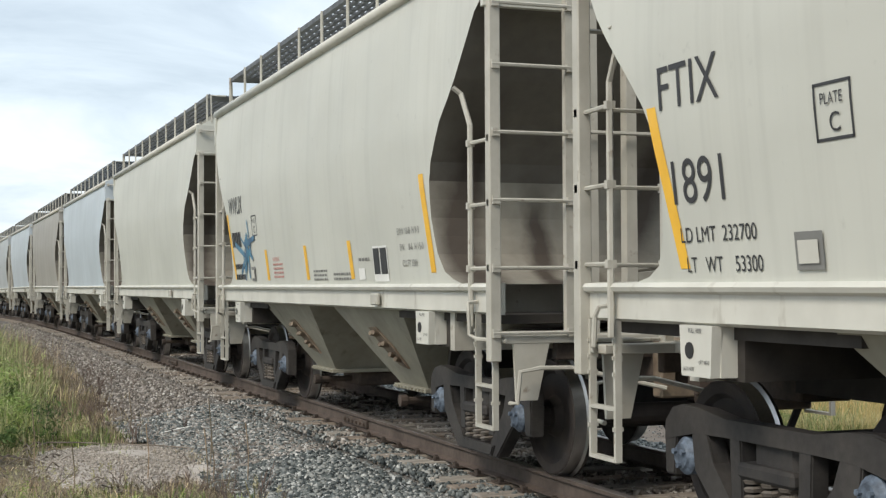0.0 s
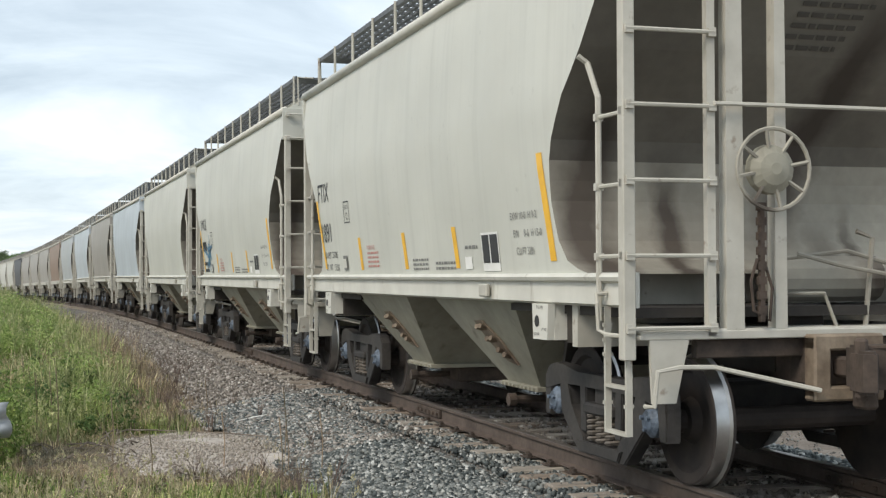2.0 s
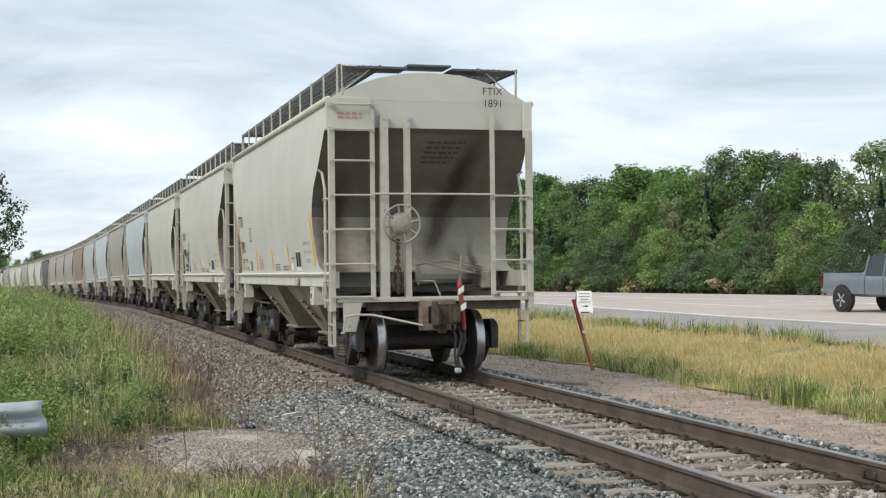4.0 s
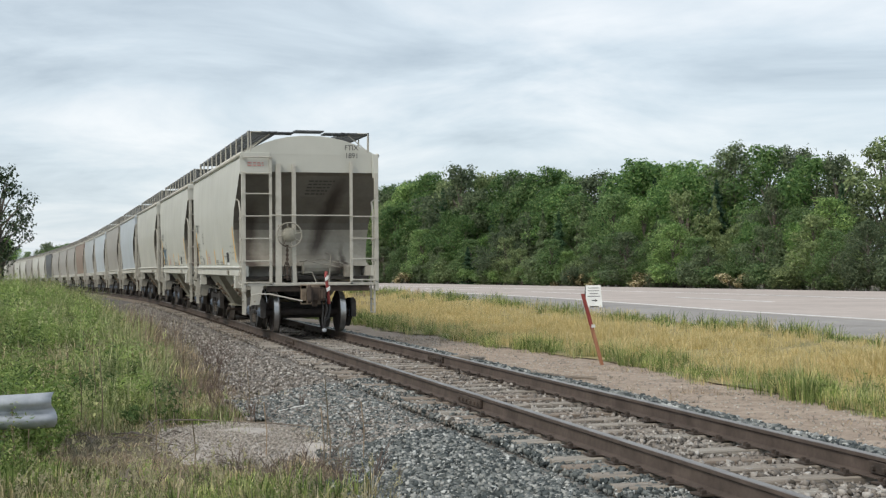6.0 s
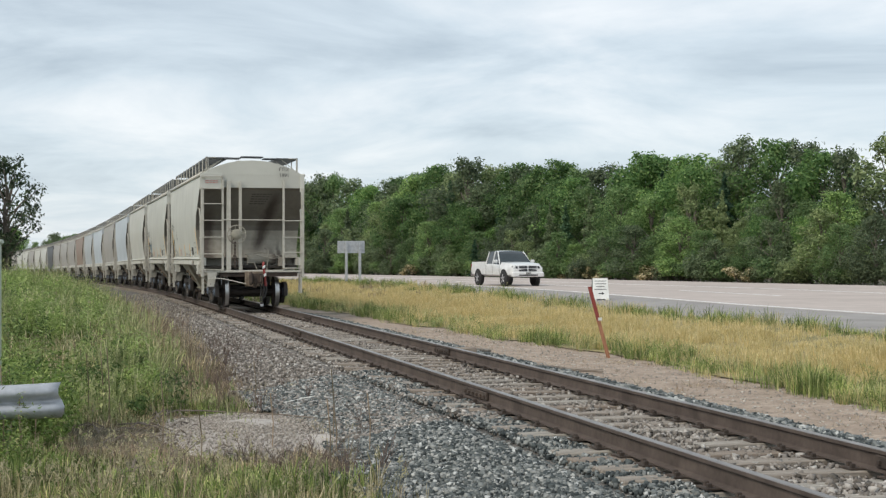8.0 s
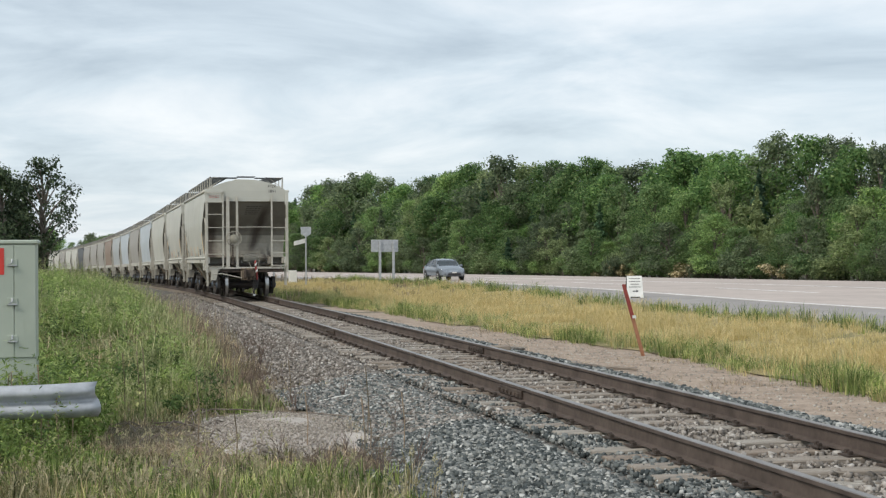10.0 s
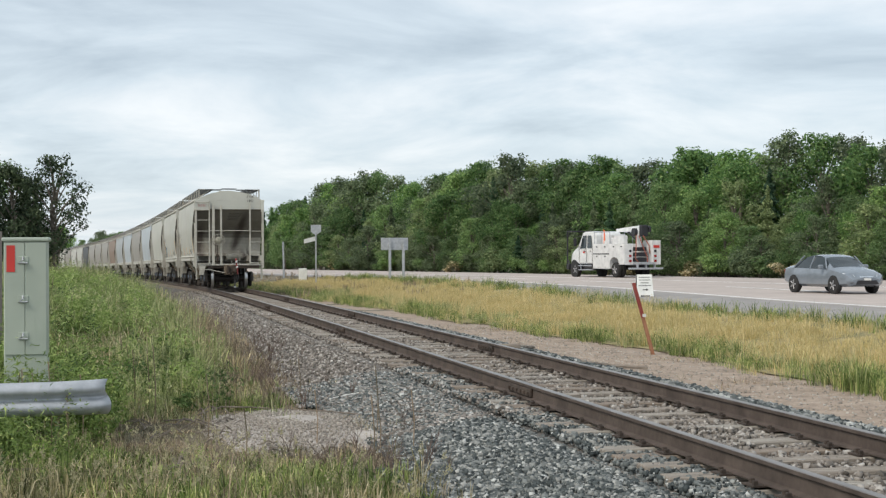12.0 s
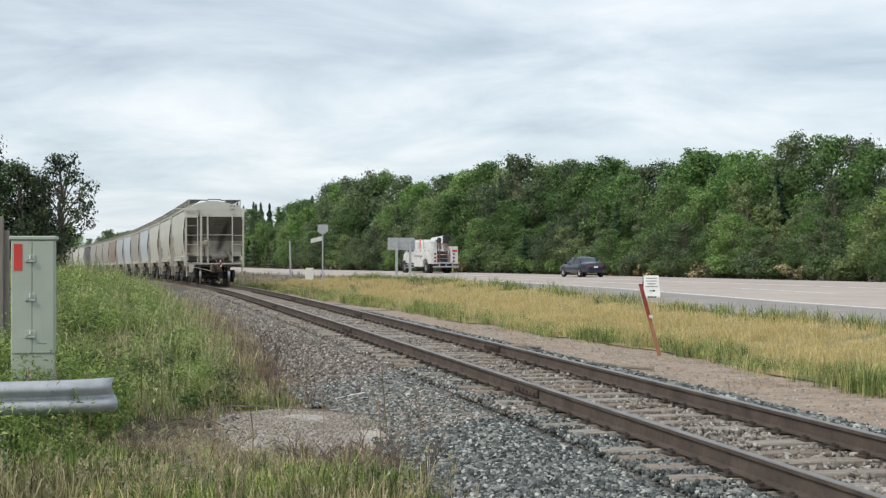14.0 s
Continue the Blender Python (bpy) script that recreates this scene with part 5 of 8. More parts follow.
def end_print(car, x, z, width, rows, pitch, mat, y=-5.32):
    r = random.Random(int(z * 100))
    for k in range(rows):
        bm = B()
        a = x
        while a < x + width:
            b = min(x + width, a + r.uniform(0.04, 0.1))
            hexa(bm, [(a, y - 0.002, z - k * pitch), (b, y - 0.002, z - k * pitch), (b, y, z - k * pitch), (a, y, z - k * pitch)],
                 [(a, y - 0.002, z - k * pitch + pitch * 0.5), (b, y - 0.002, z - k * pitch + pitch * 0.5), (b, y, z - k * pitch + pitch * 0.5), (a, y, z - k * pitch + pitch * 0.5)])
            a = b + 0.03
        part("small_print", bm, mat, car)


end_print(LAST, -1.42, 3.80, 0.36, 2, 0.055, PINK_INK)


def slope_print(car):
    """Faded small writing on the sloping end sheet, as plain bars."""
    r = random.Random(77)
    for k in range(5):
        bm = B()
        z0 = 3.42 - 0.07 * k
        z1, a, stop = z0 + 0.03, 0.02 - 0.015 * k, 0.62 - 0.05 * k
        y0, y1 = (-table(z, END_REAR) + 0.022 for z in (z0, z1))
        while a < stop:
            b = min(stop, a + r.uniform(0.05, 0.13))
            hexa(bm, [(a, y0 - 0.003, z0), (b, y0 - 0.003, z0), (b, y0, z0), (a, y0, z0)], [(a, y1 - 0.003, z1), (b, y1 - 0.003, z1), (b, y1, z1), (a, y1, z1)])
            a = b + 0.025
        part("small_print", bm, GHOST_INK, car)


slope_print(LAST)
SECOND = copy_thing(PLAIN_CAR, Matrix())
decorate_end_car(SECOND, False)
SECOND["label"] = "pale grey covered hopper car with blue graffiti on its side"


def repaint(car, paint, label):
    for o in car.children_recursive:
        if o.type == "MESH" and o.name.split(".")[0] in ("body", "roof", "end_panel"):
            o.material_slots[0].link = "OBJECT"
            o.material_slots[0].material = paint
        if paint is PAINT_DARK and o.name.split(".")[0] in ("sill", "eave"):
            o.material_slots[0].link = "OBJECT"
            o.material_slots[0].material = paint
    car["label"] = label
    return car


LIVERY = [(PAINT_PALE, "pale grey covered hopper car"), (PAINT_WHITE, "blue-white covered hopper car with faint graffiti"), (PAINT_BEIGE, "dusty beige covered hopper car"),
          (PAINT_WHITE, "blue-white covered hopper car"), (PAINT_BLUE, "bluish grey covered hopper car"), (PAINT_ORANGE, "rust-orange covered hopper car"),
          (PAINT_BEIGE, "dusty beige covered hopper car"), (PAINT_BEIGE, "dusty beige covered hopper car"), (PAINT_BEIGE, "dusty beige covered hopper car"),
          (PAINT_DARK, "dark grey covered hopper car"), (PAINT_PALE, "pale grey covered hopper car"), (PAINT_PALE, "pale grey covered hopper car"),
          (PAINT_BEIGE, "dusty beige covered hopper car"), (PAINT_PALE, "pale grey covered hopper car"), (PAINT_PALE, "pale grey covered hopper car"),
          (PAINT_BEIGE, "dusty beige covered hopper car"), (PAINT_PALE, "pale grey covered hopper car"), (PAINT_PALE, "pale grey covered hopper car")]
TRAIN = [LAST, SECOND]
for k, (paint, label) in enumerate(LIVERY):
    car = PLAIN_CAR if k == 0 else copy_thing(PLAIN_CAR, Matrix())
    TRAIN.append(car)
for car, (paint, label) in zip(TRAIN[2:], LIVERY):
    repaint(car, paint, label)

# distance of the train's rear axle along the track, by time
TRAIN_RUN = [(0, -2.38), (1.5, 5.965), (3.0, 14.28), (6.5, 33.6), (11.0, 57.65), (14.0, 74.2)]


def train_at(t):
    """Smooth run through the table above."""
    ts, ss = [r[0] for r in TRAIN_RUN], [r[1] for r in TRAIN_RUN]
    c = np.polyfit(ts, ss, 4)
    return float(np.polyval(c, t))


def train_motion():
    steps = [0.5 * k for k in range(29)]
    for k, car in enumerate(TRAIN):
        rows = []
        for t in steps:
            y = train_at(t) + 4.79 + k * PITCH
            a, b = grade(y - TRUCK), grade(y + TRUCK)
            rows.append((t, pose(track_x(y), y, (a + b) / 2, math.degrees(math.atan((b - a) / (2 * TRUCK))), 0, track_yaw(y))))
        walk(car, rows)
        if k < 3:
            fine = [0.1 * j for j in range(141)]
            for w in [o for o in car.children if o.name.split(".")[0] == "wheelset"]:
                at = w.matrix_basis.translation.copy()
                walk(w, [(t, pose(*at, -math.degrees((train_at(t) + 2.38) / WHEEL_R), 0, 0)) for t in fine])


# ---- plants ----
def raw_mesh(name, verts, faces, mat):
    """A mesh from arrays: verts (n, 3), faces (m, k)."""
    k = faces.shape[1]
    me = bpy.data.meshes.new(name)
    me.vertices.add(len(verts))
    me.vertices.foreach_set("co", verts.reshape(-1).astype(np.float32))
    me.loops.add(faces.size)
    me.loops.foreach_set("vertex_index", faces.reshape(-1).astype(np.int32))
    me.polygons.add(len(faces))
    me.polygons.foreach_set("loop_start", np.arange(0, faces.size, k, dtype=np.int32))
    me.materials.append(mat)
    me.update(calc_edges=True)
    return me


def leaf_mesh(name, centres, size, mat, r, droop=0.0, broad=0.65, facing=None):
    """Small pointed leaves round the given centres, of random turn, or facing roughly the given way."""
    n = len(centres)
    a = r.normal(size=(n, 3))
    a[:, 2] -= droop
    if facing is not None:
        f = facing + r.normal(size=(n, 3)) * 0.6
        f /= np.linalg.norm(f, axis=1)[:, None]
        a -= f * (a * f).sum(1)[:, None]
    a /= np.linalg.norm(a, axis=1)[:, None]
    b = np.cross(f, a) if facing is not None else r.normal(size=(n, 3))
    b -= a * (a * b).sum(1)[:, None]
    b /= np.linalg.norm(b, axis=1)[:, None]
    s = (size * r.uniform(0.6, 1.3, n))[:, None]
    v = np.stack([centres - a * s - b * s * broad * 0.8, centres + b * s * broad * 1.1, centres + a * s - b * s * broad * 0.4], 1).reshape(-1, 3)
    return raw_mesh(name, v, np.arange(3 * n).reshape(-1, 3), mat)


def limb(bm, a, b, r0, r1):
    a, b = Vector(a), Vector(b)
    m = (a + b) / 2 + Vector((0, 0, 0.06 * (b - a).length))
    pts, rad = [a, m, b], [r0, (r0 + r1) / 2, r1]
    rings = []
    for i, p in enumerate(pts):
        d = (pts[min(i + 1, 2)] - pts[max(i - 1, 0)]).normalized()
        u = d.orthogonal().normalized()
        w = d.cross(u)
        rings.append([bm.verts.new(p + rad[i] * (math.cos(k * 1.0472) * u + math.sin(k * 1.0472) * w)) for k in range(6)])
    for p, q in zip(rings, rings[1:]):
        for k in range(6):
            bm.faces.new((p[k], p[(k + 1) % 6], q[(k + 1) % 6], q[k]))


def lobe_leaves(r, c, s, count, flat=0.85):
    """Leaves over the shell of one lumpy lobe, more above than below; gives places and outward directions."""
    d = r.normal(size=(count, 3))
    d[:, 2] += 0.35
    d /= np.linalg.norm(d, axis=1)[:, None]
    k = r.normal(size=(6, 3))
    k /= np.linalg.norm(k, axis=1)[:, None]
    lump = np.clip((d @ k.T).max(1), 0, 1) ** 3
    rad = s * (0.62 + 0.5 * lump + 0.24 * r.normal(size=count))
    return c + d * rad[:, None] * np.array([1.0, 1.0, flat]), d + np.array([0, 0, 0.35])


def broad_tree(seed, h, w, leaf_mat, leaves, leaf, low=0.15, n=16, label="leafy green broadleaf tree", name="tree", open_crown=False):
    """Tapered trunk, limbs that end in rounded lobes of leaves of uneven size, gaps between them."""
    r = np.random.RandomState(seed)
    t = empty(name, label=label, category="tree", group="trees of the wood")
    bm = B()
    limb(bm, (0, 0, -0.2), (r.uniform(-.2, .2), r.uniform(-.2, .2), h * 0.6), 0.022 * h, 0.012 * h)
    lobes = []
    for k in range(n):
        f = (k + 0.5) / n
        z = h * (low + 0.06 + (0.84 - low) * f)
        reach = w * 0.5 * math.sin(math.pi * min(1.0, 0.22 + 0.68 * f)) ** 0.7 * (1 - 0.75 * max(0, f - 0.7) / 0.3)
        a = k * 2.4 + r.uniform(-0.4, 0.4)
        q = reach * r.uniform(0.45, 0.85)
        c = np.array([q * math.cos(a), q * math.sin(a), z])
        s = h * (r.uniform(0.05, 0.09) if open_crown else r.uniform(0.085, 0.15) * (1.1 - 0.35 * f))
        lobes.append((c, s))
        limb(bm, (0, 0, max(0.1 * h, z - 0.2 * h)), tuple(c), 0.007 * h, 0.0025 * h)
    for k in range(4):
        a = k * 1.6 + r.uniform(0, 1)
        c = np.array([w * 0.12 * math.cos(a), w * 0.12 * math.sin(a), h * r.uniform(0.86, 0.95)])
        lobes.append((c, h * r.uniform(0.04, 0.07)))
        limb(bm, (0, 0, 0.6 * h), tuple(c), 0.005 * h, 0.0015 * h)
    part("trunk", bm, BARK, t)
    share = np.array([s * s for _, s in lobes])
    share = (share / share.sum() * leaves).astype(int)
    got = [lobe_leaves(r, c, s, m) for (c, s), m in zip(lobes, share)]
    part("crown", leaf_mesh("crown", np.concatenate([g[0] for g in got]), leaf, leaf_mat, r, 0.3, facing=np.concatenate([g[1] for g in got])), None, t)
    return t


def spruce(seed, h, w, needles, mat=None, label="dark narrow spruce tree"):
    r = np.random.RandomState(seed)
    t = empty("spruce", label=label, category="tree", group="trees of the wood")
    bm = B()
    limb(bm, (0, 0, -0.2), (0, 0, h * 0.97), 0.016 * h, 0.003 * h)
    part("trunk", bm, BARK, t)
    z = h * (1 - r.rand(needles) ** 0.62 * 0.92)
    tier = 0.75 + 0.35 * np.sin(z * 9.0 / h * 6)
    rad = w * 0.5 * (1 - z / h) ** 0.85 * tier * r.rand(needles) ** 0.5
    a = np.round(r.rand(needles) * 11) / 11 * 6.283 + z * 2 + r.normal(size=needles) * 0.18
    pts = np.stack([rad * np.cos(a), rad * np.sin(a), z - 0.35 * rad], 1)
    part("crown", leaf_mesh("crown", pts, 0.13, mat or NEEDLES, r, 0.5), None, t)
    return t


def bush(seed, h, w, mat, leaves, label="low green roadside bush"):
    r = np.random.RandomState(seed)
    t = empty("bush", label=label, category="bush", group="bushes by the wood")
    bm = B()
    got = []
    for k in range(9):
        a = k * 2.4
        c = np.array([w * 0.36 * math.cos(a) * r.rand() ** .4, w * 0.36 * math.sin(a) * r.rand() ** .4, h * r.uniform(0.25, 0.78)])
        limb(bm, (0, 0, -0.1), tuple(c), 0.02, 0.006)
        got.append(lobe_leaves(r, c, h * r.uniform(0.16, 0.27), leaves // 9))
    part("stem", bm, BARK, t)
    part("crown", leaf_mesh("crown", np.concatenate([g[0] for g in got]), 0.10, mat, r, 0.2, facing=np.concatenate([g[1] for g in got])), None, t)
    return t


# the wood beyond the road
TREE_KINDS = [broad_tree(1, 8.2, 6.0, LEAF, 11000, 0.105), broad_tree(2, 7.8, 5.2, LEAF_LIGHT, 10000, 0.098, 0.12), broad_tree(3, 8.6, 6.2, LEAF, 11000, 0.105, 0.2, 18),
              broad_tree(4, 7.2, 4.2, LEAF_LIGHT, 7600, 0.09, 0.08, 14, "slender light green poplar tree"), broad_tree(5, 6.8, 4.4, LEAF_DULL, 4600, 0.10, 0.1, 13, "thin dull tree with sparse leaves"),
              broad_tree(6, 8.0, 5.4, LEAF_DULL, 9500, 0.098, 0.1)]
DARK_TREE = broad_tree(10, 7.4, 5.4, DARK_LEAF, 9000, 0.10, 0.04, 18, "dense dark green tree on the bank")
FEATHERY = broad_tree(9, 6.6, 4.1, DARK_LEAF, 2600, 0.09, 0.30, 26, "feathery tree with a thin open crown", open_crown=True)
SPRUCE_KIND, SPRUCE_DULL = spruce(11, 7.4, 2.6, 5200), spruce(12, 6.4, 3.4, 3600, LEAF_DULL, "half-bare greyish spruce tree")
BUSH_KINDS = [bush(21, 2.2, 3.0, LEAF_LIGHT, 2200), bush(22, 2.8, 2.6, LEAF_DULL, 2200), bush(23, 1.4, 2.4, GRASS_MIXED, 1200, "dry tan roadside brush")]
# height of the wood's skyline along the road
WOOD_TOP = [(30, 10.8), (82.0, 9.4), (83.0, 9.7), (87.0, 10.3), (91.0, 10.9), (94.0, 9.9), (97.0, 10.6), (101.0, 10.1), (104.0, 11.0), (108.0, 9.9), (113.0, 10.2), (117.0, 10.1), (120.0, 11.1), (125.0, 11.0), (130.0, 12.2), (138.0, 11.5), (143.0, 12.8), (150.0, 12.0), (157.0, 11.7), (164.0, 10.8), (173.0, 12.8), (183.0, 12.7), (196.0, 12.7), (200.0, 11.3), (209.0, 11.2), (223.0, 10.1), (250.0, 11.8), (300, 11.8)]


def wood_x(y):
    return table(y, ROAD_FAR) + 3.2


def plant(kind, x, y, scale, r, first, wide=1.0):
    m = Matrix.Translation((x, y, ground_z(x, y) - 0.08)) @ Euler((0, 0, r.uniform(0, 6.28))).to_matrix().to_4x4()
    if kind.name not in first:
        first.add(kind.name)
        t = kind
        t.matrix_basis = m
    else:
        t = copy_thing(kind, m)
    t.scale = (scale * wide, scale * wide, scale)
    return t


used = set()
rg = random.Random(31)
# rows from the road inwards: distance from the edge, share of the skyline's height, spacing
for row, (off, fac, step) in enumerate(((0.9, 0.40, 2.5), (3.4, 0.62, 2.9), (5.9, 0.80, 3.3), (8.8, 0.985, 2.9))):
    y = 54.0 + row * 0.7
    while y < 255:
        yy = y + rg.uniform(-0.8, 0.8)
        x = wood_x(yy) + off + rg.uniform(-0.8, 0.8)
        pick = rg.random()
        if yy > 194 and row == 3 and pick < 0.8:
            k, base = SPRUCE_KIND, 7.4
        elif row < 2 and pick < 0.2:
            k, base = SPRUCE_DULL, 6.4
        elif row < 3 and pick < 0.32:
            k, base = SPRUCE_KIND, 7.4
        elif row == 0:
            k, base = rg.choice(((TREE_KINDS[1], 7.8), (TREE_KINDS[3], 7.2), (TREE_KINDS[4], 6.8), (TREE_KINDS[5], 8.0)))
        else:
            k, base = rg.choice(list(zip(TREE_KINDS, (8.2, 7.8, 8.6, 7.2, 6.8, 8.0))))
        top = table(yy, WOOD_TOP) * fac
        plant(k, x, yy, top / base * (rg.uniform(0.75, 1.08 if k in (SPRUCE_KIND, SPRUCE_DULL) else 1.25) if row < 3 else rg.uniform(0.97, 1.07)), rg, used, rg.uniform(0.85, 1.2) * (1.35 if row == 0 else 1.0))
        y += step * (1.0 if y < 150 else 1.5)
    if row == 0:
        y = 54.0
        while y < 170:
            for _ in range(2 if y < 110 else 1):
                yy = y + rg.uniform(-1.2, 1.2)
                plant(rg.choice(BUSH_KINDS[:2] * 4 + BUSH_KINDS[2:]), wood_x(yy) + rg.uniform(-0.6, 1.0), yy, rg.uniform(0.5, 1.0), rg, used, rg.uniform(0.9, 1.3))
            y += 2.6

# the lone tree group on the near bank
for x, y, k, s, w in ((-8.5, 74, 2, 1.1, 1.0), (-10.5, 88, 0, 1.0, 1.1), (-13, 110, 0, 1.0, 1.2), (-16.5, 135, 2, 0.9, 1.2), (-19.5, 165, 5, 0.8, 1.3), (-24, 200, 0, 0.75, 1.4)):
    plant(TREE_KINDS[k], x, y, s, rg, used, w)
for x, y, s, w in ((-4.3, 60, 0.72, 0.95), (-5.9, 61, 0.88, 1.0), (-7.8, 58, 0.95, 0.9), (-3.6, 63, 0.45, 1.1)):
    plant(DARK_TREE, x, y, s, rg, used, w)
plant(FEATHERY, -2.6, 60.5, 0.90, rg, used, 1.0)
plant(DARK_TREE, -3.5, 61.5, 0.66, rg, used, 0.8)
for k, (x, y) in enumerate(((-13, 260), (-16, 285), (-12, 310), (-8, 330), (-20, 300), (-4, 345))):
    plant(TREE_KINDS[k % 6], x, y, 0.85 + 0.1 * k % 0.3, rg, used, 1.2)


# a far clump where the road bends out of sight
for k in range(8):
    plant(TREE_KINDS[(0, 2, 5, 1)[k % 4]], -5.5 + 1.5 * k, 425 + 6 * (k % 3), rg.uniform(1.05, 1.3) - 0.1 * (k < 2), rg, used, 1.25)


# ---- grass ----
def left_edge(x, y):
    return x > -0.125 * y - 0.6 and x < track_x(y) - 2.75


def patchy(x, y, s, k):
    return 0.45 + 1.3 * noise.noise((x * s, y * s, k))


def in_front(x, y):
    d = track_x(y) - x
    return (1 - 0.97 * bare(x, y)) * smooth_step(2.8, 4.2, d + 0.8 * noise.noise((x * 0.6, y * 0.6, 3))) if left_edge(x, y) else 0


def tufts(name, mat, count, seed, box_, keep, height, width, blades, arch=0.8, power=1.0, spread=0.05, label="", category="grass"):
    """Tussocks of arching blades, three joints each; tussocks grow taller and lower in drifts."""
    r = np.random.RandomState(seed)
    x0, x1, y0, y1 = box_
    roots = []
    while len(roots) < count:
        y, x = y0 + (y1 - y0) * r.rand() ** power, r.uniform(x0, x1)
        if r.rand() < keep(x, y):
            drift = (0.85 + 0.9 * noise.noise((x * 0.55, y * 0.4, seed * 3.1))) * (1 + 0.4 * smooth_step(20, 32, y) * (x < track_x(y)))
            drift *= 1 - 0.38 * smooth_step(13, 15, y) * (1 - smooth_step(19, 24, y)) * (x < track_x(y))
            drift *= 1 - 0.5 * math.exp(-((x - 0.9) / 1.0) ** 2) * smooth_step(10.6, 12.0, y) * (1 - smooth_step(16.5, 18, y))
            roots.append((x, y, ground_z(x, y) - 0.02, max(0.35, drift) * r.uniform(0.7, 1.25)))
    roots = np.array(roots)
    pick = np.repeat(np.arange(count), blades)
    n = len(pick)
    a = r.rand(n) * 6.283
    out = np.stack([np.cos(a), np.sin(a), np.zeros(n)], 1)
    p = roots[pick, :3] + out * (spread * np.abs(r.normal(size=n)))[:, None]
    h = ((height[0] + (height[1] - height[0]) * r.rand(n) ** 0.8) * roots[pick, 3])[:, None]
    away = (arch * r.rand(n) ** 1.3)[:, None] * h
    up = np.array([0, 0, 1.0])
    b = a + 1.57 + r.normal(size=n) * 0.6
    side = np.stack([np.cos(b), np.sin(b), np.zeros(n)], 1) * (width * r.uniform(0.6, 1.3, n))[:, None]
    p1, p2, p3 = p + up * h * 0.5 + out * away * 0.16, p + up * h * 0.85 + out * away * 0.5, p + up * h * (1 - 0.25 * away / h) + out * away
    v = np.stack([p - side, p + side, p1 + side * 0.9, p1 - side * 0.9, p2 + side * 0.6, p2 - side * 0.6, p3], 1).reshape(-1, 3)
    i = 7 * np.arange(n)[:, None]
    tri = np.concatenate([i + np.array(f) for f in ((0, 1, 2), (0, 2, 3), (3, 2, 4), (3, 4, 5), (5, 4, 6))])
    return tagged(new(name, raw_mesh(name, v, tri, mat)), label, category, kind="stuff")


def plumes(name, mat, count, seed, box_, keep, height, head, power=1.0, label=""):
    """Thin stalks, each with a feathery seed head of small slanting scales."""
    r = np.random.RandomState(seed)
    x0, x1, y0, y1 = box_
    verts = []
    while len(verts) < count * 14:
        y, x = y0 + (y1 - y0) * r.rand() ** power, r.uniform(x0, x1)
        if r.rand() > keep(x, y):
            continue
        h = r.uniform(*height) * max(0.5, 0.85 + 0.9 * noise.noise((x * 0.55, y * 0.4, 6.2)))
        a = r.rand() * 6.283
        lean = np.array([math.cos(a), math.sin(a), 0]) * h * r.uniform(0, 0.3)
        foot = np.array([x, y, ground_z(x, y) - 0.02])
        top = foot + lean + np.array([0, 0, h])
        w = np.array([0.0022, 0, 0]) * (1 + y / 40)
        verts += [[foot - w, foot + w, top]]
        for k in range(13):
            f = 1 - head * k / 13 / h
            c = foot + lean * f + np.array([0, 0, h * f])
            d = r.normal(size=3) * np.array([1, 1, 0.3])
            d /= np.linalg.norm(d)
            L = head * 0.26 * (0.35 + k / 13)
            verts += [[c, c + d * L * 0.5 + np.array([0, 0, L * 0.9]), c + d * L + np.array([0, 0, L * 0.45])]]
    v = np.array(verts).reshape(-1, 3)
    return tagged(new(name, raw_mesh(name, v, np.arange(len(v)).reshape(-1, 3), mat)), label, "grass", kind="stuff")


G = "tall uncut grass with dry seed stalks"
FORE, BANK = (-4, 3, 8.6, 20), (-9, 2, 16.5, 62)


def on_bank(k, low=0.08, s=0.4, edge=(3.2, 4.5)):
    return lambda x, y: left_edge(x, y) * smooth_step(edge[0], edge[1], track_x(y) - x + 0.9 * noise.noise((x * 0.5, y * 0.5, 8))) * max(low, 0.3 + 2.6 * noise.noise((x * s, y * s, k)))


tufts("grass", GRASS_GREEN, 1700, 1, FORE, lambda x, y: in_front(x, y) * max(0.03, patchy(x, y, 0.8, 5)), (0.10, 0.36), 0.0058, 18, 1.0, label=G)
tufts("grass", GRASS_MIXED, 1200, 2, FORE, lambda x, y: in_front(x, y) * max(0.05, patchy(x, y, 0.9, 1)), (0.08, 0.34), 0.0045, 18, 1.1, label=G)
tufts("grass", GRASS_GREEN, 420, 14, FORE, lambda x, y: in_front(x, y) * max(0.0, patchy(x, y, 0.7, 17)), (0.08, 0.26), 0.0085, 14, 1.3, label="broad-bladed green grass tussocks")
plumes("seed_heads", STRAW, 520, 15, FORE, lambda x, y: in_front(x, y) * max(0.02, patchy(x, y, 0.6, 1)), (0.25, 0.5), 0.10, label="pale feathery seed heads over the grass")
tufts("grass", GRASS_GREEN, 1400, 3, BANK, on_bank(6, 0.02, 0.6), (0.16, 0.52), 0.007, 20, 1.2, 1.3, 0.09, "tall green bank of uncut grass and weeds")
tufts("grass", GRASS_PALE, 1500, 4, BANK, on_bank(9, 0.02, 0.6), (0.22, 0.66), 0.006, 18, 1.0, 1.2, 0.09, "tall pale green grass in flower on the bank")
tufts("grass", GRASS_MIXED, 900, 20, BANK, on_bank(14, 0.03, 0.55, (2.9, 3.7)), (0.18, 0.55), 0.006, 16, 1.2, 1.3, 0.1, "dry brownish grass on the bank")
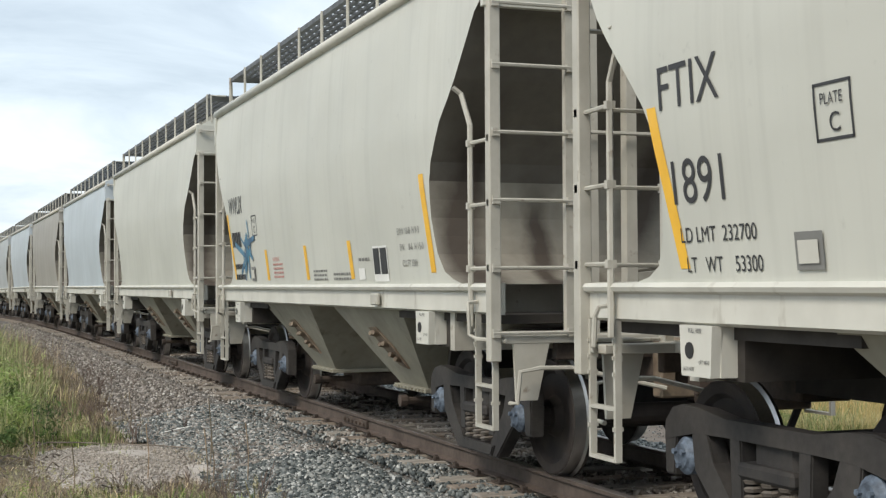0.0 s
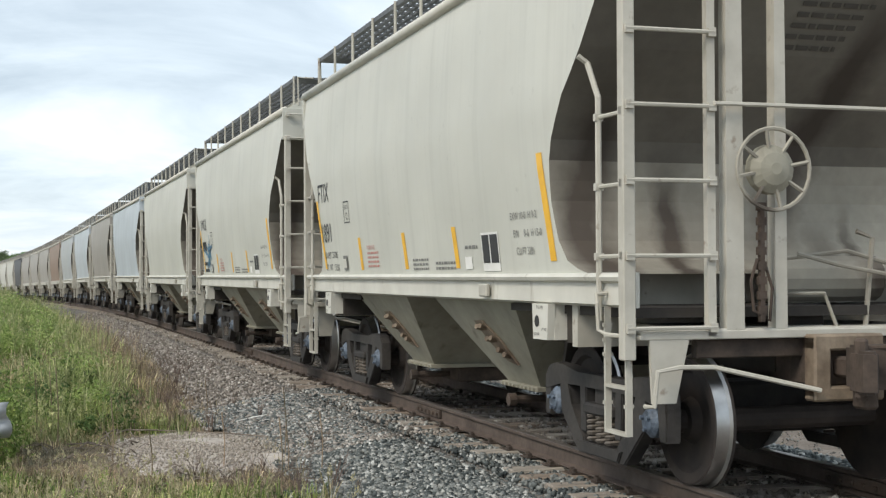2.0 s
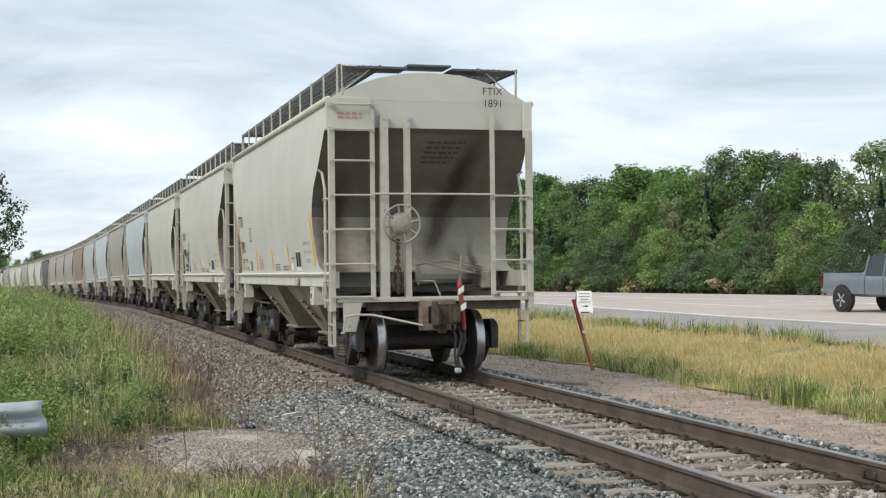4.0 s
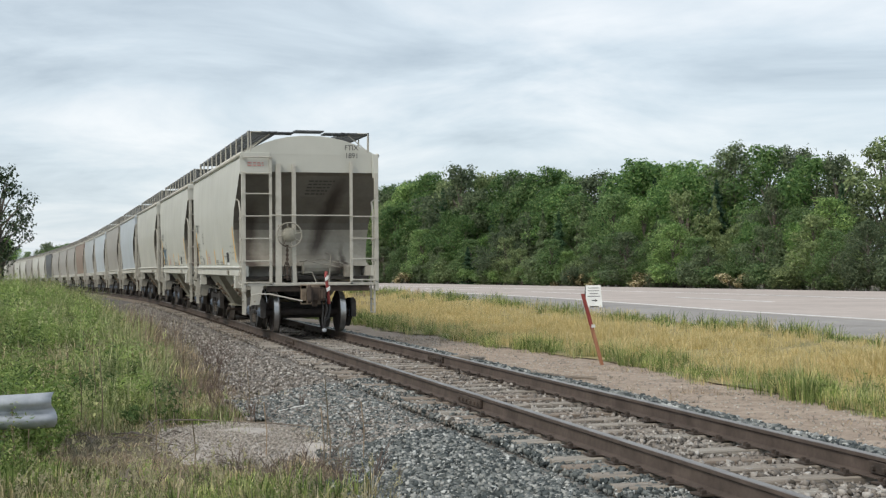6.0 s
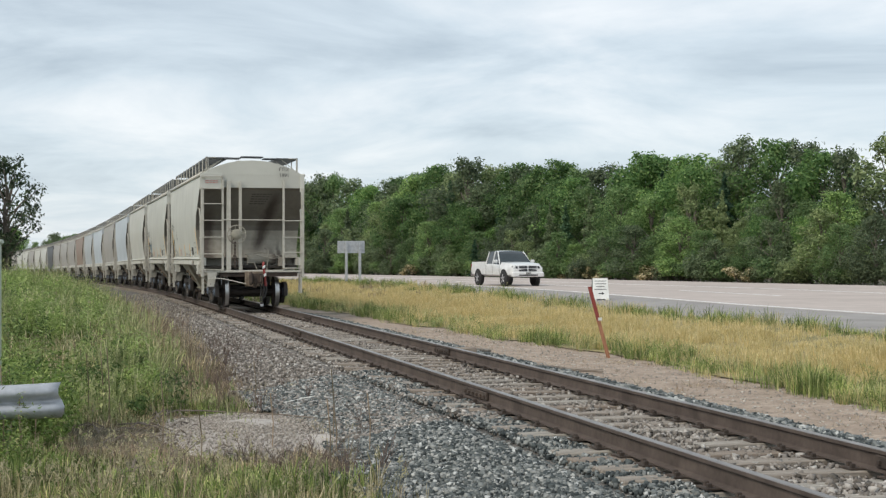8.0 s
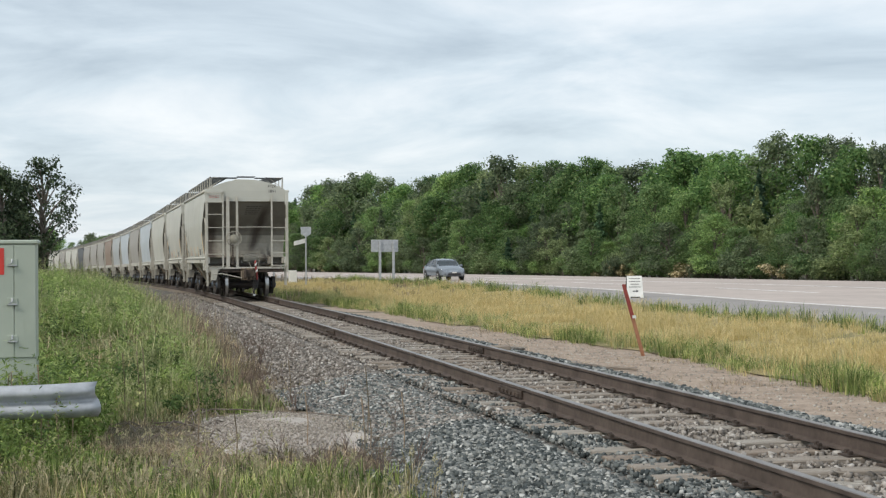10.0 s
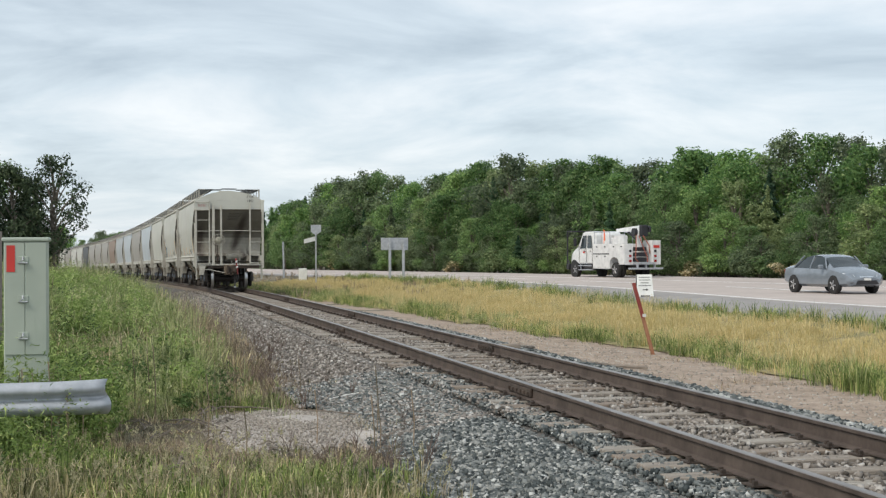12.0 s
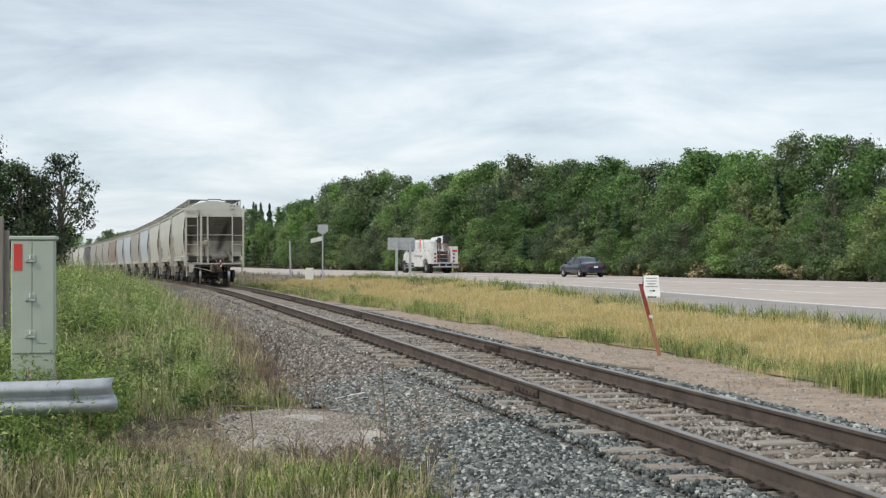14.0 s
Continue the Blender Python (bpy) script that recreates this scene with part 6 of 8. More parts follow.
plumes("seed_heads", GRASS_PALE, 1300, 16, BANK, on_bank(9, 0.05, 0.6), (0.5, 0.95), 0.17, 1.2, "pale green feathery seed heads on the bank")
tufts("dead_stalks", STEM_BROWN, 900, 5, (-2, 3.2, 13, 48), lambda x, y: left_edge(x, y) * (1 - bare(x, y)) * math.exp(-((track_x(y) - x - 3.5) / 0.6) ** 2) * max(0.1, patchy(x, y, 0.6, 2)), (0.10, 0.5), 0.004, 13, 0.8, 1.1, 0.1, "brown dead weed stalks beside the ballast")
tufts("dead_stalks", STEM_BROWN, 650, 6, (-0.3, 2.7, 12.0, 17.6), lambda x, y: left_edge(x, y) * bare(x, y) * (0.05 if abs(x - 1.95) < 0.8 and y > 13.9 else 1), (0.06, 0.2), 0.0035, 12, 2.6, 1.0, 0.12, "flattened dead stalks on bare soil")
tufts("dead_stalks", STEM_BROWN, 260, 13, (-2.5, 2.6, 9, 14.5), lambda x, y: in_front(x, y) * max(0, patchy(x, y, 1.1, 21)), (0.08, 0.36), 0.003, 12, 1.1, label="brown dead stalks among the grass")
tufts("grass", GRASS_MIXED, 150, 18, (1.2, 3.4, 9, 40), lambda x, y: 0.8 * math.exp(-((track_x(y) - x - 2.9) / 0.35) ** 2), (0.06, 0.3), 0.003, 12, 1.0, 1.0, 0.06, "sparse weeds at the edge of the ballast")


def verge_edge(y):
    """Where the grass between track and road begins."""
    return track_x(y) + 4.7 + 0.5 * noise.noise((y * 0.35, 1.5, 0)) - 1.7 * smooth_step(25, 60, y)


def right_band(x, y):
    """Share of the way from the trackside dirt (0) to the road (1)."""
    a = verge_edge(y)
    b = table(y, ROAD_NEAR) - 0.1
    return (x - a) / max(0.5, b - a)


def band(c, w, k, least=0.08):
    return lambda x, y: max(0, math.exp(-((right_band(x, y) - c) / w) ** 2) * max(least, patchy(x, y, 0.35, k))) if 0 < right_band(x, y) < 1.02 else 0


R = (6.5, 19, 14, 100)
VERGE = "strip between track and road"
tufts("grass", GRASS_GOLD, 6500, 8, R, band(0.50, 0.28, 4, 0.6), (0.24, 0.36), 0.0042, 24, 1.1, 1.35, 0.14, "golden ripe grass " + VERGE)
tufts("grass", GRASS_GREEN, 1150, 7, R, band(0.07, 0.09, 3, 0.12), (0.14, 0.40), 0.0042, 22, 1.1, 1.5, 0.10, "green grass " + VERGE)
tufts("grass", GRASS_PALE, 800, 19, R, band(0.20, 0.12, 11, 0.2), (0.15, 0.40), 0.004, 20, 1.1, 1.4, 0.10, "pale green grass " + VERGE)
tufts("grass", GRASS_GREEN, 900, 9, R, band(0.92, 0.08, 7, 0.02), (0.15, 0.5), 0.006, 22, 1.1, 1.3, 0.12, "dark green weeds along the road edge")
tufts("dead_stalks", STEM_BROWN, 260, 21, (6.5, 11.5, 12, 36), lambda x, y: 0.9 * (2.4 < x - track_x(y) < 4.9) * max(0.05, 0.3 + 2 * noise.noise((x * 0.9, y * 0.9, 2))), (0.03, 0.10), 0.004, 12, 3.5, 1.2, 0.2, "straw litter and dead stalks on bare dirt")
tufts("dead_stalks", STEM_BROWN, 320, 12, (4, 20, 60, 150), lambda x, y: 0.3 * (track_x(y) + 2.6 < x < table(y, ROAD_NEAR) + 0.2), (0.2, 0.45), 0.016, 14, 0.7, 1.0, 0.2, "dry grass beyond the track")
strip("verge", lambda y: verge_edge(y) + 0.25, lambda y: table(y, ROAD_NEAR) - 0.35, list(np.arange(12, 100, 1.0)), lambda x, y: ground_z(x, y) + 0.03, THATCH, 10, label="straw and low green growth under the grass", category="grass", kind="structure")


# leafy thickets on the near bank and round the guard rail
def thicket(name, mat, seed, clumps, height, per, leaf, keep, box_, label):
    """Low leafy growth: mounds of small leaves, joined."""
    r = np.random.RandomState(seed)
    pts, ways = [], []
    while len(pts) < clumps:
        x, y = r.uniform(box_[0], box_[1]), box_[2] + (box_[3] - box_[2]) * r.rand() ** 1.2
        if r.rand() > keep(x, y):
            continue
        h = r.uniform(*height)
        p, d = lobe_leaves(r, np.array([0, 0, h * 0.5]), h * 0.5, per, 1.05)
        p[:, :2] *= r.uniform(0.55, 0.95)
        keep_up = p[:, 2] > 0.02
        pts.append(p[keep_up] + np.array([x, y, ground_z(x, y)]))
        ways.append(d[keep_up])
    return tagged(new(name, leaf_mesh(name, np.concatenate(pts), leaf, mat, r, -0.2, 0.3, facing=np.concatenate(ways))), label, "weeds", kind="stuff")


thicket("weed_thicket", WEED_BRIGHT, 41, 260, (0.35, 0.95), 320, 0.042, on_bank(11, 0.0, 0.35, (4.2, 5.2)), (-6, 1.5, 19, 46), "light green leafy weeds on the near bank")
thicket("weed_thicket", WEED_DARK, 48, 70, (0.25, 0.7), 260, 0.040, on_bank(23, 0.0, 0.6, (3.9, 4.8)), (-5, 1.8, 15.5, 40), "dark green leafy weeds on the near bank")
thicket("weed_thicket", WEED_DARK, 49, 46, (0.12, 0.3), 150, 0.020, lambda x, y: in_front(x, y) * max(0, 2.4 * noise.noise((x * 0.8, y * 0.8, 31))), (-2.2, 2.6, 8.8, 14.5), "dark low weeds in the grass")
thicket("weed_thicket", WEED_LEAF, 42, 70, (0.2, 0.75), 130, 0.026, lambda x, y: (-0.12 * y - 0.4 < x < -0.15 and abs(y - 13.9) > 0.45) * 0.8, (-2.2, 0.0, 12.0, 16.5), "leafy weeds round the guard rail")
thicket("weed_thicket", WEED_LEAF, 45, 16, (0.65, 0.95), 240, 0.038, lambda x, y: 1.0 if x < -0.85 or y > 14.5 else 0.3, (-1.45, -0.35, 14.25, 14.85), "leafy green weeds between guard rail and cabinet")
thicket("weed_thicket", WEED_LEAF, 46, 14, (0.6, 1.05), 220, 0.040, lambda x, y: 1.0, (-0.62, -0.1, 14.5, 16.2), "tall leafy weeds beside the cabinet")
thicket("weed_thicket", WEED_BRIGHT, 47, 14, (0.35, 0.7), 190, 0.045, lambda x, y: 1.0, (-1.9, -0.95, 12.7, 13.45), "broad-leaved weeds before the guard rail")
thicket("weed_thicket", WEED_LEAF, 43, 110, (0.08, 0.25), 80, 0.016, lambda x, y: in_front(x, y) * max(0, patchy(x, y, 0.9, 13)), (-2, 2.6, 8.8, 13.5), "low leafy weeds in the grass")
thicket("weed_thicket", WEED_LEAF, 44, 60, (0.15, 0.4), 110, 0.022, band(0.1, 0.12, 15), (8, 14, 15, 45), "low leafy weeds beside the dirt")


# ---- weeds and sticks ----
def weed(seed, h, leaf_mat):
    """A leafy upright weed: stem with paired long leaves."""
    r = random.Random(seed)
    t = empty("weed", label="leafy green roadside weed", category="plant", group="weeds on the near bank")
    bm = B()
    bar(bm, [(0, 0, -0.03), (0.02, 0.01, h * 0.5), (0.05 * r.uniform(-1, 1), 0.03, h)], 0.006, 5)
    part("stem", bm, STEM_BROWN, t)
    verts, faces = [], []
    n = int(h * 46)
    for k in range(n):
        z = h * (0.2 + 0.8 * k / n)
        a = k * 2.4 + r.uniform(-0.3, 0.3)
        L = 0.13 * (1.15 - 0.7 * k / n) * r.uniform(0.8, 1.2)
        d, s = Vector((math.cos(a), math.sin(a), 0)), Vector((-math.sin(a), math.cos(a), 0)) * L * 0.17
        p = Vector((0.02, 0.01, z))
        i = len(verts)
        verts += [p, p + d * L * 0.5 + s + Vector((0, 0, L * 0.3)), p + d * L + Vector((0, 0, L * 0.05)), p + d * L * 0.5 - s + Vector((0, 0, L * 0.3))]
        faces.append((i, i + 1, i + 2, i + 3))
    part("foliage", mesh_from("foliage", verts, faces, leaf_mat), None, t)
    return t


WEEDS = [weed(1, 0.75, LEAF_LIGHT), weed(2, 0.55, GRASS_GREEN), weed(3, 0.95, GRASS_GREEN)]
first_weed = set()
spots = []
for k in range(64):
    y = rg.uniform(11.5, 17) if k < 26 else rg.uniform(17, 34)
    x = -0.05 * y - rg.uniform(-0.25, 0.9) if k < 26 else rg.uniform(-0.1 * y, track_x(y) - 4.6)
    spots.append((x, y))
for k, (x, y) in enumerate(spots):
    plant(WEEDS[k % 3], x, y, rg.uniform(0.7, 1.15), rg, first_weed)


def dead_weed(seed, h):
    """A dry upright weed: a stem that forks into thin twigs with crumpled seed tips."""
    r = random.Random(seed)
    bm = B()

    def fork(p, d, L, rad, depth):
        q = p + d * L
        bar(bm, [p, p.lerp(q, 0.5) + Vector((r.uniform(-1, 1), r.uniform(-1, 1), 0)) * L * 0.06, q], rad, 4)
        if depth:
            for _ in range(r.randint(2, 4)):
                e = (d + Vector((r.uniform(-1, 1), r.uniform(-1, 1), r.uniform(-0.1, 0.5))) * 0.6).normalized()
                fork(p.lerp(q, r.uniform(0.45, 1.0)), e, L * r.uniform(0.4, 0.7), rad * 0.65, depth - 1)
    for _ in range(3):
        fork(Vector((r.uniform(-0.05, 0.05), r.uniform(-0.05, 0.05), -0.02)), Vector((r.uniform(-0.35, 0.35), r.uniform(-0.35, 0.35), 1)).normalized(), h * r.uniform(0.45, 0.6), 0.004, 2)
    return tagged(part("dead_weed", bm, DEAD_TWIG), "dry brown branching weed beside the ballast", "plant", "dead weeds by the ballast")


DEAD_TWIG = surface("dry_brown_twigs", [(0.3, (0.095, 0.066, 0.055)), (0.7, (0.20, 0.15, 0.125))], 9.0, 0.9)
DEAD_WEEDS = [dead_weed(k, h) for k, h in ((1, 0.55), (2, 0.7), (3, 0.45), (4, 0.62))]
first_dead = set()
for k in range(190):
    y = 11.5 + 36 * rg.random() ** 1.5
    x = track_x(y) - (rg.gauss(3.6, 0.5) if k % 5 else rg.uniform(2.2, 3.3))
    if bare(x, y) < 0.85:
        plant(DEAD_WEEDS[k % 4], x, y, rg.uniform(0.5, 1.15), rg, first_dead)


def stick(pts, r, mat, label):
    bm = B()
    bar(bm, [(x, y, ground_z(x, y) + z) for x, y, z in pts], r, 6)
    tagged(part("stick", bm, mat), label, "stick", "dead sticks")


DRY_WOOD = surface("bleached_wood", [(0.3, (0.11, 0.09, 0.075)), (0.7, (0.27, 0.23, 0.19))], 6.0, 0.9, stretch=(1, 1, 4), relief=0.003)
stick([(2.72, 17.9, 0.05), (2.95, 17.92, 0.055), (3.12, 17.88, 0.05)], 0.007, WHITE_INK, "pale bare stick on the ballast")
stick([(0.95, 16.9, 0.05), (1.25, 17.1, 0.12), (1.6, 17.15, 0.10), (2.1, 16.9, 0.08), (2.45, 16.5, 0.09), (2.8, 16.0, 0.05)], 0.009, DRY_WOOD, "long bent dead branch")
stick([(-1.1, 12.0, 0.2), (-0.6, 12.2, 0.16), (0.1, 12.1, 0.1)], 0.010, DRY_WOOD, "thin dead branch in the grass")
for k in range(64):
    x, y = rg.choice([(0.75 + rg.gauss(0, 0.4), 15.6 + rg.gauss(0, 0.7)), (1.9 + rg.gauss(0, 0.45), 13.0 + rg.gauss(0, 0.35)), (rg.uniform(0.3, 2.8), rg.uniform(11.8, 17.6))])
    a, L = rg.uniform(0, 3.14), rg.uniform(0.15, 0.5)
    stick([(x, y, 0.03), (x + L * math.cos(a) * 0.5, y + L * math.sin(a) * 0.5, 0.06 + rg.uniform(0, 0.08)), (x + L * math.cos(a), y + L * math.sin(a), 0.05)], rg.uniform(0.004, 0.009), DRY_WOOD, "thin dead twig on bare soil")
for x, y, h in ((0.42, 16.3, 0.95), (-0.62, 13.4, 1.0), (0.95, 14.9, 0.7), (2.75, 14.6, 0.75), (2.85, 13.2, 0.6), (1.5, 17.9, 0.7), (2.4, 18.4, 0.6), (0.2, 17.5, 0.8), (-0.35, 14.2, 0.8), (2.3, 12.4, 0.7), (2.0, 14.0, 0.6), (1.2, 13.2, 0.55), (2.55, 13.4, 0.5)):
    stick([(x, y, 0), (x + 0.01, y, h * 0.5), (x - 0.02, y, h)], 0.006, STEM_BROWN, "upright brown dead stalk")


# ---- things beside the track and the road ----
RED_LABEL = plain("red_label", (0.62, 0.05, 0.04), 0.5)
DARK_STEEL = plain("dark_steel", (0.05, 0.05, 0.055), 0.5, 0.5)
ORANGE_CONE = plain("orange_plastic", (0.85, 0.16, 0.05), 0.5)
OLD_BOARD = surface("grey_weathered_boards", [(0.3, (0.16, 0.14, 0.125)), (0.7, (0.27, 0.245, 0.22))], 2.0, 0.9, stretch=(6, 6, 0.6), relief=0.006)
RED_WOOD = surface("red_painted_wood", [(0.3, (0.240, 0.041, 0.035)), (0.7, (0.336, 0.072, 0.060))], 8.0, 0.7)
BARE_WOOD = surface("sunburnt_wood", [(0.3, (0.30, 0.13, 0.07)), (0.7, (0.45, 0.22, 0.13))], 6.0, 0.85, stretch=(3, 3, 0.5))


def cabinet():
    x0, x1, y0, y1 = -1.165, -0.725, 15.0, 15.42
    g = ground_z(-1, 15) - 0.05
    c = empty("signal_cabinet", label="grey-green steel equipment cabinet with double doors", category="cabinet")
    bm = B()
    box(bm, x0, x1, y0, y1, g, 1.66, 0.008)
    part("body", bm, GREEN_BOX, c)
    bm = B()
    box(bm, x0 - 0.02, x1 + 0.025, y0 - 0.025, y1 + 0.02, 1.655, 1.70, 0.012)
    part("lid", bm, GREEN_BOX, c)
    xm = x0 + 0.215
    for a, b in ((x0 + 0.008, xm - 0.003), (xm + 0.003, x1 - 0.008)):
        bm = B()
        box(bm, a, b, y0 - 0.014, y0 - 0.001, 0.46, 1.645, 0.004)
        part("door", bm, GREEN_BOX, c)
    for z in (1.46, 1.05, 0.66):
        bm = B()
        box(bm, xm - 0.075, xm + 0.035, y0 - 0.024, y0 - 0.013, z - 0.04, z + 0.04, 0.003)
        lat = part("latch", bm, GREEN_BOX, c)
        bm = B()
        bar(bm, [(xm - 0.02, y0 - 0.03, z + 0.035), (xm - 0.02, y0 - 0.05, z), (xm - 0.06, y0 - 0.05, z - 0.03), (xm + 0.03, y0 - 0.05, z - 0.03)], 0.009, 6)
        part("handle", bm, GALVANISED, lat)
    bm = B()
    box(bm, x0 + 0.03, x0 + 0.115, y0 - 0.019, y0 - 0.0145, 1.335, 1.615)
    part("red_label", bm, RED_LABEL, c, "plain red warning label")


def guard_rail():
    """W-shaped steel beam on posts, its end cut and slightly flared."""
    t = empty("guard_rail", label="galvanised steel guard rail with a flared end", category="guard rail")
    prof = [(0.0, 0.00), (0.02, 0.015), (0.075, 0.05), (0.08, 0.10), (0.02, 0.135), (0.0, 0.155), (0.02, 0.175), (0.08, 0.21), (0.075, 0.26), (0.02, 0.295), (0.0, 0.31)]
    verts, faces = [], []
    xs = [-6.0, -4, -2.5, -1.2, -0.6, -0.3, -0.17, -0.09]
    for x in xs:
        e = max(0, (x + 0.6) / 0.5)
        for d, z in prof:
            verts.append((x + 0.03 * e * math.sin(z * 20), 13.15 - d + 0.12 * e ** 2 + 0.04 * (x + 0.1), 0.02 + z * (1 + 0.05 * e) - 0.01 * e))
    k = len(prof)
    for i in range(len(xs) - 1):
        for j in range(k - 1):
            a = i * k + j
            faces.append((a, a + 1, a + k + 1, a + k))
    ob = part("beam", mesh_from("beam", verts, faces, GALVANISED, True), None, t)
    s = ob.modifiers.new("thickness", "SOLIDIFY")
    s.thickness = 0.004
    for x in (-1.6, -3.5, -5.4):
        bm = B()
        box(bm, x - 0.07, x + 0.07, 13.2, 13.35, ground_z(x, 13.2) - 0.2, 0.3, 0.01)
        part("post", bm, OLD_BOARD, t)


def board_fence():
    t = empty("board_fence", label="grey weathered board fence", category="fence")
    for k in range(9):
        bm = B()
        x = -3.6 + k * 0.2
        box(bm, x, x + 0.19, 23.0, 23.03, -0.1, 1.90 + 0.02 * (k % 2), 0.004)
        part("board", bm, OLD_BOARD, t)
    bm = B()
    box(bm, -2.0, -1.90, 22.95, 23.08, -0.3, 2.12, 0.01)
    part("post", bm, OLD_BOARD, t)


def traffic_cone():
    t = empty("traffic_cone", label="orange plastic traffic cone in the grass", category="traffic cone")
    x, y = -0.86, 9.55
    g = ground_z(x, y)
    bm = B()
    lathe(bm, [(g + 0.02, 0.13), (g + 0.05, 0.12), (-0.11, 0.03), (-0.10, 0.02)], "z", (x, y, 0), 20)
    part("cone", bm, ORANGE_CONE, t)
    bm = B()
    box(bm, x - 0.18, x + 0.18, y - 0.18, y + 0.18, g - 0.01, g + 0.025, 0.01)
    part("base", bm, ORANGE_CONE, t)


def leaning_stake():
    t = empty("marker_stake", label="leaning wooden stake, its top painted red", category="stake")
    g = ground_z(10.1, 24.7)
    a, b, m = Vector((10.12, 24.7, g - 0.1)), Vector((9.66, 24.6, 0.93)), 0.55
    mid = a.lerp(b, m)
    for name, p, q, mat in (("lower_stake", a, mid, BARE_WOOD), ("red_top", mid, b, RED_WOOD)):
        bm = B()
        s = 0.029
        hexa(bm, [p + Vector(o) for o in ((-s, -s, 0), (s, -s, 0), (s, s, 0), (-s, s, 0))], [q + Vector(o) for o in ((-s, -s, 0), (s, -s, 0), (s, s, 0), (-s, s, 0))])
        part(name, bm, mat, t)
    bm = B()
    p = a.lerp(b, 0.58)
    box(bm, p.x - 0.02, p.x + 0.05, p.y - 0.065, p.y - 0.05, p.z - 0.03, p.z + 0.03)
    part("tag", bm, WHITE_INK, t)


def sandwich_board():
    t = empty("sandwich_board", pose(18.55, 46.2, -0.07, 0, 0, -14), label="white folding sandwich board with black writing and an arrow", category="sign")
    for s in (-1, 1):
        bm = B()
        hexa(bm, [(-0.3, s * 0.26 - 0.012, 0), (0.3, s * 0.26 - 0.012, 0), (0.3, s * 0.26 + 0.012, 0), (-0.3, s * 0.26 + 0.012, 0)],
             [(-0.27, s * 0.03 - 0.012, 0.8), (0.27, s * 0.03 - 0.012, 0.8), (0.27, s * 0.03 + 0.012, 0.8), (-0.27, s * 0.03 + 0.012, 0.8)])
        p = part("panel", bm, WHITE_INK, t)
        if s < 0:
            y = lambda z: -0.26 + 0.23 * z / 0.8 - 0.018
            for z, w in ((0.70, 0.2), (0.60, 0.2), (0.50, 0.15), (0.40, 0.22)):
                bm = B()
                box(bm, -w, w, y(z) - 0.004, y(z), z - 0.012, z + 0.012)
                part("writing", bm, FADED_INK, p)
            bm = B()
            box(bm, -0.08, 0.06, y(0.25) - 0.006, y(0.25), 0.235, 0.265)
            hexa(bm, [(0.05, y(0.25) - 0.006, 0.20), (0.13, y(0.25) - 0.006, 0.25), (0.13, y(0.25), 0.25), (0.05, y(0.25), 0.20)], [(0.05, y(0.25) - 0.006, 0.30), (0.131, y(0.25) - 0.006, 0.251), (0.131, y(0.25), 0.251), (0.05, y(0.25), 0.30)])
            part("arrow", bm, BLACK_INK, p)
    # black sheet that closes one side between the two panels
    bm = B()
    hexa(bm, [(-0.305, -0.25, 0.02), (-0.30, -0.25, 0.02), (-0.30, 0.25, 0.02), (-0.305, 0.25, 0.02)], [(-0.285, -0.03, 0.78), (-0.28, -0.03, 0.78), (-0.28, 0.03, 0.78), (-0.285, 0.03, 0.78)])
    part("hinge_cloth", bm, RUBBER, t)
    # black strip painted in for the shaded opening under the panel
    bm = B()
    box(bm, -0.16, 0.16, -0.285, -0.27, 0.0, 0.05)
    part("foot_gap", bm, RUBBER, t)


def road_sign_pair():
    t = empty("road_sign", label="back of a grey metal road sign on two posts", category="road sign")
    for x in (16.75, 17.62):
        bm = B()
        box(bm, x - 0.075, x + 0.075, 84.3, 84.45, -0.3, 2.5, 0.01)
        part("post", bm, GALVANISED, t)
    bm = B()
    box(bm, 16.2, 17.95, 84.46, 84.49, 1.78, 2.55, 0.01)
    part("panel", bm, GALVANISED, t, "plain back of the panel")


def route_marker():
    t = empty("route_marker", label="shield-shaped road sign back with a white arrow board on one post", category="road sign")
    bm = B()
    box(bm, 12.36, 12.44, 86.8, 86.88, -0.3, 3.0, 0.008)
    part("post", bm, GALVANISED, t)
    bm = B()
    out = [(-0.33, 3.42), (0.33, 3.42), (0.33, 2.98), (0.0, 2.76), (-0.33, 2.98)]
    a = [bm.verts.new((12.4 + u, 86.76, z)) for u, z in out]
    b = [bm.verts.new((12.4 + u, 86.79, z)) for u, z in out]
    bm.faces.new(a)
    bm.faces.new(b[::-1])
    for i in range(5):
        j = (i + 1) % 5
        bm.faces.new((a[i], a[j], b[j], b[i]))
    part("shield", bm, GALVANISED, t)
    bm = B()
    hexa(bm, [(11.62, 86.70, 2.22), (12.45, 86.9, 2.42), (12.45, 86.93, 2.42), (11.62, 86.73, 2.22)], [(11.62, 86.70, 2.50), (12.45, 86.9, 2.70), (12.45, 86.93, 2.70), (11.62, 86.73, 2.50)])
    part("board", bm, WHITE_INK, t)


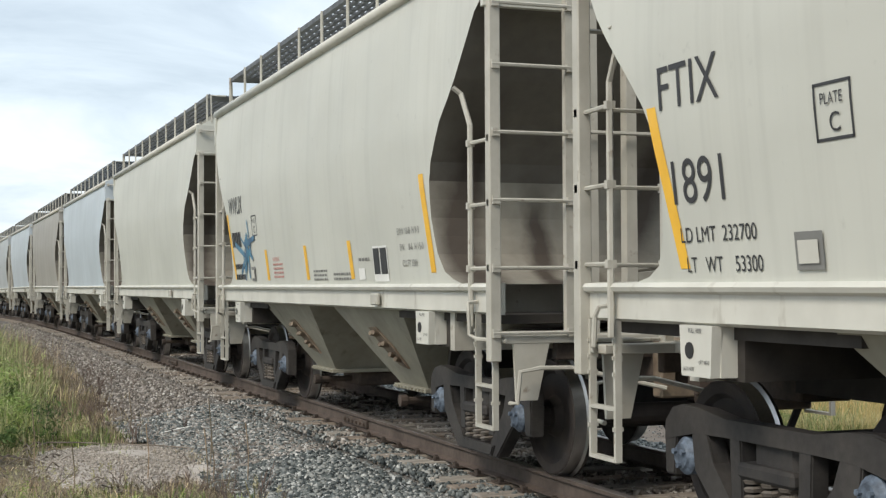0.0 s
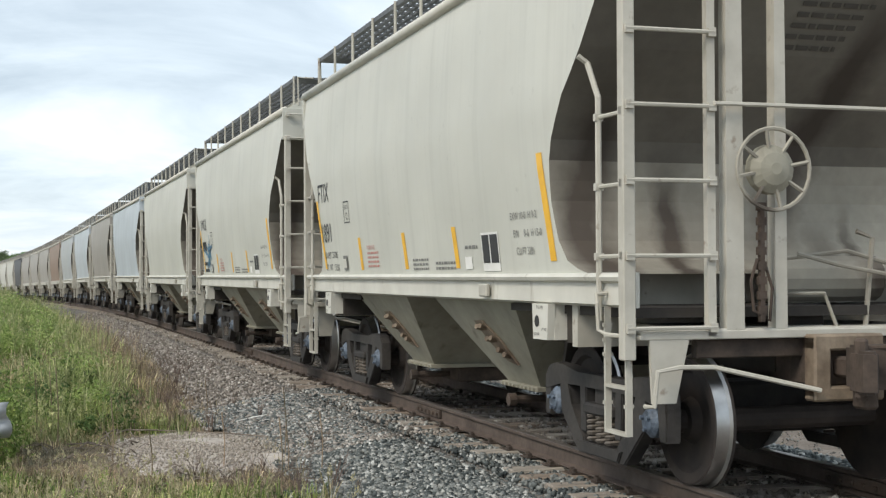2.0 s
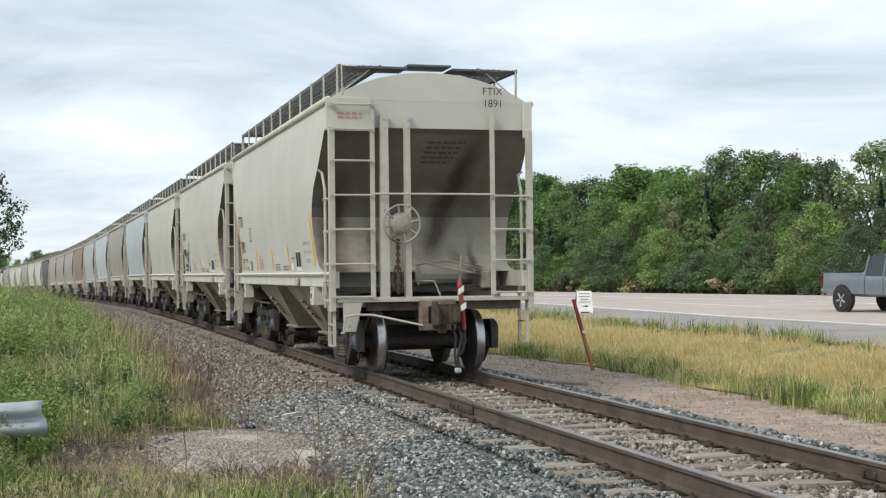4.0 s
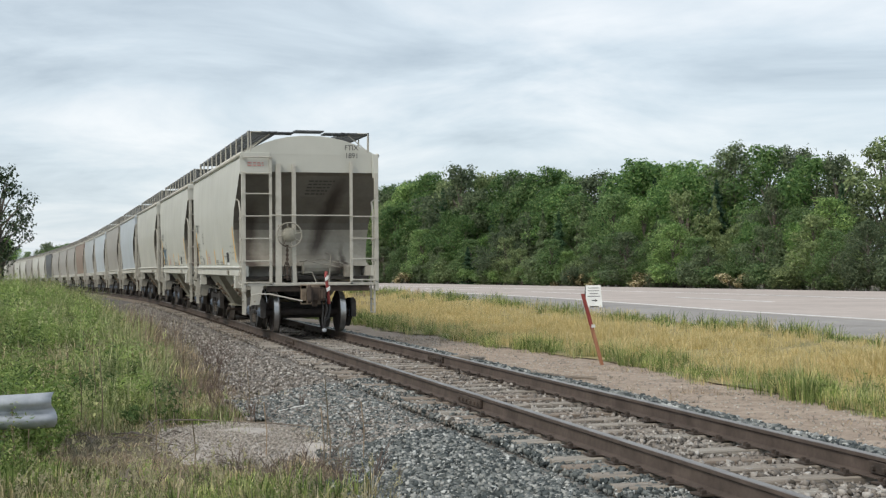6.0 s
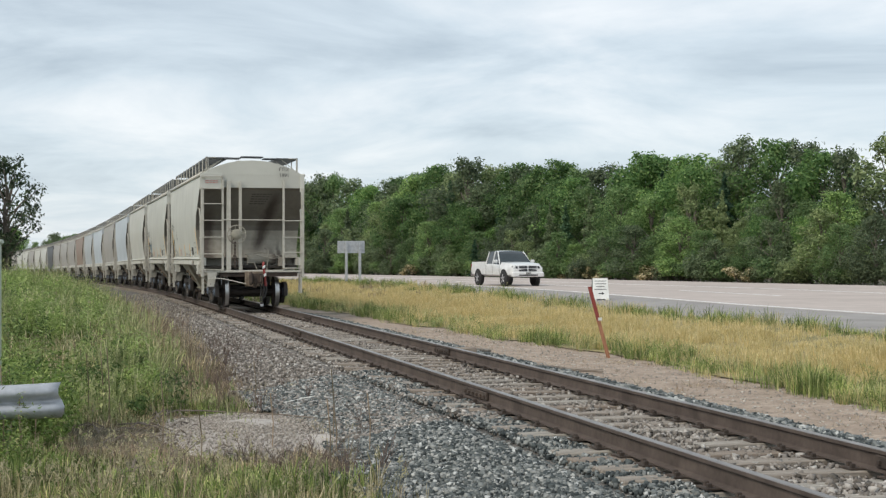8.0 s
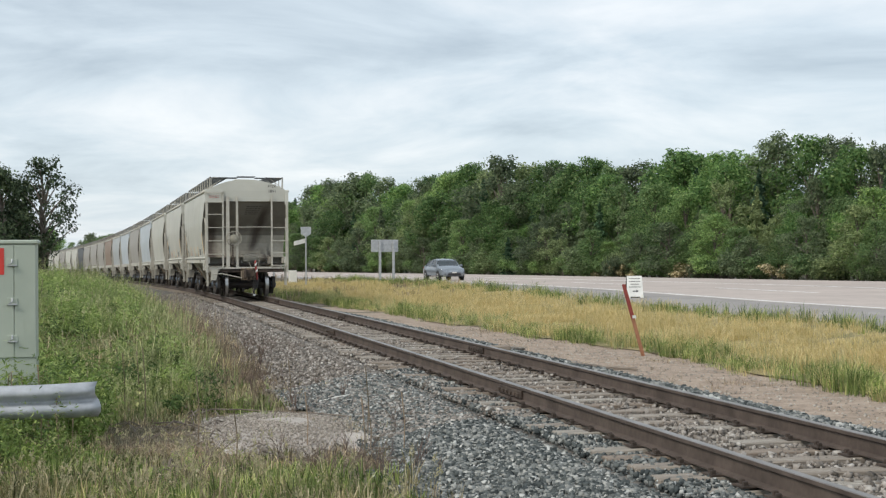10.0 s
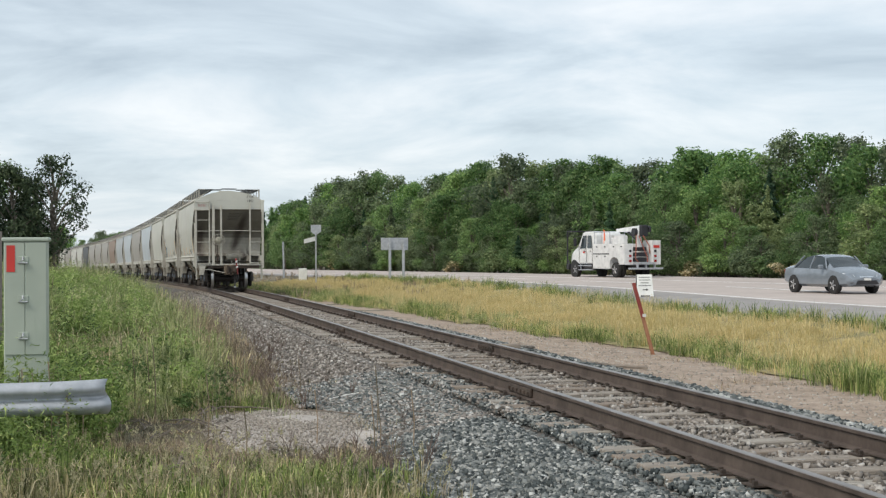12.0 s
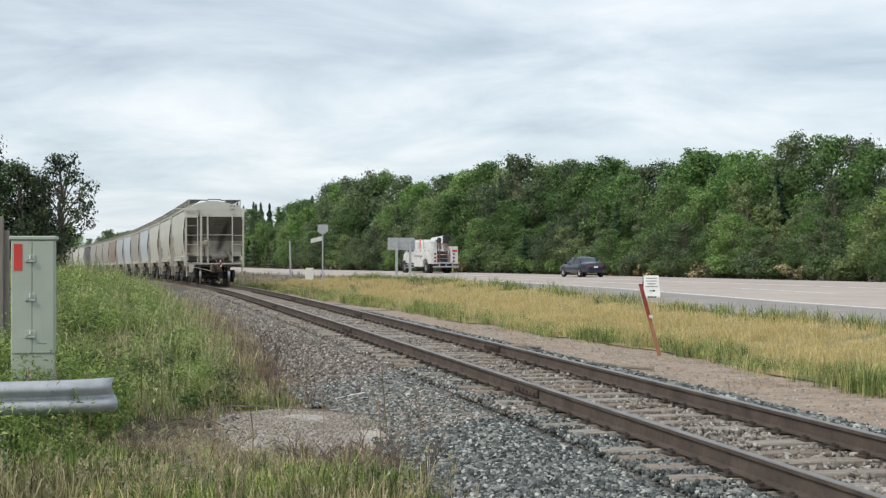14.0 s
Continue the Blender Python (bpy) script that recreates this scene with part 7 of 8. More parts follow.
def small_roadside():
    bm = B()
    bar(bm, [(12.86, 108, -0.3), (12.8, 108, 2.55)], 0.07, 8)
    tagged(part("marker_post", bm, GALVANISED), "slim grey roadside post", "post")
    bm = B()
    box(bm, 12.75, 13.3, 97.8, 98.2, ground_z(13, 98) - 0.05, 0.52, 0.02)
    tagged(part("utility_box", bm, WHITE_INK), "small white utility box", "box")
    bm = B()
    box(bm, 6.6, 7.15, 23.8, 24.0, ground_z(6.9, 23.9), ground_z(6.9, 23.9) + 0.13, 0.02)
    tagged(part("wood_block", bm, TIE_WOOD), "dark broken piece of railway tie", "wood")
    stick([(7.4, 21.2, 0.05), (8.0, 21.4, 0.06), (8.6, 21.3, 0.05)], 0.03, TIE_WOOD, "dark old board lying beside the ballast")
    stick([(7.1, 24.6, 0.06), (7.9, 25.4, 0.1)], 0.03, TIE_WOOD, "dark old board lying beside the ballast")


cabinet()
guard_rail()
board_fence()
traffic_cone()
leaning_stake()
sandwich_board()
road_sign_pair()
route_marker()
small_roadside()


# ---- road vehicles: forward is +y, wheels on z 0 ----
def gloss(name, colour, rough=0.28):
    m = plain(name, colour, rough)
    m.node_tree.nodes["Principled BSDF"].inputs["Coat Weight"].default_value = 0.9
    m.node_tree.nodes["Principled BSDF"].inputs["Coat Roughness"].default_value = 0.05
    return m


WHITE_CAR = gloss("white_car_paint", (0.78, 0.78, 0.77))
SILVER_CAR = gloss("blue_silver_car_paint", (0.20, 0.23, 0.265), 0.22)
NAVY_CAR = gloss("navy_car_paint", (0.022, 0.028, 0.05))
SLATE_CAR = gloss("slate_blue_car_paint", (0.17, 0.20, 0.23))
GLASS_DARK = plain("dark_car_glass", (0.035, 0.045, 0.05), 0.06)
CHROME = plain("chrome", (0.75, 0.75, 0.76), 0.15, 1.0)
LAMP_CLEAR = plain("headlight_glass", (0.72, 0.74, 0.76), 0.1)
LAMP_RED = plain("tail_light_glass", (0.35, 0.02, 0.02), 0.2)
ALLOY = plain("alloy_rim", (0.42, 0.42, 0.43), 0.4, 0.35)


def road_wheel(parent, x, y, r, w, spin):
    s = 1 if x > 0 else -1
    bm = B()
    lathe(bm, [(-w / 2, r * 0.62), (-w / 2, r * 0.93), (-w * 0.38, r), (w * 0.38, r), (w / 2, r * 0.93), (w / 2, r * 0.62)], "x", (0, 0, 0), 22)
    tyre = part("wheel", bm, RUBBER, parent)
    tyre.matrix_basis = pose(x, y, r)
    bm = B()
    lathe(bm, [(s * w * 0.30, r * 0.62), (s * w * 0.44, r * 0.62), (s * w * 0.40, r * 0.5), (s * w * 0.46, r * 0.18), (s * w * 0.46, 0.01)], "x", (0, 0, 0), 18)
    for k in range(5):
        a = k * 1.2566
        bar(bm, [(s * w * 0.47, 0.1 * r * math.cos(a), 0.1 * r * math.sin(a)), (s * w * 0.47, 0.58 * r * math.cos(a), 0.58 * r * math.sin(a))], r * 0.09, 5)
    part("rim", bm, ALLOY, tyre)
    spin.append(tyre)


def shaped(outline, half, tuck, nose, bevel=0.05):
    """A side outline given width: drawn in towards roof and sill by tuck, rounded in plan at the ends by nose."""
    bm = B()
    prism(bm, outline, -half, half, bevel)
    ys = [p[0] for p in outline]
    y0, y1 = min(ys), max(ys)
    bmesh.ops.triangulate(bm, faces=[f for f in bm.faces if len(f.verts) > 4])
    for v in bm.verts:
        e = abs((v.co.y - (y0 + y1) / 2) / ((y1 - y0) / 2))
        v.co.x *= (1 - nose * max(0, e - 0.7) / 0.3) * (1 - tuck * max(0, v.co.z - 0.75))
    return bm


def panel(name, pts, mat, parent, lift=(0, 0, 0)):
    """A thin plate through four corner points, 12 mm thick."""
    p = [Vector(q) + Vector(lift) for q in pts]
    nrm = (p[1] - p[0]).cross(p[3] - p[0]).normalized() * 0.012
    bm = B()
    hexa(bm, [q - nrm for q in p], [q + nrm for q in p])
    return part(name, bm, mat, parent)


def loft_body(parent, rings, paint, side_span, top_spans):
    """A body lofted from cross sections (y, sill z, belt z, top z, half width, half width of the top); glass where the spans say so."""
    bm = B()
    hoops = []
    for y, zb, zs, zt, w, wt in rings:
        half = [(0.0, zb), (w * 0.8, zb), (w * 0.97, zb + 0.1), (w, (zb + zs) / 2), (w * 0.96, zs), (wt, zt - 0.03), (wt * 0.6, zt), (0.0, zt + 0.012)]
        hoops.append([bm.verts.new((x, y, z)) for x, z in half] + [bm.verts.new((-x, y, z)) for x, z in half[-2:0:-1]])
    n = len(hoops[0])
    for i, (a, b) in enumerate(zip(hoops, hoops[1:])):
        y0, y1 = rings[i][0], rings[i + 1][0]
        for k in range(n):
            f = bm.faces.new((a[k], a[(k + 1) % n], b[(k + 1) % n], b[k]))
            f.smooth = True
            side, top = k in (4, 9), k in (5, 6, 7, 8)
            if (side and y0 >= side_span[0] and y1 <= side_span[1]) or (top and any(p <= y0 < q for p, q in top_spans)):
                f.material_index = 1
    bm.faces.new(hoops[0])
    bm.faces.new(hoops[-1][::-1])
    bmesh.ops.recalc_face_normals(bm, faces=bm.faces)
    me = bpy.data.meshes.new("body")
    bm.to_mesh(me)
    bm.free()
    me.materials.append(paint)
    me.materials.append(GLASS_DARK)
    sharpen(me, 0.55)
    return part("body", me, None, parent)


def mirrors(parent, y, z, w, mat):
    for s in (-1, 1):
        bm = B()
        box(bm, s * (w + 0.13) - 0.11, s * (w + 0.13) + 0.11, y - 0.06, y + 0.06, z - 0.07, z + 0.09, 0.03)
        part("mirror", bm, mat, parent)


PICKUP_RINGS = [(-2.95, 0.64, 1.02, 1.20, 0.90, 0.86), (-2.87, 0.55, 1.14, 1.36, 0.98, 0.93), (-0.80, 0.52, 1.14, 1.37, 1.0, 0.94), (-0.72, 0.52, 1.18, 1.40, 1.0, 0.92), (-0.62, 0.52, 1.22, 1.92, 1.0, 0.75), (0.0, 0.52, 1.22, 1.97, 1.0, 0.75), (0.55, 0.52, 1.21, 1.94, 1.0, 0.75), (0.85, 0.52, 1.20, 1.74, 1.0, 0.80), (1.38, 0.52, 1.18, 1.34, 1.0, 0.88), (1.9, 0.52, 1.15, 1.32, 1.0, 0.86), (2.6, 0.52, 1.10, 1.27, 0.98, 0.82), (2.84, 0.54, 1.02, 1.17, 0.94, 0.78), (2.92, 0.6, 0.86, 0.95, 0.88, 0.72)]


def pickup_truck(paint, label):
    t = empty("pickup_truck", label=label, category="pickup truck")
    spin = []
    loft_body(t, PICKUP_RINGS, paint, (-0.63, 1.39), ((-0.73, -0.65), (0.5, 1.3)))
    bm = B()
    box(bm, -0.80, 0.80, -2.75, -0.88, 1.375, 1.39)
    part("bed_cover", bm, RUBBER, t)
    for s in (-1, 1):
        for yb, yt in ((-0.66, -0.60), (0.30, 0.26), (1.30, 0.62)):
            bm = B()
            bar(bm, [(s * 0.965, yb, 1.20), (s * 0.775, yt, 1.90)], 0.036, 6)
            part("pillar", bm, paint, t)
        panel("headlight", [(s * 0.60, 2.93, 0.98), (s * 0.90, 2.84, 0.98), (s * 0.91, 2.78, 1.10), (s * 0.60, 2.88, 1.10)], DARK_STEEL, t)
        panel("tail_light", [(s * 0.84, -2.96, 0.85), (s * 0.96, -2.93, 0.85), (s * 0.96, -2.93, 1.2), (s * 0.84, -2.96, 1.2)], LAMP_RED, t)
        for zz in (0.90, 1.06):
            panel("grille", [(s * 0.04, 2.955, zz - 0.06), (s * 0.53, 2.935, zz - 0.06), (s * 0.53, 2.89, zz + 0.055), (s * 0.04, 2.91, zz + 0.055)], DARK_STEEL, t)
        for yy in (-1.8, 1.88):
            # black disc on the uncut side paints in the dark of the wheel well
            bm = B()
            lathe(bm, [(s * 0.86, 0.50), (s * 1.004, 0.50), (s * 1.005, 0.02)], "x", (0, yy, 0.44), 24)
            part("wheel_arch", bm, RUBBER, t)
            road_wheel(t, s * 0.90, yy, 0.42, 0.29, spin)
        bm = B()
        box(bm, s * 1.0 - 0.012, s * 1.0 + 0.012, 0.55, 0.75, 1.05, 1.08)
        part("door_handle", bm, paint, t)
        for yy in (0.30, 1.30, -0.62):
            bm = B()
            box(bm, s * 1.0 - 0.003, s * 1.0 + 0.003, yy - 0.008, yy + 0.008, 0.62, 1.15)
            part("door_seam", bm, RUBBER, t)
    for y0, name in ((2.90, "front_bumper"), (-2.97, "rear_bumper")):
        bm = B()
        box(bm, -0.96, 0.96, y0 - 0.09, y0 + 0.09, 0.52, 0.78, 0.04)
        part(name, bm, paint if name == "front_bumper" else CHROME, t)
    panel("air_intake", [(-0.55, 3.0, 0.58), (0.55, 3.0, 0.58), (0.55, 3.0, 0.65), (-0.55, 3.0, 0.65)], RUBBER, t)
    panel("number_plate", [(-0.15, 3.0, 0.68), (0.15, 3.0, 0.68), (0.15, 3.0, 0.77), (-0.15, 3.0, 0.77)], FADED_INK, t)
    mirrors(t, 1.08, 1.36, 1.0, paint)
    return t, spin


SEDAN_RINGS = [(-2.27, 0.42, 0.70, 0.73, 0.60, 0.50), (-2.20, 0.34, 0.90, 0.98, 0.78, 0.66), (-1.78, 0.28, 0.94, 1.04, 0.86, 0.72), (-1.48, 0.26, 0.94, 1.08, 0.88, 0.70), (-1.15, 0.25, 0.94, 1.25, 0.885, 0.64), (-0.82, 0.24, 0.935, 1.385, 0.89, 0.60), (-0.3, 0.24, 0.925, 1.455, 0.89, 0.61), (0.2, 0.24, 0.915, 1.435, 0.89, 0.62), (0.5, 0.24, 0.905, 1.35, 0.89, 0.64), (0.85, 0.24, 0.895, 1.16, 0.89, 0.68), (1.15, 0.24, 0.88, 0.985, 0.89, 0.72), (1.7, 0.26, 0.80, 0.89, 0.88, 0.70), (2.08, 0.28, 0.68, 0.77, 0.81, 0.62), (2.27, 0.36, 0.52, 0.58, 0.60, 0.46)]


def sedan(paint, label):
    """Rounded saloon lofted from cross sections; glass where the sections show windows."""
    t = empty("sedan", label=label, category="car")
    spin = []
    loft_body(t, SEDAN_RINGS, paint, (-1.5, 1.0), ((-1.5, -0.85), (0.45, 1.1)))
    for s in (-1, 1):
        for yb, yt in ((-1.40, -0.95), (-0.22, -0.22), (0.92, 0.5)):
            bm = B()
            bar(bm, [(s * 0.862, yb, 0.92), (s * 0.64, yt, 1.40)], 0.028, 6)
            part("pillar", bm, paint, t)
        panel("headlight", [(s * 0.46, 2.20, 0.62), (s * 0.78, 2.02, 0.64), (s * 0.80, 1.86, 0.76), (s * 0.52, 2.10, 0.72)], LAMP_CLEAR, t)
        panel("tail_light", [(s * 0.44, -2.265, 0.74), (s * 0.76, -2.20, 0.74), (s * 0.78, -2.16, 0.88), (s * 0.46, -2.24, 0.88)], LAMP_RED, t)
        for yy in (-1.36, 1.38):
            # body has no wheel opening; a black disc gives its darkness as colour
            bm = B()
            lathe(bm, [(s * 0.80, 0.352), (s * 0.891, 0.352), (s * 0.892, 0.02)], "x", (0, yy, 0.33), 22)
            part("wheel_arch", bm, RUBBER, t)
            road_wheel(t, s * 0.80, yy, 0.32, 0.21, spin)
        panel("fog_light", [(s * 0.50, 2.24, 0.38), (s * 0.66, 2.16, 0.38), (s * 0.66, 2.16, 0.46), (s * 0.50, 2.24, 0.46)], DARK_STEEL, t)
    panel("grille", [(-0.50, 2.27, 0.36), (0.50, 2.27, 0.36), (0.40, 2.28, 0.50), (-0.40, 2.28, 0.50)], DARK_STEEL, t)
    panel("upper_grille", [(-0.3, 2.25, 0.60), (0.3, 2.25, 0.60), (0.3, 2.2, 0.65), (-0.3, 2.2, 0.65)], CHROME, t)
    panel("rear_plate", [(-0.16, -2.29, 0.66), (0.16, -2.29, 0.66), (0.16, -2.28, 0.78), (-0.16, -2.28, 0.78)], WHITE_INK, t)
    panel("front_plate", [(-0.15, 2.30, 0.50), (0.15, 2.30, 0.50), (0.15, 2.295, 0.58), (-0.15, 2.295, 0.58)], WHITE_INK, t)
    mirrors(t, 0.72, 0.98, 0.86, paint)
    compact = 0.93
    for o in t.children_recursive:
        if o in spin:
            o.matrix_basis.translation.y *= compact
        elif o.parent not in spin:
            o.data.transform(Matrix.Diagonal((1.0, compact, 1.0, 1.0)))
    return t, spin


def service_truck():
    """Crew-cab utility truck: sloping hood, tall cab, locker bodies, crane and hoses behind."""
    t = empty("service_truck", label="white crew-cab railway service truck with tool lockers and crane", category="truck")
    spin = []
    bm = B()
    box(bm, -0.45, 0.45, -3.9, 3.6, 0.52, 0.82, 0.02)
    part("chassis", bm, DARK_STEEL, t)
    cab = [(0.50, 1.0), (0.50, 2.72), (0.62, 2.86), (0.95, 2.93), (1.9, 2.92), (2.18, 2.82), (2.66, 2.0), (2.85, 1.88), (3.6, 1.62), (3.92, 1.42), (4.02, 1.15), (4.0, 0.80), (3.86, 0.76), (3.80, 1.0), (3.6, 1.14), (3.28, 1.18), (2.98, 1.12), (2.80, 0.96), (2.72, 0.88), (0.8, 0.90)]
    part("cab", shaped(cab, 1.12, 0.035, 0.12), WHITE_CAR, t)
    for s in (-1, 1):
        panel("side_window", [(s * 1.092, 1.62, 1.88), (s * 1.092, 2.45, 1.84), (s * 1.058, 2.10, 2.66), (s * 1.054, 1.62, 2.68)], GLASS_DARK, t)
        panel("side_window", [(s * 1.09, 0.78, 1.90), (s * 1.092, 1.42, 1.88), (s * 1.054, 1.42, 2.68), (s * 1.054, 0.95, 2.66)], GLASS_DARK, t)
        for yy in (1.52, 0.66, 2.56):
            bm = B()
            box(bm, s * 1.116 - 0.006, s * 1.116 + 0.006, yy - 0.012, yy + 0.012, 0.95, 1.86)
            part("door_seam", bm, RUBBER, t)
        for yy in (0.85, 1.68):
            bm = B()
            box(bm, s * 1.125 - 0.012, s * 1.125 + 0.012, yy, yy + 0.16, 1.66, 1.71)
            part("door_handle", bm, DARK_STEEL, t)
        panel("headlight", [(s * 0.70, 4.0, 1.0), (s * 0.96, 3.94, 1.0), (s * 0.96, 3.86, 1.3), (s * 0.70, 3.93, 1.3)], LAMP_CLEAR, t)
        bm = B()
        bar(bm, [(s * 1.08, 2.45, 1.95), (s * 1.36, 2.66, 1.95), (s * 1.36, 2.66, 2.6), (s * 1.04, 2.25, 2.66)], 0.022, 6)
        box(bm, s * 1.36 - 0.11, s * 1.36 + 0.11, 2.62, 2.72, 2.0, 2.52, 0.03)
        part("mirror", bm, DARK_STEEL, t)
        bm = B()
        for z in (0.46, 0.72):
            box(bm, s * 1.0 - 0.16, s * 1.0 + 0.16, 0.75, 2.6, z, z + 0.06, 0.01)
        for yy in (0.8, 1.65, 2.55):
            box(bm, s * 1.0 - 0.03, s * 1.0 + 0.03, yy - 0.03, yy + 0.03, 0.46, 0.92)
        part("running_step", bm, GALVANISED, t)
        bm = B()
        lathe(bm, [(0.75, 0.02), (0.75, 0.25), (1.9, 0.25), (1.9, 0.02)], "y", (s * 0.86, 0, 0.70), 14)
        part("fuel_tank", bm, DARK_STEEL, t)
        # black disc behind the front wheel, the well's shade put in as colour
        bm = B()
        lathe(bm, [(s * 0.85, 0.60), (s * 1.10, 0.60), (s * 1.112, 0.55), (s * 1.112, 0.02)], "x", (0, 3.28, 0.55), 24)
        part("wheel_arch", bm, RUBBER, t)
        back = -3.85 if s < 0 else -4.1
        high = 2.12 if s < 0 else 2.32
        box_out = [(0.42, 0.58), (0.42, 2.12), (-2.9, 2.12), (-2.95, high), (back, high), (back, 0.85), (-3.12, 0.85), (-3.06, 1.10), (-2.85, 1.26), (-2.5, 1.32), (-2.15, 1.26), (-1.94, 1.10), (-1.88, 0.58)]
        bm = B()
        prism(bm, box_out, s * 0.62, s * 1.22, 0.012)
        tb = part("tool_body", bm, WHITE_CAR, t)
        for y0, y1, z0, z1 in ((0.36, -0.72, 0.66, 1.46), (0.36, -0.72, 1.54, 2.06), (-0.78, -1.82, 0.66, 1.46), (-0.78, -1.82, 1.54, 2.06), (-1.88, -3.02, 1.40, 2.06), (-3.14, -3.8, 0.92, 2.06)):
            panel("locker_door", [(s * 1.222, y0, z0), (s * 1.222, y1, z0), (s * 1.222, y1, z1), (s * 1.222, y0, z1)], WHITE_CAR, tb)
            bm = B()
            box(bm, s * 1.243 - 0.012, s * 1.243 + 0.012, (y0 + y1) / 2 - 0.07, (y0 + y1) / 2 + 0.07, z1 - 0.16, z1 - 0.08)
            part("latch", bm, DARK_STEEL, tb)
        bm = B()
        box(bm, s * 1.24 - 0.008, s * 1.24 + 0.008, -1.85, 0.38, 1.475, 1.525)
        part("drip_rail", bm, DARK_STEEL, tb)
        road_wheel(t, s * 1.0, 3.28, 0.50, 0.28, spin)
        for xx in (0.72, 1.05):
            road_wheel(t, s * xx, -2.50, 0.50, 0.26, spin)
        for z in (1.0, 1.3, 1.6):
            panel("tail_light", [(s * 0.74, back - 0.02, z), (s * 0.90, back - 0.02, z), (s * 0.90, back - 0.02, z + 0.14), (s * 0.74, back - 0.02, z + 0.14)], LAMP_RED if z < 1.4 else DARK_STEEL, t)
        bm = B()
        for yy in (-1.75, -0.7, 0.36):
            bar(bm, [(s * 1.12, yy, 2.12), (s * 1.12, yy, 2.86)], 0.025, 6)
        bar(bm, [(s * 1.12, -1.75, 2.86), (s * 1.12, 0.36, 2.86)], 0.025, 6)
        part("top_rail", bm, GALVANISED, t)
    panel("windscreen", [(-0.95, 2.68, 2.06), (0.95, 2.68, 2.06), (0.88, 2.26, 2.78), (-0.88, 2.26, 2.78)], GLASS_DARK, t)
    panel("grille", [(-0.48, 4.05, 0.86), (0.48, 4.05, 0.86), (0.42, 3.98, 1.36), (-0.42, 3.98, 1.36)], DARK_STEEL, t)
    bm = B()
    box(bm, -1.2, 1.2, 4.0, 4.34, 0.50, 0.86, 0.05)
    part("front_bumper", bm, DARK_STEEL, t, "black steel front bumper")
    bm = B()
    box(bm, -0.62, 0.62, -3.8, 0.4, 0.82, 1.0)
    part("deck", bm, GALVANISED, t)
    bm = B()
    box(bm, -0.62, 0.62, -4.5, -3.8, 0.86, 0.98, 0.01)
    box(bm, -1.16, 1.16, -4.5, -4.2, 0.55, 0.66, 0.01)
    for x in (-0.6, 0.0, 0.6):
        box(bm, x - 0.04, x + 0.04, -4.46, -4.3, 0.66, 0.87)
    part("rear_step", bm, GALVANISED, t, "grey steel rear deck and step")
    bm = B()
    box(bm, -0.58, 0.58, -0.75, 0.32, 2.0, 2.74, 0.04)
    part("compressor", bm, WHITE_CAR, t, "white boxed compressor behind the cab")
    bm = B()
    box(bm, -0.58, 0.2, -1.7, -0.9, 2.0, 2.5, 0.04)
    part("tool_chest", bm, WHITE_CAR, t)
    bm = B()
    box(bm, -0.95, -0.62, -3.2, -2.0, 2.12, 2.62, 0.03)
    part("upper_locker", bm, WHITE_CAR, t)
    bm = B()
    lathe(bm, [(1.0, 0.26), (1.3, 0.26), (1.35, 0.19), (2.5, 0.17), (2.62, 0.24), (2.85, 0.24)], "z", (0.30, -3.0, 0), 14)
    cr = part("crane", bm, WHITE_CAR, t, "white folded crane")
    bm = B()
    hexa(bm, [(0.17, -3.45, 2.86), (0.43, -3.45, 2.86), (0.43, -0.2, 2.86), (0.17, -0.2, 2.86)], [(0.19, -3.4, 3.24), (0.41, -3.4, 3.24), (0.41, -0.2, 3.06), (0.19, -0.2, 3.06)])
    boom = part("boom", bm, WHITE_CAR, cr)
    bm = B()
    bar(bm, [(0.30, -2.8, 2.3), (0.30, -1.6, 2.84)], 0.07, 8)
    part("hydraulic_ram", bm, DARK_STEEL, cr)
    bm = B()
    box(bm, 0.05, 0.55, -3.72, -3.42, 2.55, 3.25, 0.05)
    lathe(bm, [(-0.1, 0.24), (0.1, 0.24)], "x", (-0.3, -3.5, 2.82), 14)
    lathe(bm, [(0.6, 0.2), (0.75, 0.2)], "x", (0, -3.55, 3.0), 12)
    part("winch", bm, DARK_STEEL, cr, "black winch and hose reels")
    for pts in ([(-0.3, -3.7, 2.6), (-0.45, -3.95, 1.9), (-0.5, -3.95, 1.2), (-0.3, -4.0, 0.98)], [(-0.1, -3.7, 2.6), (0.1, -3.95, 1.8), (0.35, -3.95, 1.3), (0.3, -4.05, 0.98)], [(0.2, -3.7, 2.6), (0.5, -3.9, 2.0), (0.55, -3.9, 1.5)]):
        bm = B()
        bar(bm, pts, 0.03, 6)
        part("hose", bm, HOSE_RED, t, "faded red hose")
    bm = B()
    for z in (1.02, 1.34, 1.66):
        box(bm, -0.45, 0.4, -3.8, -3.35, z, z + 0.24, 0.03)
    part("welder", bm, DARK_STEEL, t, "dark stacked equipment between the lockers")
    bm = B()
    for x in (-0.95, 0.95):
        bar(bm, [(x, 4.3, 0.70), (x, 4.62, 0.76), (x, 4.62, 2.98), (x, 3.75, 2.98)], 0.055, 6)
        bar(bm, [(x, 4.62, 2.55), (x, 4.2, 2.98)], 0.035, 6)
        bar(bm, [(x, 4.62, 1.15), (x, 4.25, 0.86)], 0.04, 6)
    bar(bm, [(-0.95, 4.62, 2.98), (0.95, 4.62, 2.98)], 0.05, 6)
    part("front_rack", bm, DARK_STEEL, t, "black tubular front rack")
    bm = B()
    bar(bm, [(-1.12, -0.95, 2.12), (-1.12, -0.95, 3.02)], 0.02, 6)
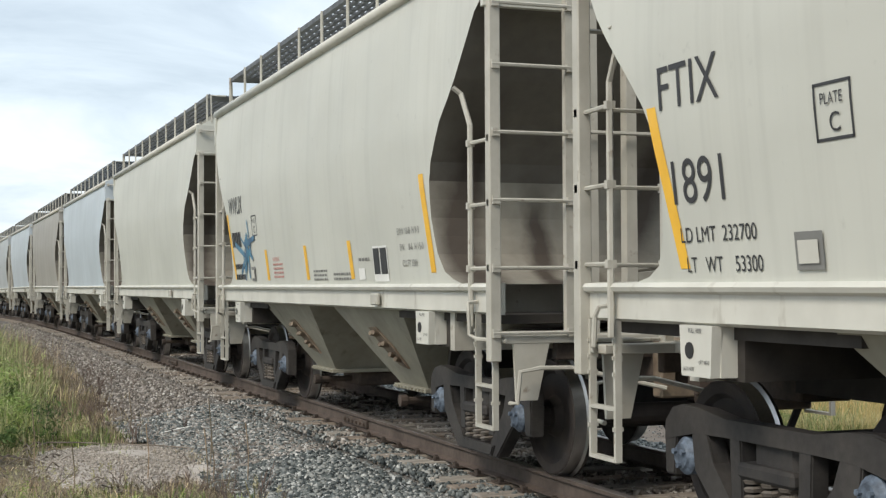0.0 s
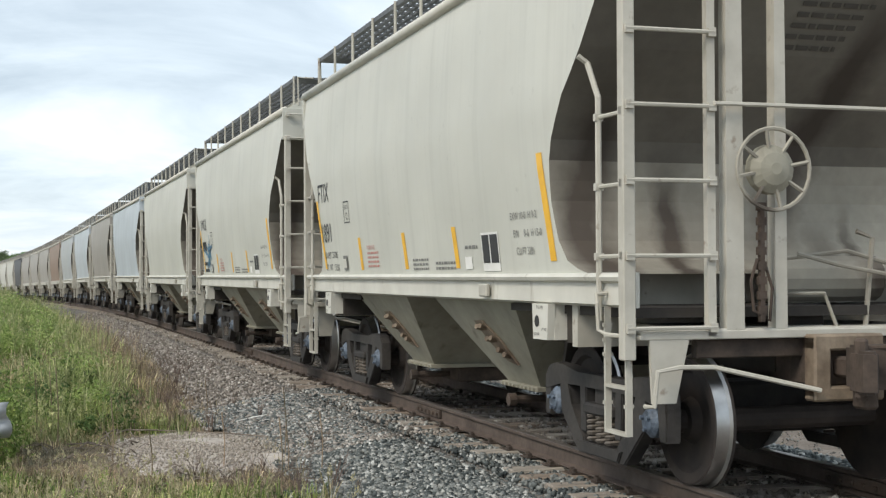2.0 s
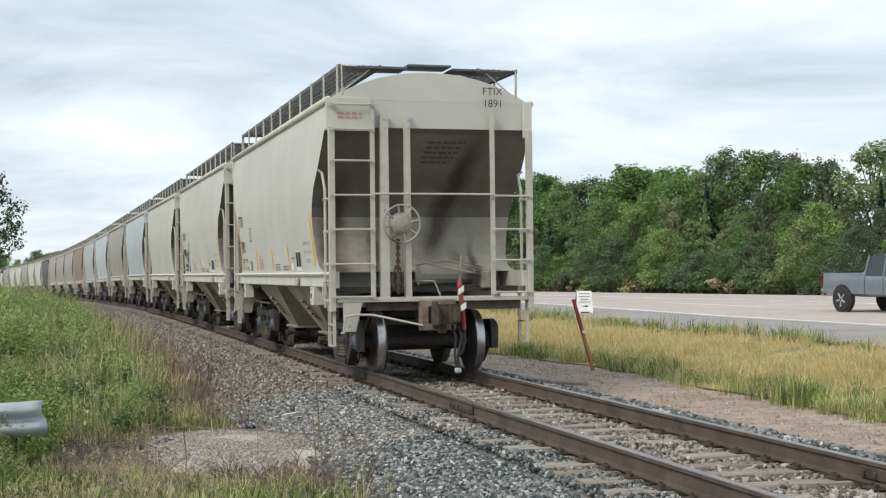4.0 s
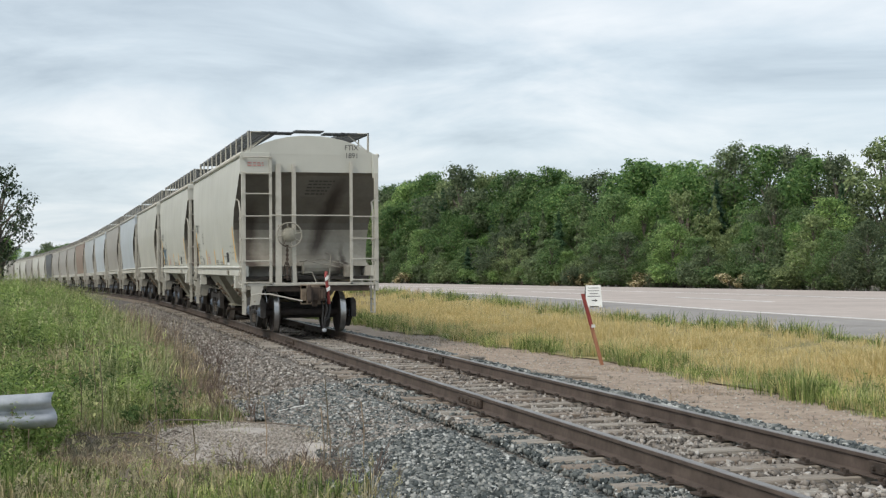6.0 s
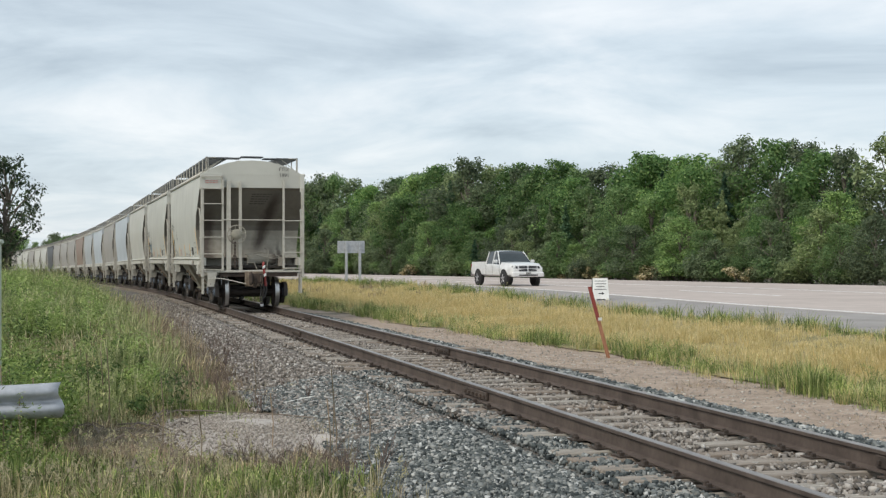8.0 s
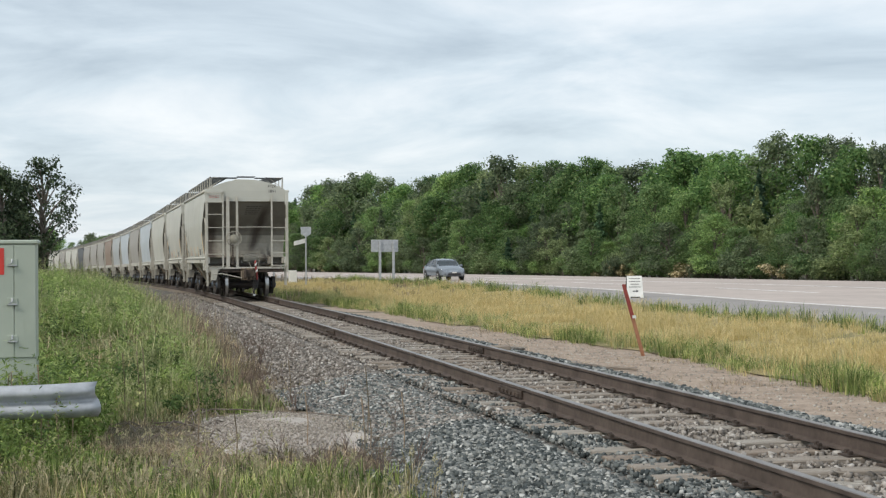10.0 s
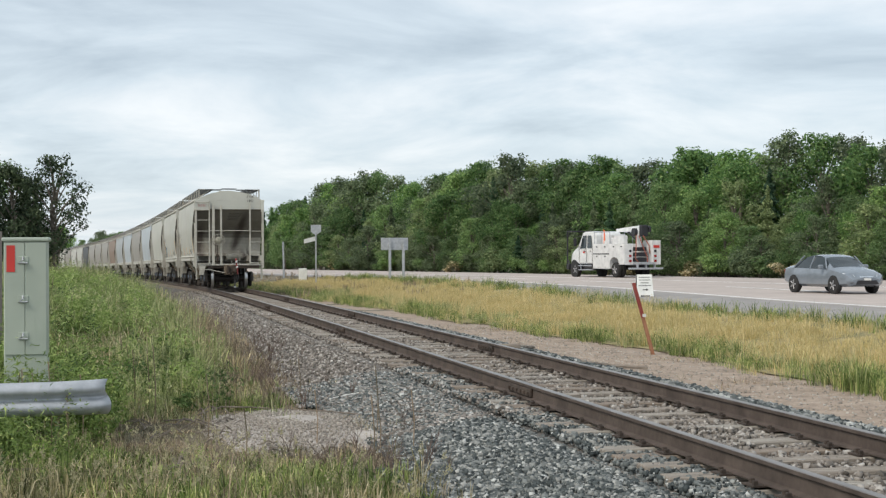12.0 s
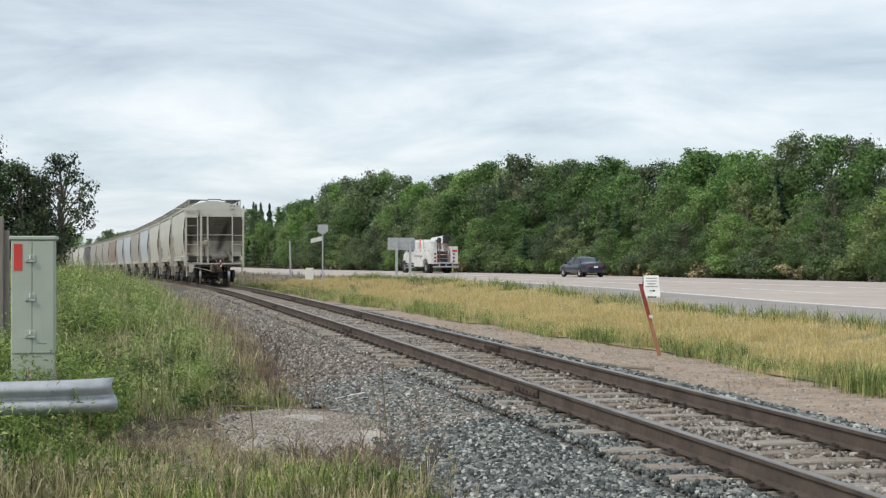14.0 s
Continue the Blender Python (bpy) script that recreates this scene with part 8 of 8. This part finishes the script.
    hexa(bm, [(-1.14, -1.15, 2.35), (-1.12, -1.15, 2.35), (-1.10, -0.95, 2.30), (-1.12, -0.95, 2.30)], [(-1.13, -1.06, 2.98), (-1.11, -1.06, 2.98), (-1.10, -0.95, 3.0), (-1.12, -0.95, 3.0)])
    part("flag", bm, ORANGE_CONE, t, "bright orange flag")
    panel("rear_mark", [(0.70, -4.115, 1.86), (1.12, -4.115, 1.86), (1.12, -4.115, 2.02), (0.70, -4.115, 2.02)], RED_LABEL, t)
    panel("side_mark", [(-1.118, 1.8, 1.55), (-1.118, 2.0, 1.55), (-1.118, 2.0, 1.66), (-1.118, 1.8, 1.66)], RED_LABEL, t)
    tall = Matrix.Translation((0, 0, -0.05)) @ Matrix.Diagonal((1.04, 1.03, 1.075, 1.0))
    for o in t.children_recursive:
        if o not in spin and o.parent not in spin:
            o.data.transform(tall)
    return t, spin


HOSE_RED = plain("faded_red_hose", (0.38, 0.12, 0.08), 0.6)


LANE_NEAR = [(-120, 43.1), (100, 21.1), (120, 18.4), (140, 15.0), (180, 9.8), (250, 1.5), (400, -20)]
LANE_FAR = [(-120, 61.6), (130, 26.6), (140, 24.6), (180, 16.6), (250, 5.6), (400, -14)]


def lane_x(lane, y):
    """The lane's line, smoothed over its table."""
    return sum(table(y + d, lane) for d in (-6, -3, 0, 3, 6)) / 5


def drive(vehicle, spin, lane, run, radius):
    """Key a vehicle along its lane; run is (seconds, y) at steps, continued at its end speeds."""
    ts, ys = [r[0] for r in run], [r[1] for r in run]
    c = np.polyfit(ts, ys, 2 if len(run) > 2 else 1)

    def y_at(t):
        a, b = ts[0], ts[-1]
        u = min(b, max(a, t))
        slope = np.polyval(np.polyder(c), u)
        return float(np.polyval(c, u) + slope * (t - u))
    ahead = 1 if ys[-1] > ys[0] else -1
    rows = []
    for k in range(29):
        t = 0.5 * k
        y = y_at(t)
        x = lane_x(lane, y)
        dx = (lane_x(lane, y + 2) - lane_x(lane, y - 2)) / 4
        yaw = math.degrees(-math.atan(dx)) + (0 if ahead > 0 else 180)
        rows.append((t, pose(x, y, road_height(x, y) + 0.005, 0, 0, yaw)))
    walk(vehicle, rows)
    # wheels turn with the road, less than a right angle from row to row
    step = min(80.0, math.degrees(abs(ys[-1] - ys[0]) / (ts[-1] - ts[0]) / radius) / FPS)
    for w in spin:
        at = w.matrix_basis.translation.copy()
        walk(w, [(k / FPS, pose(*at, -step * k)) for k in range(0, 14 * FPS + 1)])


PICKUP, PICKUP_SPIN = pickup_truck(WHITE_CAR, "white crew-cab pickup truck driving on the highway")
PICKUP_B, PICKUP_B_SPIN = pickup_truck(SLATE_CAR, "slate-blue pickup truck driving on the highway")
SEDAN, SEDAN_SPIN = sedan(SILVER_CAR, "blue-silver compact sedan driving on the highway")
DARK_SEDAN, DARK_SPIN = sedan(NAVY_CAR, "dark navy sedan driving away on the highway")
SERVICE, SERVICE_SPIN = service_truck()


def road_motion():
    drive(PICKUP, PICKUP_SPIN, LANE_NEAR, [(7, 95.8), (7.5, 84.4), (8, 73.3), (8.2, 69.0)], 0.41)
    drive(PICKUP_B, PICKUP_B_SPIN, LANE_NEAR, [(3.0, 61.4), (3.2, 57.0)], 0.41)
    drive(SEDAN, SEDAN_SPIN, LANE_NEAR, [(10.5, 78.7), (11, 67.6), (11.5, 57.6), (11.8, 50.8)], 0.32)
    drive(SERVICE, SERVICE_SPIN, LANE_FAR, [(10.5, 60.4), (11, 68.8), (11.5, 77.9), (12.5, 96.1), (13, 105.2), (14, 123.4)], 0.5)
    drive(DARK_SEDAN, DARK_SPIN, LANE_FAR, [(12.5, 65.0), (13, 74.2), (14, 92.4)], 0.32)


def motions():
    train_motion()
    road_motion()


motions()
